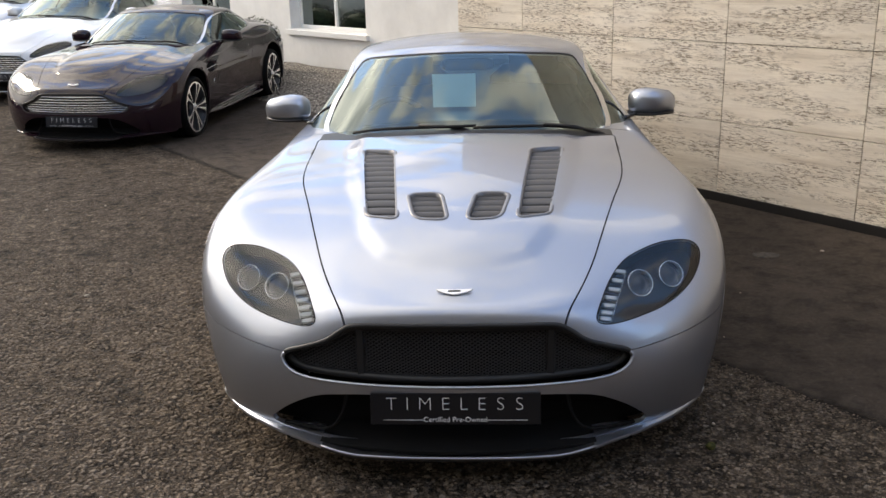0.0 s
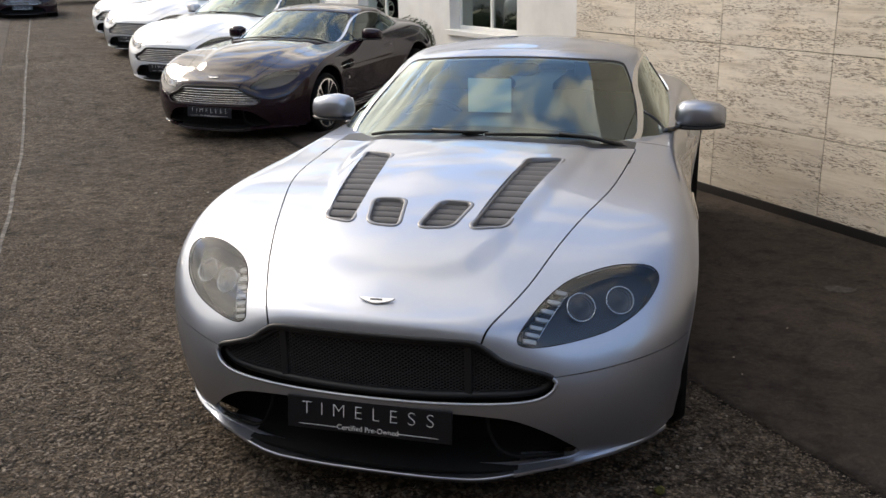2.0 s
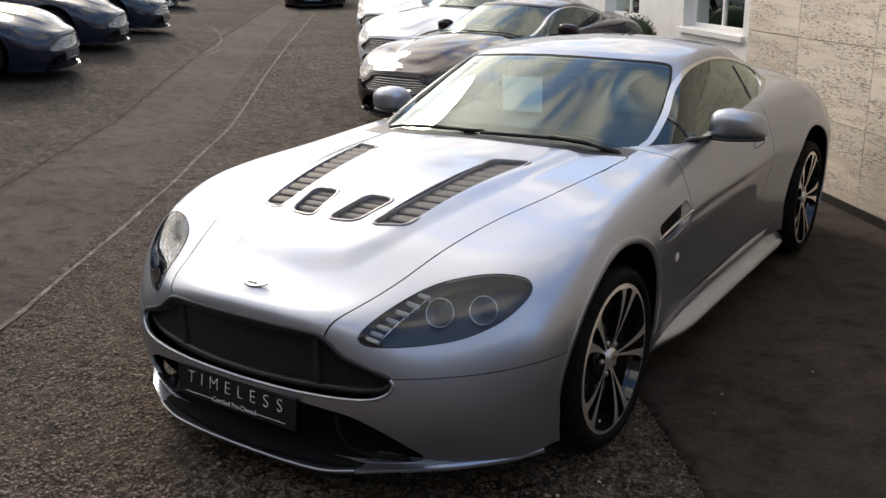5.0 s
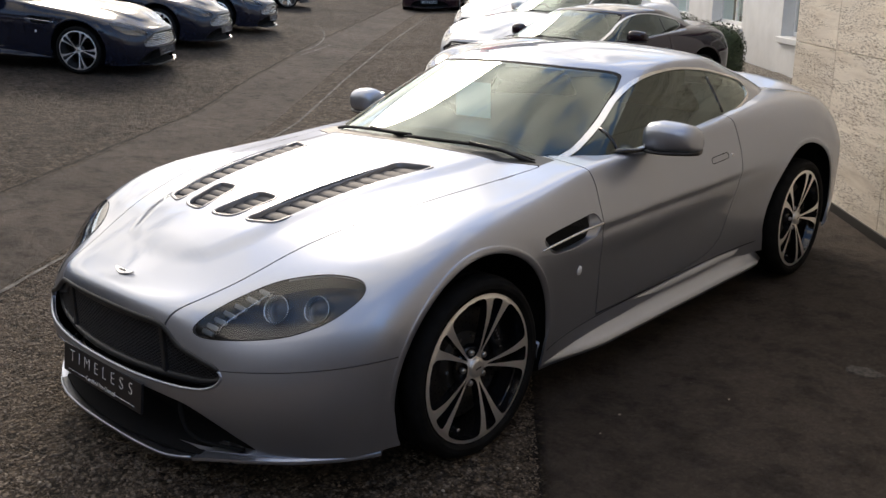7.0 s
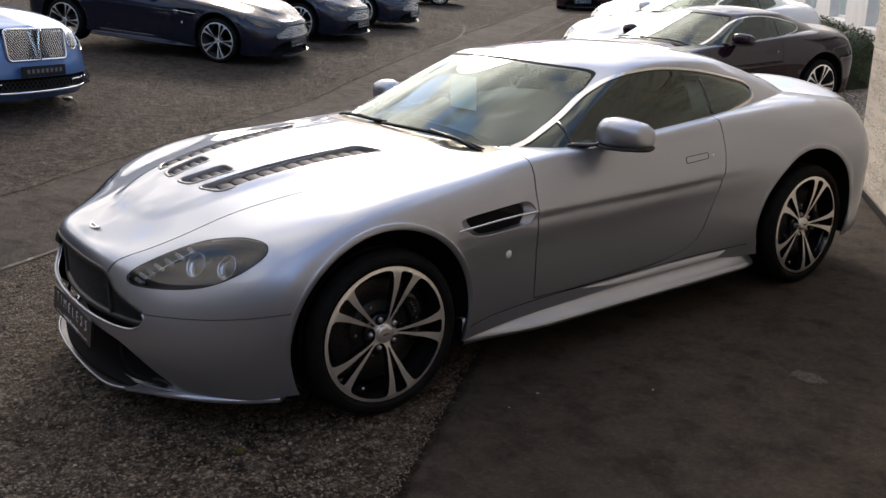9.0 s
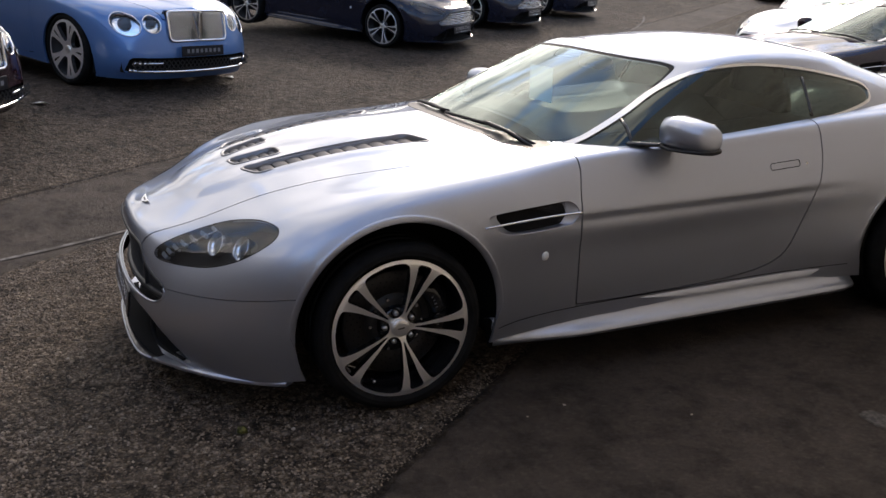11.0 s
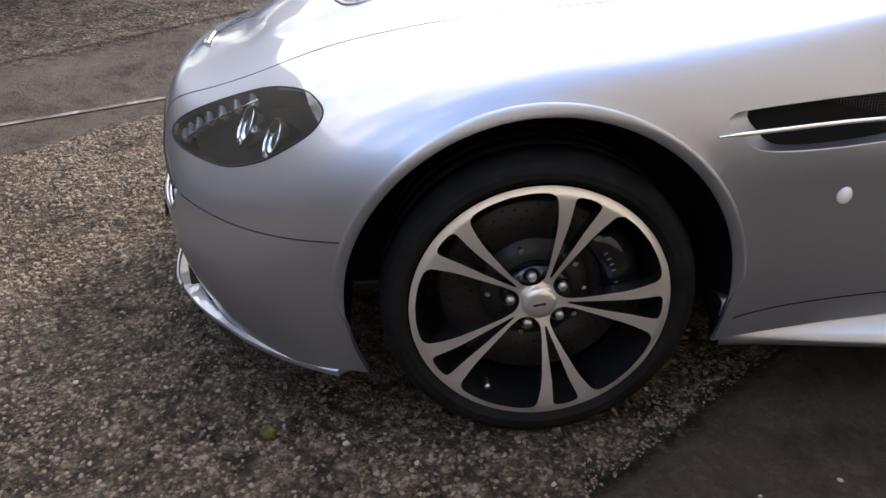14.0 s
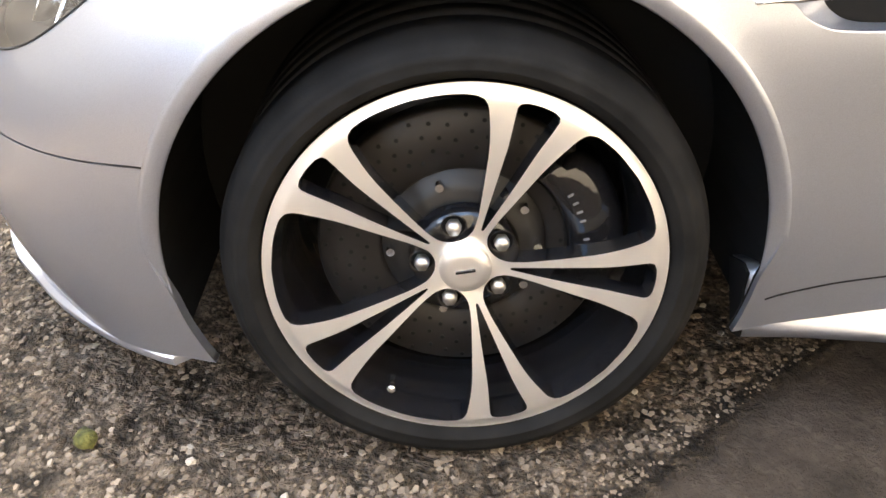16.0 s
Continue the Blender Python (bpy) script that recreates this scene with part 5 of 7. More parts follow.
def build_coupe(label, paint, hero=False, vents=False, grille="bars", lettered=True, name="sports_car", wheels="ten", group="parked cars"):
    pu, pv = (16, 18) if hero else (8, 7)
    car = thing(name, label, "car", group)
    body = hull([SILL, LOW, WAIST, FLANK, CREST, SHOULDER, INNER, KEEL], pu, pv, 3, body_shape)
    cab = hull([FOOT, GLAZE, RAIL, ROOF, CROWN], pu, pv, 3)
    front = lambda c: c[:, 1] + 0.30
    body = body.cut(region(GRILLE, 0, 2, front))[1]
    body = body.cut(region(INTAKE, 0, 2, front))[1]
    lamp, body = body.cut(region(LAMP, 0, 2, front))
    for hy, hz in (HUB_F, HUB_R):
        body = body.cut(lambda c: np.maximum(np.hypot(c[:, 1] - hy, c[:, 2] - hz) - ARCH - 0.024 * smooth01((c[:, 2] - 0.27) / 0.10), 0.5 - c[:, 0]))[1]
    side_guard = lambda c: 0.6 - c[:, 0]
    full = body
    body = body.cut(region(SIDE_VENT, 1, 2, side_guard))[1]
    if vents:
        for v in (LONG_VENT, SHORT_VENT):
            body = body.cut(region(v, 0, 1, lambda c: 0.6 - c[:, 2]))[1]
    finish("undershell", body.moved(-0.013).both().mesh("undershell"), SHUT, car)
    gap = 0.0025
    bonnet, body = seam(body, region(BONNET, 0, 1, lambda c: 0.57 - c[:, 2]), gap)
    finish("bonnet", bonnet.both().mesh("bonnet", 0.012), paint, car, "bonnet with a raised centre")
    door, body = seam(body, region(DOOR, 1, 2, side_guard), gap)
    low = lambda c: np.maximum(c[:, 2] - (0.469 + 0.034 * np.clip(c[:, 0] - 0.55, 0, 0.4)), c[:, 1] + 0.1)
    bumper, body = seam(body, low, 0.0015)
    finish("bumper", bumper.both().mesh("bumper", 0.014), paint, car, "painted front bumper")
    fender, rear = body.cut(lambda c: c[:, 1] - 0.74)
    scuttle, fender = fender.cut(lambda c: np.maximum(0.40 - c[:, 1], c[:, 0] - 0.655))
    two_sided("fender", fender, paint, car, 0.009)
    two_sided("rear_wing", rear, paint, car, 0.009)
    if scuttle.faces:
        finish("scuttle", scuttle.both().mesh("scuttle", 0.01), PLASTIC, car)
    # doors, with their handles
    for s in (door, door.mirror()):
        sg = 1 if s is door else -1
        d = finish("door", s.mesh("door", 0.012), paint, car, "door with a flush handle")
        line = cast_on(door, rounded([(1.66, 0.742), (1.815, 0.750), (1.815, 0.776), (1.66, 0.768)], 0.012), 0)
        line[:, 0] *= sg
        part("handle", tube([tuple(p) for p in line], 0.0018, 5, True), SHUT, d, "flush flap handle")
        p = cast_on(door, [(1.852, 0.757)], 0)[0]
        part("lock", spin([(0.001, 0.0001), (0.0015, 0.008), (-0.004, 0.009)], 14, pose(p[0] * sg, p[1], p[2], 0, 0, 0 if sg > 0 else 180)), BRIGHT, d)
    # cabin shell and glass
    glass_side = lambda c: np.maximum(0.45 - c[:, 0], c[:, 1] - 2.6)
    side, cab = cab.cut(region(SIDE_WINDOW, 1, 2, glass_side))
    band = region(SIDE_WINDOW, 1, 2, glass_side)
    trim, cab = cab.cut(lambda c: band(c) - 0.011)
    screen, cab = cab.cut(region(SCREEN_EDGE, 0, 2, lambda c: c[:, 1] - 1.5))
    seal, cab = cab.cut(lambda c: region(SCREEN_EDGE, 0, 2, lambda q: q[:, 1] - 1.5)(c) - 0.007)
    back, cab = cab.cut(region(REAR_GLASS, 0, 1, lambda c: 2.3 - c[:, 1]))
    finish("roof", cab.both().mesh("roof", 0.02), paint, car, "roof with slim pillars")
    finish("windscreen", screen.moved(-0.002).both().mesh("windscreen"), SCREEN, car, "raked windscreen reflecting the clouds")
    finish("screen_seal", seal.moved(-0.002).both().mesh("screen_seal"), RUBBER, car)
    finish("rear_screen", back.moved(-0.002).both().mesh("rear_screen"), SIDE_GLASS, car)
    two_sided("window_trim", trim.moved(0.003), BRIGHT, car, 0.008, "bright window surround")
    split = 1.985
    fore, aft = side.cut(lambda c: c[:, 1] - split - 0.12 * (c[:, 2] - 1.0))
    for s in (fore, fore.mirror()):
        finish("side_window", s.moved(-0.004).mesh("side_window"), SIDE_GLASS, car)
    for s in (aft, aft.mirror()):
        finish("quarter_window", s.moved(-0.004).mesh("quarter_window"), SIDE_GLASS, car)
    for sg in (1, -1):
        line = cast_on(side, [(split + 0.12 * (z - 1.0), z) for z in np.linspace(0.930, 1.086, 8)], 0)
        line[:, 0] = (line[:, 0] - 0.008) * sg
        part("window_pillar", tube([tuple(p) for p in line], 0.008, 8), GLOSS_BLACK, car, "", True)
        line = cast_on(side, [(1.03 + 0.10 * (z - 0.9), z) for z in np.linspace(0.868, 0.962, 5)], 0)
        line[:, 0] = (line[:, 0] - 0.008) * sg
        part("quarter_light_bar", tube([tuple(p) for p in line], 0.008, 8), GLOSS_BLACK, car, "", True)
    # lamps, grille, intake
    for sg in (1, -1):
        add_lamp(car, sg, lamp, hero)
    add_grille(car, hero, grille, full, paint)
    half = np.array([p for p in INTAKE if p[0] >= 0])
    ring = np.concatenate((half, half[::-1] * np.array((-1, 1))))
    intake = new("lower_intake")
    intake.parent = car
    tagged(intake, "wide black lower air intake")
    flat_panel(ring * np.array((1.10, 1.0)), lambda p: (p[0], -0.755 + 0.28 * p[0] ** 2, p[1]), "intake_back", SHUT, intake)
    bm = bmesh.new()
    rows = []
    for x in np.linspace(-0.56, 0.56, 23):
        y0 = -0.885 + 0.34 * x * x
        rows.append([bm.verts.new((x, y0 + 0.005, 0.150)), bm.verts.new((x, y0 + 0.17, 0.165)), bm.verts.new((x, y0 + 0.17, 0.145)), bm.verts.new((x, y0 + 0.005, 0.140))])
    for a, b in zip(rows, rows[1:]):
        for i in range(4):
            bm.faces.new((a[i], a[(i + 1) % 4], b[(i + 1) % 4], b[i]))
    bmesh.ops.recalc_face_normals(bm, faces=bm.faces)
    part("intake_floor", bm, SHUT, intake)
    for sg in (1, -1):
        fin = smooth_loop([(0.345 * sg, -0.80, 0.335), (0.365 * sg, -0.815, 0.25), (0.42 * sg, -0.80, 0.190), (0.57 * sg, -0.735, 0.180)], 4, False)
        part("duct_fin", tube([tuple(p) for p in fin], 0.008, 8, flat=0.7), SHUT, intake, "", True)
    # front splitter: dark in the middle, painted corners
    edge = smooth_loop([(0, -0.892, 0), (0.20, -0.886, 0), (0.38, -0.858, 0), (0.54, -0.785, 0), (0.645, -0.705, 0), (0.72, -0.635, 0), (0.795, -0.540, 0), (0.846, -0.452, 0), (0.862, -0.415, 0)], 6, False)
    right = [(p[0], p[1]) for p in edge]

    def splitter(pts, name, mat, lbl):
        bm = bmesh.new()
        lip = []
        for x, y in pts:
            ax = abs(x)
            z = 0.126 + 0.026 * smooth01(np.array([(ax - 0.30) / 0.25]))[0]
            wide = 0.075 * (1 - smooth01(np.array([(ax - 0.42) / 0.25]))[0]) + 0.008
            nx, ny = 1.6 * (x / 0.87) ** 3, -1.0
            ln = math.hypot(nx, ny)
            ix, iy = x - nx / ln * wide, y - ny / ln * wide
            lip.append([bm.verts.new(q) for q in ((x, y, z), (x, y + 0.001, z + 0.006), (ix, iy, z + 0.012), (ix * 0.98, iy + 0.03, z + 0.014), (ix * 0.98, iy + 0.03, z - 0.006), (x, y + 0.003, z - 0.006))])
        for a, b in zip(lip, lip[1:]):
            for i in range(6):
                bm.faces.new((a[i], a[(i + 1) % 6], b[(i + 1) % 6], b[i]))
        bm.faces.new(lip[0][::-1])
        bm.faces.new(lip[-1])
        bmesh.ops.recalc_face_normals(bm, faces=bm.faces)
        part(name, bm, mat, car, lbl)
    mid = [p for p in right if p[0] <= 0.46]
    out = [p for p in right if p[0] >= mid[-1][0] - 1e-6]
    splitter([(-x, y) for x, y in mid[:0:-1]] + mid, "front_splitter", CARBON, "black front splitter lip")
    rim = [(x, y, 0.134 + 0.026 * smooth01(np.array([(abs(x) - 0.30) / 0.25]))[0]) for x, y in [(-x, y) for x, y in mid[:0:-1]] + mid]
    part("splitter_edge", tube([(x, y - 0.001, z) for x, y, z in rim], 0.0045, 6), paint, car, "painted edge of the splitter", True)
    for sg in (1, -1):
        splitter([(x * sg, y) for x, y in out], "splitter_corner", paint, "painted splitter corner")
    # sills
    for sg in (1, -1):
        bm = bmesh.new()
        rows = []
        for y in np.linspace(0.385, 2.20, 24):
            g = smooth01(np.array([(y - 0.37) / 0.42]))[0] * smooth01(np.array([(2.30 - y) / 0.22]))[0]
            o = 0.004 + 0.050 * g
            prof = ((0.835, 0.272), (0.8565, 0.268), (0.850, 0.236), (0.852 + 0.1 * o, 0.212), (0.858 + o * 0.70, 0.194), (0.861 + o, 0.182), (0.858 + o, 0.166), (0.83, 0.152), (0.78, 0.25))
            prof_front = prof if not rows else prof_front
            rows.append([bm.verts.new((sg * px, y, pz)) for px, pz in prof])
        for a, b in zip(rows, rows[1:]):
            for i in range(9):
                bm.faces.new((a[i], a[(i + 1) % 9], b[(i + 1) % 9], b[i]))
        bm.faces.new(rows[0])
        bm.faces.new(rows[-1])
        bmesh.ops.recalc_face_normals(bm, faces=bm.faces)
        part("sill", bm, paint, car, "painted sill skirt with a flared ledge", True)
        bm = bmesh.new()
        for dy in (-0.006, -0.002):
            rows.append([bm.verts.new((sg * (px + 0.001), 0.385 + dy, pz)) for px, pz in prof_front])
        for i in range(9):
            bm.faces.new((rows[-2][i], rows[-2][(i + 1) % 9], rows[-1][(i + 1) % 9], rows[-1][i]))
        bm.faces.new(rows[-2])
        bm.faces.new(rows[-1][::-1])
        bmesh.ops.recalc_face_normals(bm, faces=bm.faces)
        part("sill_end_cap", bm, SHUT, car, "black end of the sill")
        line = cast_on(full, smooth_loop([(0.396, 0.247), (0.45, 0.258), (0.52, 0.267), (0.69, 0.275), (1.0, 0.278), (1.6, 0.279), (2.16, 0.277)], 5, False), 0)
        line[:, 0] = (line[:, 0] - 0.001) * sg
        part("sill_seam", tube([tuple(p) for p in line], 0.0020, 6), SHUT, car, "dark seam over the sill")
        # side vent with its strake
        vent = new("side_vent")
        vent.parent = car
        tagged(vent, "black wing vent with a bright strake")
        wall = full.cut(region(SIDE_VENT, 1, 2, side_guard))[0]
        pocket = wall if sg > 0 else wall.mirror()
        finish("pocket", pocket.moved(-0.030).mesh("pocket"), SHUT, vent)
        edge_ring = cast_on(full, SIDE_VENT, 0)
        edge_ring[:, 0] -= 0.0035
        edge_ring[:, 0] *= sg
        part("vent_edge", tube([tuple(p) for p in edge_ring], 0.0028, 6, True), paint, vent, "", True)
        # the hollow falls away gently at both ends
        mid_y, mid_z = SIDE_VENT.mean(0)
        deep = cast_on(full, [(mid_y + (y - mid_y) * 0.76, mid_z + (z - mid_z) * 0.93) for y, z in SIDE_VENT], 0)
        deep[:, 0] = (deep[:, 0] - 0.027) * sg
        bm = bmesh.new()
        outer, inner = [bm.verts.new(p) for p in edge_ring], [bm.verts.new(p) for p in deep]
        for i in range(len(outer)):
            k = (i + 1) % len(outer)
            bm.faces.new((outer[i], outer[k], inner[k], inner[i]))
        bmesh.ops.recalc_face_normals(bm, faces=bm.faces)
        part("scoop", bm, paint, vent, "painted hollow of the vent", True)
        bar = cast_on(full, [(0.312, 0.655), (0.42, 0.660), (0.55, 0.665), (0.65, 0.666), (0.728, 0.665)], 0)
        bar[:, 0] = (bar[:, 0] + 0.003) * sg
        part("strake", tube([tuple(p) for p in smooth_loop(bar, 4, False)], [0.003] * 2 + [0.0062] * 13 + [0.007] * 2, 8, flat=0.75), BRIGHT, vent, "bright metal strake", True)
        if hero:
            bm = bmesh.new()
            for k in range(60):
                y = 0.36 + 0.006 * k
                box(bm, (sg * 0.868 - 0.001, y, 0.63), (sg * 0.868 + 0.001, y + 0.0012, 0.715), 0)
            for k in range(14):
                z = 0.632 + 0.006 * k
                box(bm, (sg * 0.866 - 0.001, 0.36, z), (sg * 0.866 + 0.001, 0.715, z + 0.0012), 0)
            tagged(part("vent_mesh", bm, MESH_GREY, vent, "fine wire mesh"), kind="stuff")
        p = cast_on(full, [(0.578, 0.513)], 0)[0]
        m = pose(p[0] * sg, p[1], p[2], 0, 0, 0 if sg > 0 else 180)
        part("side_marker", spin([(0.006, 0.0001), (0.0055, 0.009), (0.002, 0.016), (-0.006, 0.019)], 28, m @ Matrix.Diagonal((1, 0.92, 1.08, 1))), LETTER, car, "small clear side repeater", True)
        # liners
        for (hy, hz) in (HUB_F, HUB_R):
            bm = bmesh.new()
            rows = []
            turns = np.linspace(radians(-18), radians(198), 34)
            r = 0.405
            rim = cast_on(full, [(hy + 0.392 * math.cos(a), max(hz + 0.392 * math.sin(a), 0.20)) for a in turns], 0)
            for a, e in zip(turns, rim):
                rows.append([bm.verts.new((sg * xx, hy + r * k * math.cos(a), hz + r * k * math.sin(a))) for xx, k in ((min(e[0], 0.95) - 0.010, 0.968), (min(e[0], 0.95) - 0.045, 1.0), (0.56, 1.0), (0.55, 0.4))])
            for a, b in zip(rows, rows[1:]):
                for i in range(3):
                    bm.faces.new((a[i], a[i + 1], b[i + 1], b[i]))
            part("arch_liner", bm, SHUT, car)
            turns = np.linspace(radians(-12), radians(190), 72)
            bm = bmesh.new()
            rings = []
            for dr, dx in ((0.0005, -0.0125), (0.0005, -0.0095), (0.003, -0.0070), (0.019, 0.0002), (0.0262, 0.0010), (0.0270, -0.004)):
                line = cast_on(full, [(hy + (ARCH + dr) * math.cos(a), hz + (ARCH + dr) * math.sin(a)) for a in turns], 0)
                padded = np.concatenate((np.repeat(line[:1, 0], 3), line[:, 0], np.repeat(line[-1:, 0], 3)))
                line[:, 0] = np.convolve(padded, np.full(7, 1 / 7), "valid")
                fade = smooth01((np.minimum(turns - turns[0], turns[-1] - turns)) / 0.35)
                rings.append([bm.verts.new((sg * (p[0] + dx * f - 0.005 * (1 - f)), p[1], p[2])) for p, f in zip(line, fade)])
            for r0, r1 in zip(rings, rings[1:]):
                for i in range(len(turns) - 1):
                    bm.faces.new((r0[i], r0[i + 1], r1[i + 1], r1[i]))
            bmesh.ops.recalc_face_normals(bm, faces=bm.faces)
            part("arch_lip", bm, paint, car, "rolled lip of the wheel arch", True)
        add_mirror(car, sg, paint)
    # wipers
    for x0, x1, lift in ((-0.50, 0.05, 0.0), (0.04, 0.60, 0.0)):
        wiper = new("wiper")
        wiper.parent = car
        tagged(wiper, "black windscreen wiper")
        line = []
        both_screen = screen.both()
        for t in np.linspace(0, 1, 12):
            x = x0 + (x1 - x0) * t
            line.append((x, 0.548 + 0.36 * x * x + 0.012 * t))
        pts = cast_on(both_screen, line, 2)
        part("wiper_blade", tube([tuple(p + np.array((0, -0.006, 0.012))) for p in pts], 0.007, 6), RUBBER, wiper, "", True)
        a = pts[6] + np.array((0, -0.010, 0.020))
        b = np.array(((x0 + x1) / 2 + 0.30, 0.56 + 0.26 * ((x0 + x1) / 2 + 0.3) ** 2, 0.900 - 0.09 * ((x0 + x1) / 2 + 0.3) ** 2))
        part("wiper_arm", tube([tuple(b), tuple(b * 0.5 + a * 0.5 + np.array((0, 0, 0.012))), tuple(a)], 0.008, 6), PLASTIC, wiper, "", True)
    # cowl below the screen
    bm = bmesh.new()
    rows = []
    for x in np.linspace(-0.66, 0.66, 21):
        y0 = 0.495 + 0.33 * x * x
        z0 = 0.885 - 0.085 * x * x
        rows.append([bm.verts.new((x, y0 - 0.03, z0 - 0.02)), bm.verts.new((x, y0 + 0.03, z0 - 0.012)), bm.verts.new((x, y0 + 0.12, z0 + 0.005))])
    for a, b in zip(rows, rows[1:]):
        for i in range(2):
            bm.faces.new((a[i], a[i + 1], b[i + 1], b[i]))
    part("cowl", bm, PLASTIC, car, "", True)
    # badge
    bm = bmesh.new()
    wing = [(0.0, 0.010), (0.012, 0.012), (0.058, 0.013), (0.052, 0.004), (0.040, -0.002), (0.024, -0.008), (0.010, -0.012), (0.0, -0.013)]
    outline = wing + [(-x, y) for x, y in wing[-2:0:-1]]
    vs = [bm.verts.new((x, y, 0.0)) for x, y in outline]
    f = bm.faces.new(vs)
    ex = bmesh.ops.extrude_face_region(bm, geom=[f])
    for v in ex["geom"]:
        if isinstance(v, bmesh.types.BMVert):
            v.co.z += 0.004
            v.co.x *= 0.95
            v.co.y *= 0.88
    bmesh.ops.recalc_face_normals(bm, faces=bm.faces)
    z_b = cast_on(bonnet, [(0.0, -0.772)], 2)[0]
    bmesh.ops.transform(bm, matrix=pose(0, -0.772, z_b[2] + 0.002, 26, 0, 0), verts=bm.verts)
    badge = part("bonnet_badge", bm, BADGE, car, "small chrome winged badge")
    bm = bmesh.new()
    box(bm, (-0.019, 0.000, 0.003), (0.019, 0.006, 0.0055), 0.001, pose(0, -0.772, z_b[2] + 0.002, 26, 0, 0))
    part("badge_bar", bm, PLASTIC, badge)
    # vents on the bonnet
    if vents:
        for mir in (False, True):
            add_louvres(car, full, LONG_VENT, 13, VENT_GREY, SLAT_GREY, mir)
            add_louvres(car, full, SHORT_VENT, 5, VENT_GREY, SLAT_GREY, mir)
    add_plate(car, lettered)
    add_cabin(car)
    if hero:
        card = new("windscreen_card")
        card.parent = car
        tagged(card, "pale card hung behind the windscreen")
        m = pose(-0.062, 1.075, 1.017, 90, 0, 0)
        bm = bmesh.new()
        box(bm, (-0.105, -0.080, -0.001), (0.105, 0.080, 0.001), 0, m)
        part("sheet", bm, PAPER, card)
        for k in range(8):
            bm = bmesh.new()
            box(bm, (-0.085 + 0.022 * k, -0.108, 0.0), (-0.073 + 0.022 * k, -0.096, 0.002), 0, m)
            part("sheet_mark", bm, MARK, card)
    # wheels
    face = alloy_face(180 if hero else 100, 40 if hero else 16, *(TEN_SPOKE if wheels == "ten" else FIVE_SPOKE))
    mats = dict(tyre=TYRE, face=MACHINED if hero or wheels == "ten" else ALLOY, spoke_side=GLOSS_BLACK if hero else ALLOY_DARK, barrel=GLOSS_BLACK if hero else ALLOY_DARK, cap=BRUSHED, bolt=BOLT)
    face_mesh = face.mesh("rim_face", 0.030, 1)
    face_mesh.materials.append(mats["face"])
    face_mesh.materials.append(mats["spoke_side"])
    for (hy, hz), w in ((HUB_F, 0.255), (HUB_R, 0.285)):
        for sg in (1, -1):
            add_wheel(car, sg * 0.912, hy, 0.3140, sg, face_mesh, w, hero, mats)
            if hero:
                add_brake(car, sg * 0.902, hy, 0.3140, sg, 12 if sg > 0 else 168)
    # floor and tail
    bm = bmesh.new()
    box(bm, (-0.56, -0.62, 0.165), (0.56, 3.2, 0.20), 0.01)
    part("underbody", bm, PLASTIC, car)
    bm = bmesh.new()
    rows = []
    for x in np.linspace(-0.62, 0.62, 25):
        back, top = 3.475 - 0.42 * x * x, 0.968 - 0.20 * x * x
        rows.append([bm.verts.new((x, back + dy, z)) for dy, z in ((-0.34, 0.925 - 0.12 * x * x), (-0.20, 0.938 - 0.12 * x * x), (-0.06, top - 0.004), (-0.010, top), (0.0, top - 0.006), (-0.004, top - 0.02), (-0.02, 0.84), (-0.30, 0.84))])
    for a, b in zip(rows, rows[1:]):
        for i in range(8):
            bm.faces.new((a[i], a[(i + 1) % 8], b[(i + 1) % 8], b[i]))
    bm.faces.new(rows[0])
    bm.faces.new(rows[-1][::-1])
    bmesh.ops.recalc_face_normals(bm, faces=bm.faces)
    part("tail_lip", bm, paint, car, "upswept tail lip", True)
    # the nose is drawn back and down a little, all its pieces together
    for ob in car.children_recursive:
        if ob.type == "MESH" and ob.parent.name.split(".")[0] not in ("wheel", "brake", "caliper", "hub_cap"):
            for v in ob.data.vertices:
                if v.co.y < -0.35:
                    back = float(smooth01((-0.35 - v.co.y) / 0.40))
                    v.co.z -= 0.020 * back * float(smooth01((v.co.z - 0.34) / 0.16))
                    v.co.y += 0.024 * back
    for sg in (1, -1):
        m = pose(sg * 0.62, 3.36, 0.72, 0, 0, -24 * sg)
        bm = sculpt([(-0.10, 0, 0, 0.012, 0.05, 2), (-0.07, 0, 0, 0.022, 0.075, 2), (0.05, 0, 0.01, 0.022, 0.06, 2), (0.12, 0, 0.02, 0.01, 0.02, 2)], m, 16)
        part("tail_lamp", bm, TAIL, car, "red tail lamp", True)
    return car


# ---- the saloon ----
# Lines of a large four-door, nose towards -y, front axle at y = 0.
S_SILL = [(0, -0.80, 0.22), (0.45, -0.76, 0.22), (0.74, -0.62, 0.22), (0.90, -0.36, 0.22), (0.93, 0.0, 0.22), (0.92, 0.55, 0.23), (0.92, 1.5, 0.24), (0.92, 2.5, 0.24), (0.94, 3.07, 0.24), (0.90, 3.7, 0.26), (0.6, 4.1, 0.3), (0, 4.2, 0.3)]
S_LOW = [(0, -0.88, 0.36), (0.47, -0.84, 0.36), (0.78, -0.66, 0.36), (0.935, -0.38, 0.37), (0.965, 0.0, 0.40), (0.945, 0.55, 0.42), (0.94, 1.5, 0.42), (0.945, 2.5, 0.42), (0.975, 3.07, 0.42), (0.93, 3.7, 0.44), (0.62, 4.22, 0.46), (0, 4.34, 0.46)]
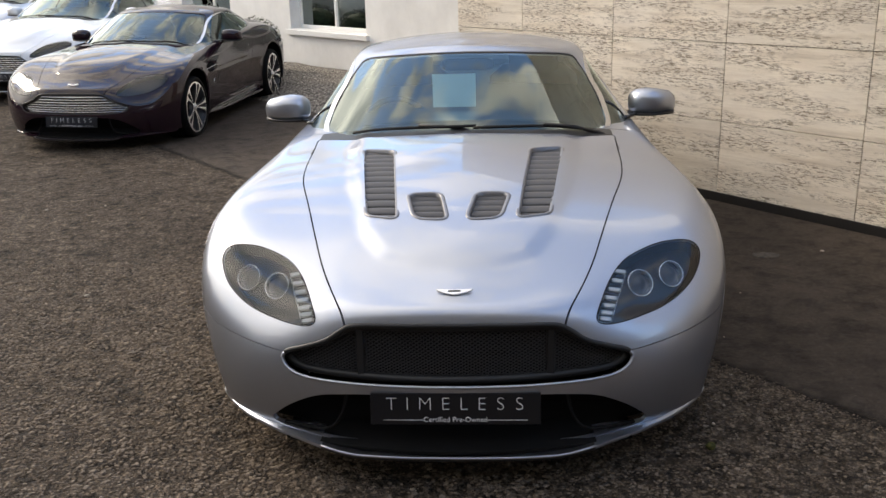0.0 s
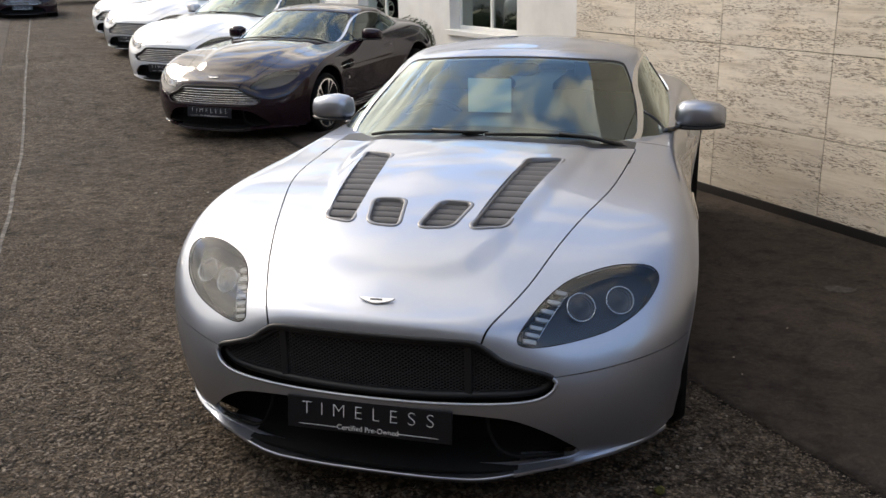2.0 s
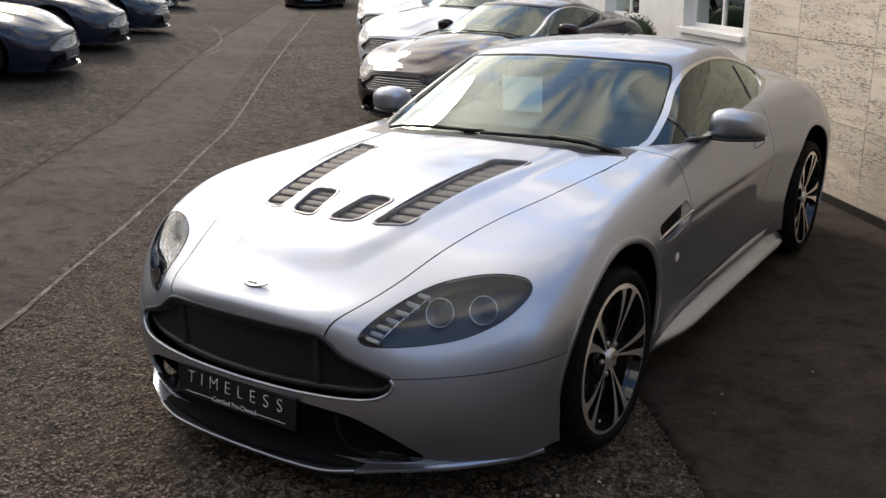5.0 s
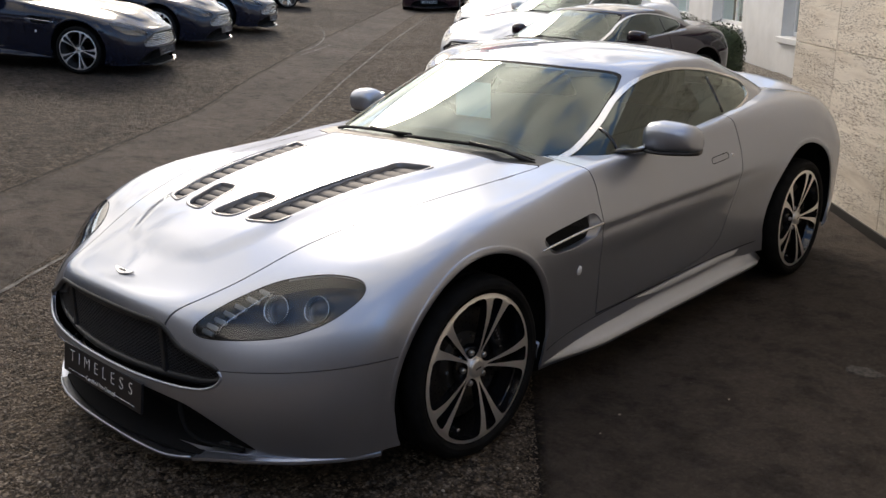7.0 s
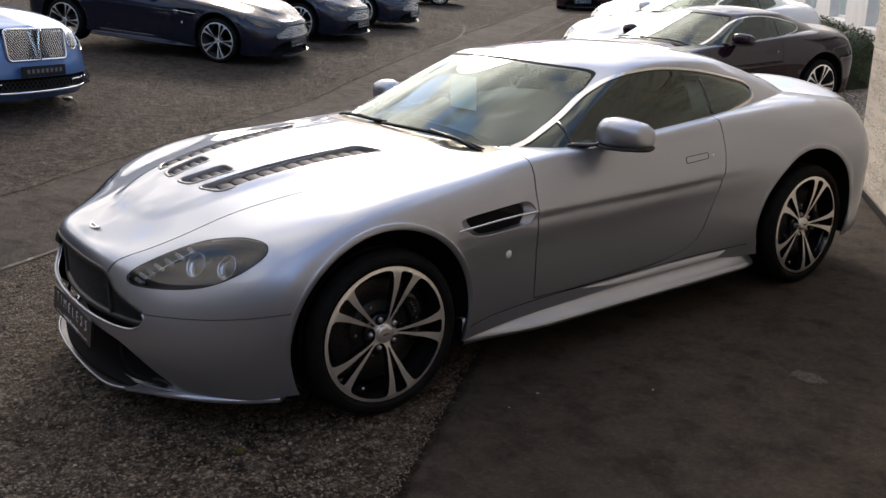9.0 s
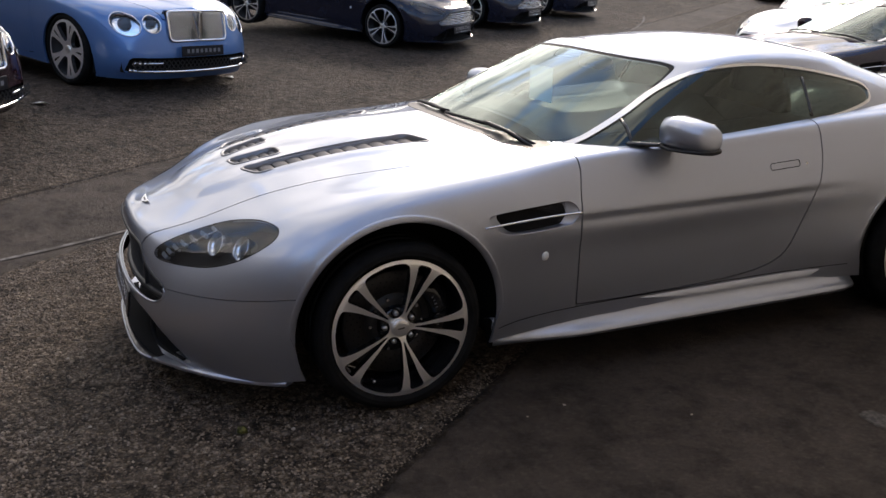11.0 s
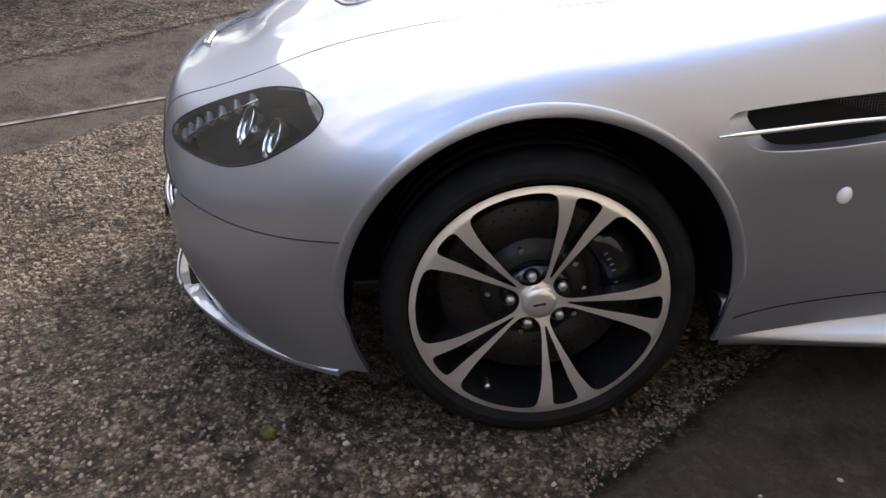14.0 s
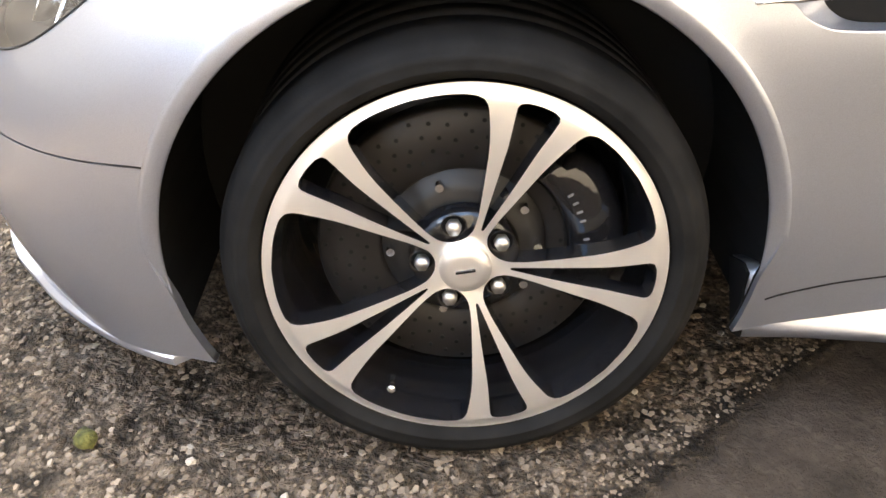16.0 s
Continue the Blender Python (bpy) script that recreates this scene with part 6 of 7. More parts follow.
S_MID = [(0, -0.87, 0.56), (0.46, -0.83, 0.56), (0.77, -0.65, 0.56), (0.935, -0.37, 0.58), (0.975, 0.0, 0.62), (0.96, 0.55, 0.64), (0.955, 1.5, 0.65), (0.96, 2.5, 0.66), (0.98, 3.07, 0.68), (0.93, 3.7, 0.70), (0.62, 4.24, 0.72), (0, 4.36, 0.72)]
S_HIGH = [(0, -0.83, 0.76), (0.44, -0.79, 0.75), (0.73, -0.61, 0.74), (0.90, -0.34, 0.76), (0.955, 0.0, 0.80), (0.95, 0.55, 0.83), (0.945, 1.5, 0.85), (0.95, 2.5, 0.88), (0.955, 3.07, 0.90), (0.89, 3.7, 0.92), (0.60, 4.2, 0.93), (0, 4.32, 0.93)]
S_CREST = [(0, -0.80, 0.86), (0.40, -0.74, 0.85), (0.66, -0.53, 0.86), (0.80, -0.27, 0.90), (0.85, 0.05, 0.93), (0.86, 0.55, 0.95), (0.87, 1.5, 0.97), (0.87, 2.5, 1.0), (0.86, 3.07, 1.02), (0.76, 3.7, 1.03), (0.5, 4.12, 1.02), (0, 4.22, 1.02)]
S_INNER = [(0, -0.77, 0.90), (0.24, -0.68, 0.90), (0.38, -0.42, 0.94), (0.45, -0.15, 0.97), (0.48, 0.12, 0.99), (0.49, 0.60, 1.01), (0.5, 1.5, 1.02), (0.5, 2.5, 1.04), (0.48, 3.07, 1.05), (0.42, 3.65, 1.05), (0.26, 4.05, 1.04), (0, 4.14, 1.04)]
S_KEEL = [(0, -0.75, 0.915), (0, -0.65, 0.93), (0, -0.36, 0.97), (0, -0.1, 1.0), (0, 0.15, 1.015), (0, 0.62, 1.03), (0, 1.5, 1.03), (0, 2.5, 1.05), (0, 3.07, 1.06), (0, 3.6, 1.06), (0, 3.98, 1.05), (0, 4.06, 1.05)]
C_FOOT = [(0, 0.62, 0.98), (0.4, 0.68, 0.97), (0.74, 0.92, 0.95), (0.84, 1.3, 0.95), (0.85, 2.0, 0.97), (0.84, 2.7, 0.98), (0.74, 3.3, 1.0), (0.5, 3.7, 1.02), (0, 3.85, 1.02)]
C_MID = [(0, 0.98, 1.18), (0.38, 1.02, 1.17), (0.66, 1.20, 1.16), (0.745, 1.45, 1.17), (0.75, 2.0, 1.19), (0.745, 2.6, 1.2), (0.66, 3.05, 1.2), (0.44, 3.36, 1.2), (0, 3.46, 1.2)]
C_RAIL = [(0, 1.42, 1.395), (0.30, 1.45, 1.385), (0.52, 1.56, 1.365), (0.60, 1.70, 1.365), (0.615, 2.05, 1.375), (0.61, 2.45, 1.37), (0.54, 2.75, 1.35), (0.36, 2.95, 1.34), (0, 3.02, 1.34)]
C_CROWN = [(0, 1.62, 1.45), (0, 1.66, 1.455), (0, 1.75, 1.465), (0, 1.9, 1.475), (0, 2.1, 1.48), (0, 2.3, 1.475), (0, 2.48, 1.465), (0, 2.58, 1.455), (0, 2.62, 1.45)]
S_GRILLE = rounded([(-0.355, 0.885), (0.355, 0.885), (0.345, 0.60), (-0.345, 0.60)], 0.05)
S_INTAKE = rounded([(-0.72, 0.44), (0.72, 0.44), (0.76, 0.29), (-0.76, 0.29)], 0.04)
S_LAMPS = (((0.70, 0.745), 0.105), ((0.495, 0.755), 0.080))
S_WINDOW = smooth_loop([(1.02, 0.985), (1.35, 1.19), (1.62, 1.33), (2.05, 1.355), (2.6, 1.33), (3.0, 1.18), (3.12, 1.06), (2.7, 1.015), (1.8, 0.99)], 4)
S_SCREEN = np.concatenate((np.array([(-0.1, 0.9), (0.72, 0.9)]), smooth_loop([(0.70, 1.03), (0.60, 1.20), (0.50, 1.355), (0.3, 1.38), (-0.1, 1.39)], 4, False)))


def build_saloon(label, paint, name="saloon_car", group="parked cars"):
    """A large saloon with an upright mesh grille between four round lamps."""
    car = thing(name, label, "car", group)
    body = hull([S_SILL, S_LOW, S_MID, S_HIGH, S_CREST, S_INNER, S_KEEL], 9, 9, 3)
    cab = hull([C_FOOT, C_MID, C_RAIL, C_CROWN], 9, 9, 3)
    front = lambda c: c[:, 1] + 0.15
    body = body.cut(region(S_GRILLE, 0, 2, front))[1]
    body = body.cut(region(S_INTAKE, 0, 2, front))[1]
    lamps = []
    for (lx, lz), r in S_LAMPS:
        cut, body = body.cut(lambda c: np.maximum(np.hypot(c[:, 0] - lx, c[:, 2] - lz) - r, c[:, 1] + 0.1))
        lamps.append(cut)
    for hy in (0.0, 3.07):
        body = body.cut(lambda c: np.maximum(np.hypot(c[:, 1] - hy, c[:, 2] - 0.36) - 0.42, 0.5 - c[:, 0]))[1]
    finish("undershell", body.moved(-0.02).both().mesh("undershell"), SHUT, car)
    bonnet_poly = np.array([(-0.1, -0.9), (0.36, -0.9), (0.44, -0.55), (0.60, -0.1), (0.70, 0.5), (0.70, 0.75), (-0.1, 0.66)])
    bonnet, body = seam(body, region(bonnet_poly, 0, 1, lambda c: 0.80 - c[:, 2]), 0.003)
    finish("bonnet", bonnet.both().mesh("bonnet", 0.015), paint, car)
    door_poly = rounded([(0.62, 0.95), (0.60, 0.30), (1.75, 0.30), (1.78, 0.95)], 0.08)
    door, body = seam(body, region(door_poly, 1, 2, lambda c: 0.6 - c[:, 0]), 0.003)
    two_sided("door", door, paint, car)
    nose, tail = body.cut(lambda c: c[:, 1] - 0.604)
    finish("front_body", nose.both().mesh("front_body", 0.02), paint, car)
    flank, tail = tail.cut(lambda c: c[:, 1] - 1.765)
    skirt, rail = flank.cut(lambda c: c[:, 2] - 0.6)
    two_sided("sill", skirt, paint, car)
    if rail.faces:
        finish("door_rail", rail.both().mesh("door_rail", 0.02), paint, car)
    finish("rear_body", tail.both().mesh("rear_body", 0.02), paint, car)
    side, cab = cab.cut(region(S_WINDOW, 1, 2, lambda c: 0.45 - c[:, 0]))
    screen, cab = cab.cut(region(S_SCREEN, 0, 2, lambda c: c[:, 1] - 1.7))
    finish("roof", cab.both().mesh("roof", 0.02), paint, car)
    finish("windscreen", screen.both().mesh("windscreen"), SCREEN, car)
    two_sided("side_window", side, SIDE_GLASS, car, 0.0)

    def bow(x, back=0.0):
        return -0.885 + 0.18 * x * x + back
    grille = new("grille")
    grille.parent = car
    tagged(grille, "upright chrome mesh grille")
    part("surround", tube([(x, bow(x, 0.005 + 0.18 * (z - 0.6)), z) for x, z in S_GRILLE], 0.013, 8, True), CHROME, grille, "chrome surround", True)
    bm = bmesh.new()
    box(bm, (-0.008, -0.895, 0.60), (0.008, -0.86, 0.885), 0.003)
    part("centre_bar", bm, CHROME, grille)

    def lattice(name, poly, pitch, w, mat, lean):
        lo, hi = poly.min(0), poly.max(0)
        zs = np.arange(lo[1], hi[1], pitch / 2)
        verts, faces = [], []
        for sign in (1, -1):
            starts = np.arange(lo[0] - 0.6, hi[0] + 0.6, pitch)
            xs = starts[:, None] + sign * (zs - lo[1])[None, :] * 0.8
            held = (inside(poly, np.stack((xs, np.broadcast_to(zs, xs.shape)), 2).reshape(-1, 2)) < 0).reshape(xs.shape)
            for r in range(len(starts)):
                last = None
                for k in range(len(zs)):
                    if not held[r, k]:
                        last = None
                        continue
                    x, z = xs[r, k], zs[k]
                    y, i = bow(x, 0.02 + lean * (z - lo[1])), len(verts)
                    verts.extend([(x - w, y, z), (x + w, y, z), (x + w, y + 0.006, z), (x - w, y + 0.006, z)])
                    if last is not None:
                        faces.extend([(last + c, last + (c + 1) % 4, i + (c + 1) % 4, i + c) for c in range(4)])
                    last = i
        me = bpy.data.meshes.new(name)
        me.from_pydata(verts, [], faces)
        me.update()
        tagged(finish(name, me, mat, grille), kind="stuff")
    lattice("mesh_screen", S_GRILLE, 0.026, 0.0035, CHROME, 0.18)
    lattice("lower_mesh", S_INTAKE, 0.05, 0.005, PLASTIC, 0.0)
    for poly, n in ((S_GRILLE, "grille_back"), (S_INTAKE, "intake_back")):
        flat_panel(poly * np.array((1.06, 1.0)), lambda p: (p[0], bow(p[0], 0.11), p[1]), n, SHUT, grille)
    for z, x0, x1, r in ((0.385, -0.70, -0.42, 0.010), (0.385, 0.42, 0.70, 0.010), (0.30, -0.74, 0.74, 0.016)):
        bm = tube([(x, -0.895 + 0.30 * x * x - (0.0 if r < 0.012 else -0.01), z + (0.05 * max(abs(x) - 0.5, 0) if r > 0.012 else 0)) for x in np.linspace(x0, x1, 13)], r, 8)
        part("chrome_strip", bm, CHROME, car, "chrome bumper strip", True)
    for s, ((lx, lz), r) in zip(lamps, S_LAMPS):
        for sg in (1, -1):
            lamp = new("headlamp")
            lamp.parent = car
            tagged(lamp, "round headlamp with a bright ring")
            k = s if sg > 0 else s.mirror()
            finish("lens", k.moved(0.003).mesh("lens"), LENS, lamp)
            finish("bowl", k.moved(-0.05).mesh("bowl"), REFLECTOR, lamp)
            c = s.co.mean(0)
            nrm = Vector((s.no.mean(0)[0] * sg, s.no.mean(0)[1], s.no.mean(0)[2])).normalized()
            m = Matrix.Translation((c[0] * sg, c[1], c[2])) @ nrm.to_track_quat("X", "Z").to_matrix().to_4x4()
            part("projector", spin([(-0.02, r * 0.62), (-0.004, r * 0.60), (-0.008, r * 0.42), (-0.02, 0.0001)], 24, m), GLOSS_BLACK, lamp, "", True)
            ring = [p for p in cast_on(s, [(lx + r * math.cos(a), lz + r * math.sin(a)) for a in np.linspace(0, 2 * math.pi, 28, endpoint=False)], 1)]
            part("lamp_ring", tube([(p[0] * sg, p[1] - 0.004, p[2]) for p in ring], 0.006, 6, True), CHROME, lamp, "", True)
    add_plate(car, False, -0.925, 0.50, 4)
    face = alloy_face(100, 16, *FIVE_SPOKE).mesh("rim_face", 0.04, 1)
    face.materials.append(ALLOY)
    face.materials.append(ALLOY_DARK)
    mats = dict(tyre=TYRE, face=ALLOY, spoke_side=ALLOY_DARK, barrel=ALLOY_DARK, cap=BRUSHED, bolt=BRUSHED)
    for hy in (0.0, 3.07):
        for sg in (1, -1):
            w = add_wheel(car, sg * 0.945, hy, 0.355, sg, face, 0.27, False, mats)
            w.scale = (1.0, 1.128, 1.128)
            bm = bmesh.new()
            rows = []
            for a in np.linspace(radians(-15), radians(195), 20):
                rows.append([bm.verts.new((sg * xx, hy + 0.43 * k * math.cos(a), 0.36 + 0.43 * k * math.sin(a))) for xx, k in ((0.93, 0.99), (0.6, 1.0), (0.58, 0.4))])
            for a, b in zip(rows, rows[1:]):
                for i in range(2):
                    bm.faces.new((a[i], a[i + 1], b[i + 1], b[i]))
            part("arch_liner", bm, SHUT, car)
    bm = bmesh.new()
    box(bm, (-0.6, -0.6, 0.24), (0.6, 4.0, 0.30), 0.02)
    part("underbody", bm, PLASTIC, car)
    add_cabin_block(car)
    return car


def add_cabin_block(car):
    bm = bmesh.new()
    box(bm, (-0.80, 0.9, 0.45), (0.80, 3.3, 0.80), 0.05)
    part("cabin_floor", bm, CARPET, car)
    for s in (-1, 1):
        for y in (1.9, 2.8):
            bm = sculpt([(-0.26, 0, 0, 0.06, 0.32, 3), (0, 0.01, 0.02, 0.08, 0.36, 3), (0.26, 0, 0, 0.06, 0.32, 3)], pose(s * 0.40, y, 0.96, -14, 0, 0), 14)
            part("seat_back", bm, LEATHER, car, "", True)


def recolour(car, old, fresh, label):
    """A copy keeps its meshes and takes another paint."""
    for o in car.children_recursive:
        for slot in o.material_slots:
            if slot.material == old:
                slot.link = "OBJECT"
                slot.material = fresh
    return tagged(car, label)

# ---- the cars ----
hero = build_coupe("silver sports coupe with vented bonnet parked on asphalt", SILVER, True, True, "mesh")
dark = build_coupe("dark plum sports coupe with barred grille parked on asphalt", BLACK_PAINT, False, False, "bars")
ROW = Vector((-3.844, 5.965, 0))


def parked(x, y, turn):
    """A pose on the ground, leaning with it."""
    m = pose(x, y, 0, 0, 0, turn)
    n = Vector((ground_z(x - 0.6, y) - ground_z(x + 0.6, y), ground_z(x, y - 0.6) - ground_z(x, y + 0.6), 1.2)).normalized()
    tilt = Vector((0, 0, 1)).rotation_difference(n).to_matrix().to_4x4()
    return Matrix.Translation((x, y, ground_z(x, y))) @ tilt @ pose(0, 0, 0, 0, 0, turn)


def facing(ux, uy):
    """The turn that points a car's nose along (ux, uy)."""
    return math.degrees(math.atan2(ux, -uy))


dark.matrix_world = parked(ROW.x, ROW.y, -4.7)
for x, y, fresh, label in ((-5.95, 8.55, WHITE_PAINT, "white sports coupe parked in the row on asphalt"), (-8.6, 11.75, PALE_SILVER, "pale silver sports coupe parked in the row on asphalt"),
                           (-10.9, 14.6, WHITE_PAINT, "white sports coupe far along the row of cars")):
    recolour(copy_thing(dark, parked(x, y, -5)), BLACK_PAINT, fresh, label)
# opposite row
for x, y in ((-9.82, 4.31), (-11.75, 6.62), (-13.45, 8.9)):
    recolour(copy_thing(dark, parked(x, y, 127)), BLACK_PAINT, NAVY_PAINT, "midnight blue sports coupe parked across the lot")
# far end
for (x, y, ux, uy), fresh, label in (((-18.3, 19.9, 0.62, -0.78), BLACK_PAINT, "black sports coupe standing at the far end of the lot"), ((-25.5, 24.0, 0.9, -0.4), RED_PAINT, "red sports car at the far end of the lot"),
                                     ((-21.5, 28.5, 0.9, 0.2), RED_PAINT, "red sports car beyond the far end of the lot"), ((-19.0, 14.3, 0.36, 0.93), GREY_PAINT, "grey sports coupe at the end of the opposite row")):
    recolour(copy_thing(dark, parked(x, y, facing(ux, uy))), BLACK_PAINT, fresh, label)
saloon = build_saloon("pale blue luxury saloon with a mesh grille", BLUE_PAINT)
for ch in saloon.children:
    if not ch.name.startswith("wheel"):
        ch.matrix_local = pose(0, 0, -0.07, 1.2, 0, 0) @ ch.matrix_local
saloon.matrix_world = parked(-6.75, -0.02, 119.6)
recolour(copy_thing(saloon, parked(-4.53, -2.25, 143)), BLUE_PAINT, BLACK_PAINT, "dark luxury saloon with bright lamps beside the blue one")

# ---- planting ----
LEAF = material("box_leaf", (0.035, 0.06, 0.022), 0.6)
link(LEAF, ramp(LEAF, noise_of(LEAF, coords(LEAF), 18, 4), (0.3, (0.012, 0.022, 0.009)), (0.7, (0.05, 0.075, 0.03))), bsdf(LEAF).inputs["Base Color"])
WOOD = material("bush_stem", (0.06, 0.045, 0.03), 0.9)


def box_bush(a, b, r, h, seed):
    """A clipped dome of small leaves over a dark core."""
    rnd = random.Random(seed)
    p = WALL_M @ Vector((a, b, 0.10))
    bush = thing("clipped_bush", "dark green clipped bush in the gravel bed", "bush", "bushes along the wall", m=Matrix.Translation(p))
    bm = bmesh.new()
    bmesh.ops.create_cone(bm, cap_ends=True, segments=8, radius1=0.05, radius2=0.035, depth=0.2, matrix=pose(0, 0, 0.06))
    part("stem", bm, WOOD, bush)
    verts, faces = [], []

    def shell(u, v, k=1.0):
        t = u * 2 * math.pi
        s = v
        rr = r * (1.0 if s < 0.55 else math.sqrt(max(0, 1 - ((s - 0.55) / 0.45) ** 2)))
        rr *= k * (1 + 0.06 * noise.noise(Vector((math.cos(t) * 2 + seed, math.sin(t) * 2, s * 3))))
        return Vector((rr * math.cos(t), rr * math.sin(t), 0.04 + s * h * k))
    bm = bmesh.new()
    rings = [[bm.verts.new(shell(i / 24, j / 12, 0.93)) for i in range(24)] for j in range(13)]
    for a0, a1 in zip(rings, rings[1:]):
        for i in range(24):
            bm.faces.new((a0[i], a0[(i + 1) % 24], a1[(i + 1) % 24], a1[i]))
    part("core", bm, LEAF, bush, "", True)
    for _ in range(2600):
        c = shell(rnd.random(), rnd.random() ** 0.8, rnd.uniform(0.92, 1.03))
        d = Vector((rnd.uniform(-1, 1), rnd.uniform(-1, 1), rnd.uniform(-0.3, 1))).normalized()
        e = d.cross(Vector((rnd.uniform(-1, 1), rnd.uniform(-1, 1), rnd.uniform(-1, 1)))).normalized()
        s = rnd.uniform(0.010, 0.020)
        i = len(verts)
        verts.extend([c - d * s, c + e * s * 0.5, c + d * s, c - e * s * 0.5])
        faces.append((i, i + 1, i + 2, i + 3))
    me = bpy.data.meshes.new("leaves")
    me.from_pydata([tuple(v) for v in verts], [], faces)
    me.update()
    tagged(finish("leaves", me, LEAF, bush), kind="stuff")


for k, (a, b, r, h) in enumerate(((8.7, -0.80, 0.36, 0.80), (10.3, -0.85, 0.38, 0.74), (11.8, -0.85, 0.40, 0.80), (14.2, -0.8, 0.40, 0.8))):
    box_bush(a, b, r, h, k + 3)

# ---- white edge line of the drain strip ----
LINE = material("worn_white_edge", (0.42, 0.39, 0.35), 0.9)
link(LINE, ramp(LINE, noise_of(LINE, coords(LINE), 9, 6, 0.7), (0.44, (0.06, 0.052, 0.045)), (0.58, (0.16, 0.145, 0.13)), (0.74, (0.40, 0.37, 0.335))), bsdf(LINE).inputs["Base Color"])
bm = bmesh.new()
prev = None
for k in range(120):
    a = -6 + 0.3 * k
    b0 = 0.02 * noise.noise(Vector((a * 0.8, 0, 0))) + float(np.interp(a, (-6, -1.2, -0.4, 0.3, 2.9, 6.8, 30), (1.2, 0.24, 0.08, -0.02, -0.19, -0.28, -0.55)))
    w = 0.014 + 0.008 * noise.noise(Vector((a * 2.3, 5, 0)))
    row = []
    for b in (b0 - w, b0 + w):
        p = DRAIN_M @ Vector((a, b, 0))
        row.append(bm.verts.new((p.x, p.y, ground_z(p.x, p.y) + 0.005)))
    if prev:
        bm.faces.new((prev[0], row[0], row[1], prev[1]))
    prev = row
bmesh.ops.recalc_face_normals(bm, faces=bm.faces)
tagged(part("edge_line", bm, LINE), "worn pale edge line along the drain strip", "road marking", kind="structure")

# ---- debris ----
STONE_PALE = material("pale_pebble", (0.36, 0.31, 0.25), 0.85)
MOSS = material("moss", (0.07, 0.075, 0.015), 0.95)
bump(MOSS, noise_of(MOSS, coords(MOSS), 150, 4), 1.0, 0.004)
link(MOSS, ramp(MOSS, noise_of(MOSS, coords(MOSS), 60, 4), (0.3, (0.03, 0.032, 0.008)), (0.7, (0.14, 0.13, 0.03))), bsdf(MOSS).inputs["Base Color"])


def lump(name, x, y, r, mat, label, category, seed, flat=0.55):
    """A small uneven stone or clump resting on the ground."""
    bm = bmesh.new()
    bmesh.ops.create_icosphere(bm, subdivisions=2, radius=r)
    for v in bm.verts:
        k = 1 + 0.45 * noise.noise(v.co * (1.6 / r) + Vector((seed * 3.1, 0, 0)))
        v.co = Vector((v.co.x * k, v.co.y * k * 0.8, v.co.z * flat * k))
    low = min(v.co.z for v in bm.verts)
    for v in bm.verts:
        v.co.z -= low
    ob = part(name, bm, mat, None, "", name == "moss_clump")
    ob.matrix_world = pose(x, y, ground_z(x, y) - 0.001, 0, 0, seed * 47)
    tagged(ob, label, category, "loose bits on the asphalt")


lump("moss_clump", 0.857, -0.572, 0.021, MOSS, "small clump of olive moss on the asphalt", "moss", 1)
for k, (x, y, r) in enumerate(((0.905, -0.404, 0.0085), (0.978, -0.258, 0.007), (0.781, 0.265, 0.006), (1.108, 0.562, 0.006), (1.136, 0.393, 0.0045), (1.069, 0.007, 0.006), (-2.0, 0.967, 0.014), (-3.08, 2.77, 0.012),
                               (1.97, 1.60, 0.012), (-2.69, 2.87, 0.010), (0.62, -1.05, 0.008), (1.35, 0.95, 0.005))):
    lump("pebble", x, y, r, STONE_PALE, "pale pebble lying loose on the dark asphalt", "pebble", k + 2)
LITTER = material("white_litter", (0.7, 0.7, 0.68), 0.8)
for k, (x, y) in enumerate(((-6.93, 0.89), (-5.32, -1.12))):
    bm = bmesh.new()
    vs = [bm.verts.new((a * 0.09, b * 0.05, 0.004 + 0.012 * ((i * 7) % 3))) for i, (a, b) in enumerate(((-1, -0.6), (-0.2, -1), (1, -0.3), (0.8, 0.8), (-0.5, 1)))]
    bm.faces.new(vs)
    bmesh.ops.solidify(bm, geom=bm.faces[:], thickness=0.002)
    ob = part("paper_scrap", bm, LITTER)
    ob.matrix_world = pose(x, y, ground_z(x, y) + 0.004, 0, 0, 40 * k)
    tagged(ob, "white scrap of paper on the asphalt", "litter", "loose bits on the asphalt")
# a flaked patch of old surface near the wall
FLAKE = material("flaked_patch", (0.10, 0.088, 0.075), 0.9)
link(FLAKE, ramp(FLAKE, noise_of(FLAKE, coords(FLAKE), 60, 5, 0.7), (0.40, (0.034, 0.029, 0.025)), (0.62, (0.095, 0.083, 0.070))), bsdf(FLAKE).inputs["Base Color"])
bump(FLAKE, noise_of(FLAKE, coords(FLAKE), 90, 4), 0.8, 0.004)
bm = bmesh.new()
ring = [((0.075 + 0.03 * noise.noise(Vector((math.cos(t) * 2, math.sin(t) * 2, 3)))) * Vector((math.cos(t), math.sin(t) * 0.62, 0))) for t in np.linspace(0, 2 * math.pi, 22, endpoint=False)]
rim = [bm.verts.new((1.645 + p.x, 1.548 + p.y, 0.001)) for p in ring]
top = [bm.verts.new((1.645 + p.x * 0.9, 1.548 + p.y * 0.9, 0.006)) for p in ring]
for k in range(22):
    bm.faces.new((rim[k], rim[(k + 1) % 22], top[(k + 1) % 22], top[k]))
bm.faces.new(top)
bmesh.ops.recalc_face_normals(bm, faces=bm.faces)
tagged(part("worn_patch", bm, FLAKE), "flaked pale patch on the dark asphalt", "patch", kind="structure")
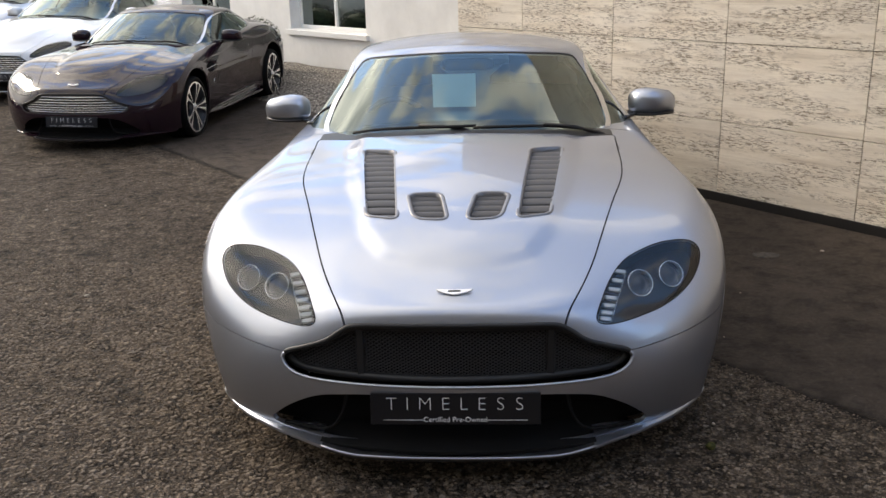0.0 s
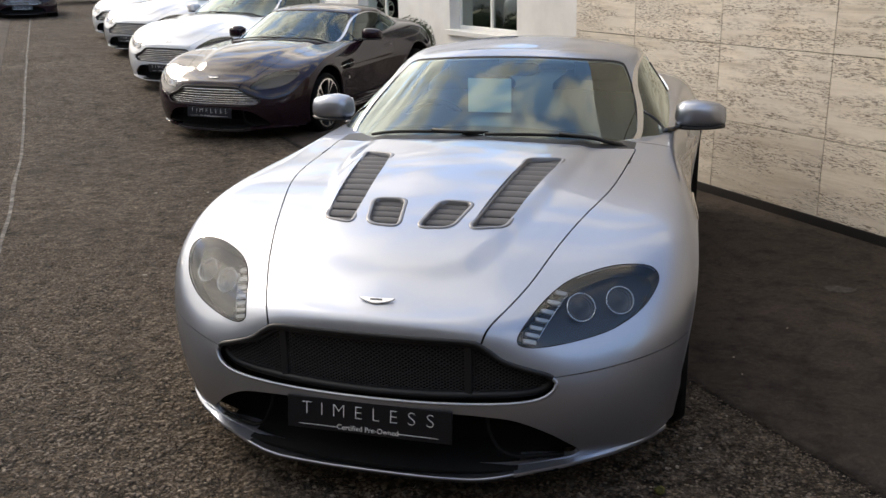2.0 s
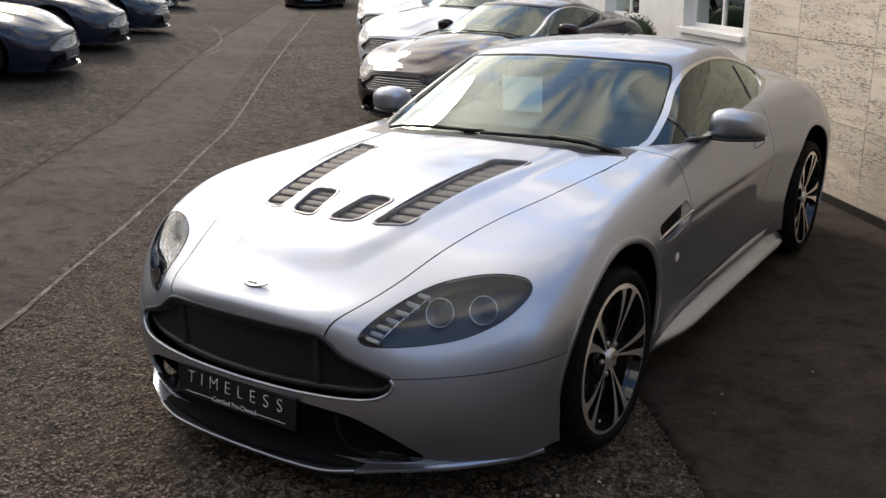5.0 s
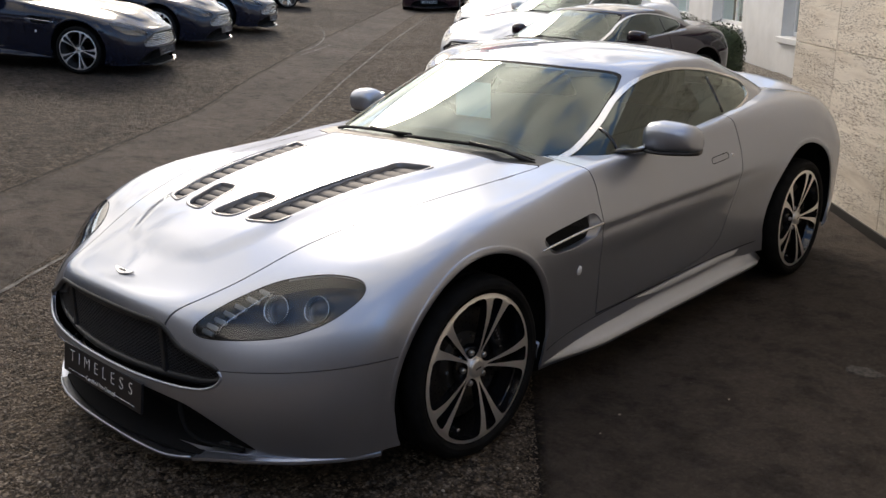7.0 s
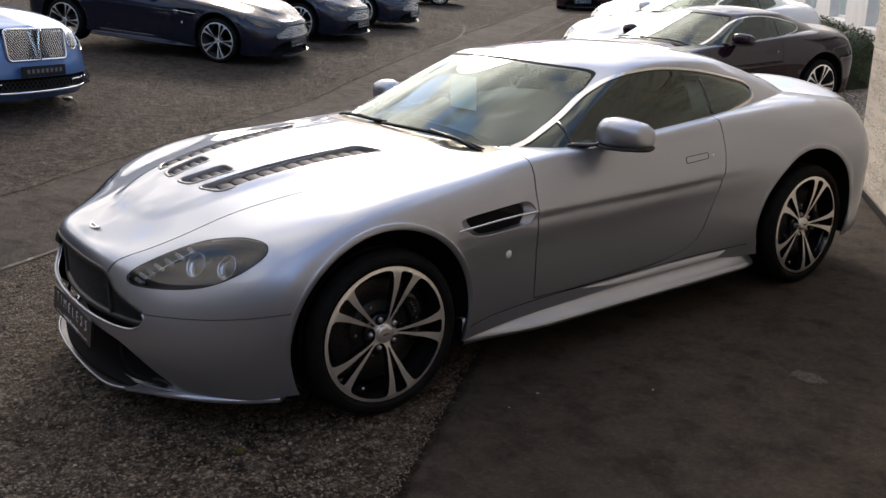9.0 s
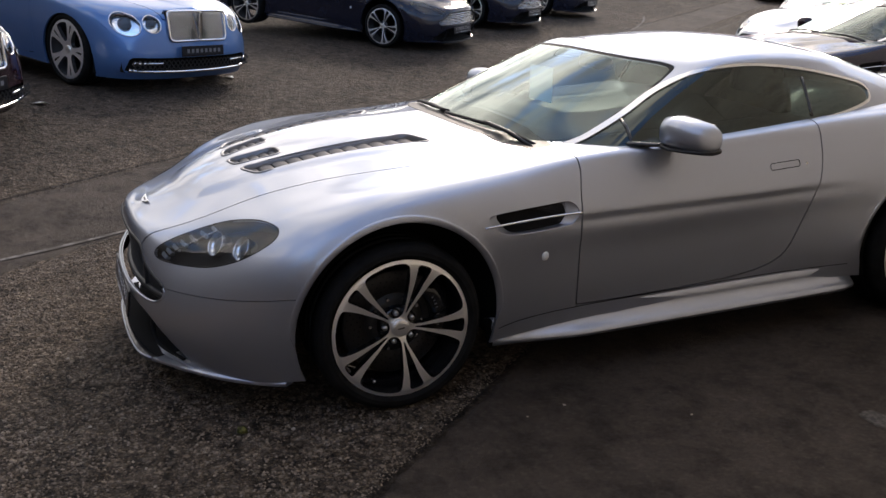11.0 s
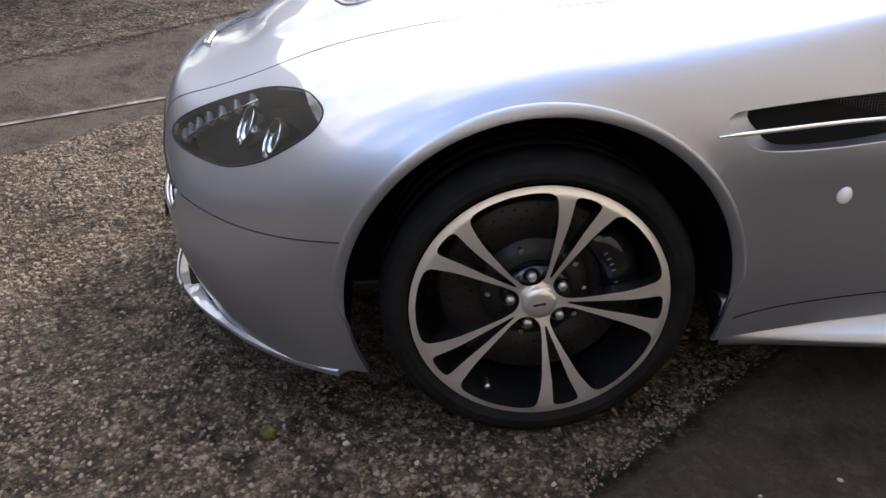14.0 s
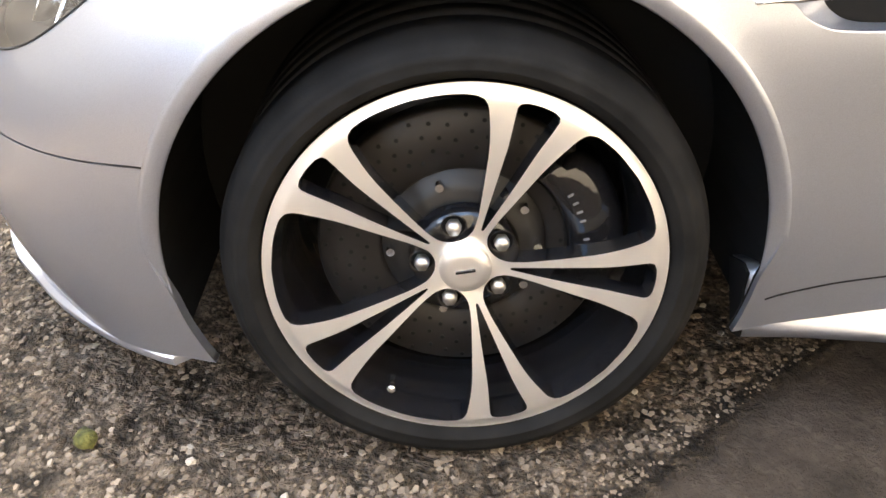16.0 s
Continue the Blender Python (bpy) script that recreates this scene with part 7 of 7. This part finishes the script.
# worn chalk marks across the lot
for pts in (((-13.5, 11.25), (-12.9, 10.86), (-11.74, 9.88), (-10.88, 8.97), (-10.31, 8.17), (-10.08, 7.71)), ((-10.91, 9.36), (-10.4, 8.57), (-9.99, 7.91))):
    line = smooth_loop([(x, y, 0) for x, y in pts], 5, False)
    bm = bmesh.new()
    prev = None
    for i, p in enumerate(line):
        w = 0.012 + 0.010 * noise.noise(Vector((i * 0.7, 3, 0)))
        q = line[min(i + 1, len(line) - 1)] - line[max(i - 1, 0)]
        n = Vector((-q[1], q[0], 0)).normalized()
        row = [bm.verts.new((p[0] + n.x * s * w, p[1] + n.y * s * w, ground_z(p[0] + n.x * s * w, p[1] + n.y * s * w) + 0.005)) for s in (-1, 1)]
        if prev:
            bm.faces.new((prev[0], row[0], row[1], prev[1]))
        prev = row
    bmesh.ops.recalc_face_normals(bm, faces=bm.faces)
    tagged(part("chalk_line", bm, LINE), "worn pale chalk curve on the asphalt", "road marking", kind="structure")
# stone chippings standing proud of the coarse asphalt, thickest where the two surfaces meet
gen = np.random.default_rng(5)
xy = gen.uniform((-3.4, -2.7), (2.0, 1.5), (90000, 2))
b = (xy - np.array(DRAIN_O[:2])) @ np.array(DRAIN_N[:2])
clumps = np.sin(xy[:, 0] * 9.1 + 2 * np.sin(xy[:, 1] * 4.3)) + np.sin(xy[:, 1] * 8.3 + 2 * np.sin(xy[:, 0] * 5.1))
xy = xy[(b > -2.72) & (b < -0.02) & (gen.random(len(b)) < 0.62 + 0.22 * clumps)]
a2, b2 = gen.uniform(-2.4, 1.4, 2600), -2.74 + np.abs(gen.normal(0, 0.05, 2600))
seam_xy = np.array(DRAIN_O[:2]) + a2[:, None] * np.array(DRAIN_W[:2]) + b2[:, None] * np.array(DRAIN_N[:2])
xy = np.concatenate((xy, seam_xy))
n = len(xy)
size = gen.uniform(0.0030, 0.0098, n)
size[-2600:] *= 0.6
size = np.where((xy[:, 0] < 0.3) | (xy[:, 1] < -1.2), size * 1.2, size)
turn0 = gen.uniform(0, 6.283, n)
ang = turn0[:, None] + np.arange(5)[None, :] * 1.2566 + gen.uniform(-0.35, 0.35, (n, 5))
rad = size[:, None] * gen.uniform(0.7, 1.25, (n, 5))
stretch = gen.uniform(0.6, 1.0, n)[:, None]
foot = np.stack((xy[:, :1] + rad * np.cos(ang), xy[:, 1:] + rad * np.sin(ang) * stretch, np.full((n, 5), -0.001)), 2)
rugged = np.where((xy[:, 0] < 0.3) | (xy[:, 1] < -1.2), 1.6, 1.0)
high = (np.minimum(size, 0.0105) * gen.uniform(0.16, 0.36, n) * rugged)[:, None] * gen.uniform(0.75, 1.25, (n, 5))
top = np.stack((xy[:, :1] + rad * 0.68 * np.cos(ang), xy[:, 1:] + rad * 0.68 * np.sin(ang) * stretch, high), 2)
verts = np.concatenate((foot, top), 1).reshape(-1, 3).tolist()
faces = []
for k in range(n):
    i = k * 10
    faces += [(i, i + 1, i + 6, i + 5), (i + 1, i + 2, i + 7, i + 6), (i + 2, i + 3, i + 8, i + 7), (i + 3, i + 4, i + 9, i + 8), (i + 4, i, i + 5, i + 9), (i + 5, i + 6, i + 7, i + 8, i + 9)]
me = bpy.data.meshes.new("chippings")
me.from_pydata(verts, [], faces)
me.update()
CHIPS = material("stone_chips", (0.15, 0.13, 0.11), 0.85)
geo = node(CHIPS, "ShaderNodeNewGeometry")
link(CHIPS, ramp(CHIPS, geo.outputs["Random Per Island"], (0.0, (0.085, 0.063, 0.045)), (0.5, (0.159, 0.123, 0.090)), (0.94, (0.195, 0.152, 0.113)), (0.99, (0.220, 0.176, 0.132)), (1.0, (0.30, 0.25, 0.195))), bsdf(CHIPS).inputs["Base Color"])
tagged(finish("chippings", me, CHIPS), "loose stone chippings on the asphalt", "gravel", kind="stuff")
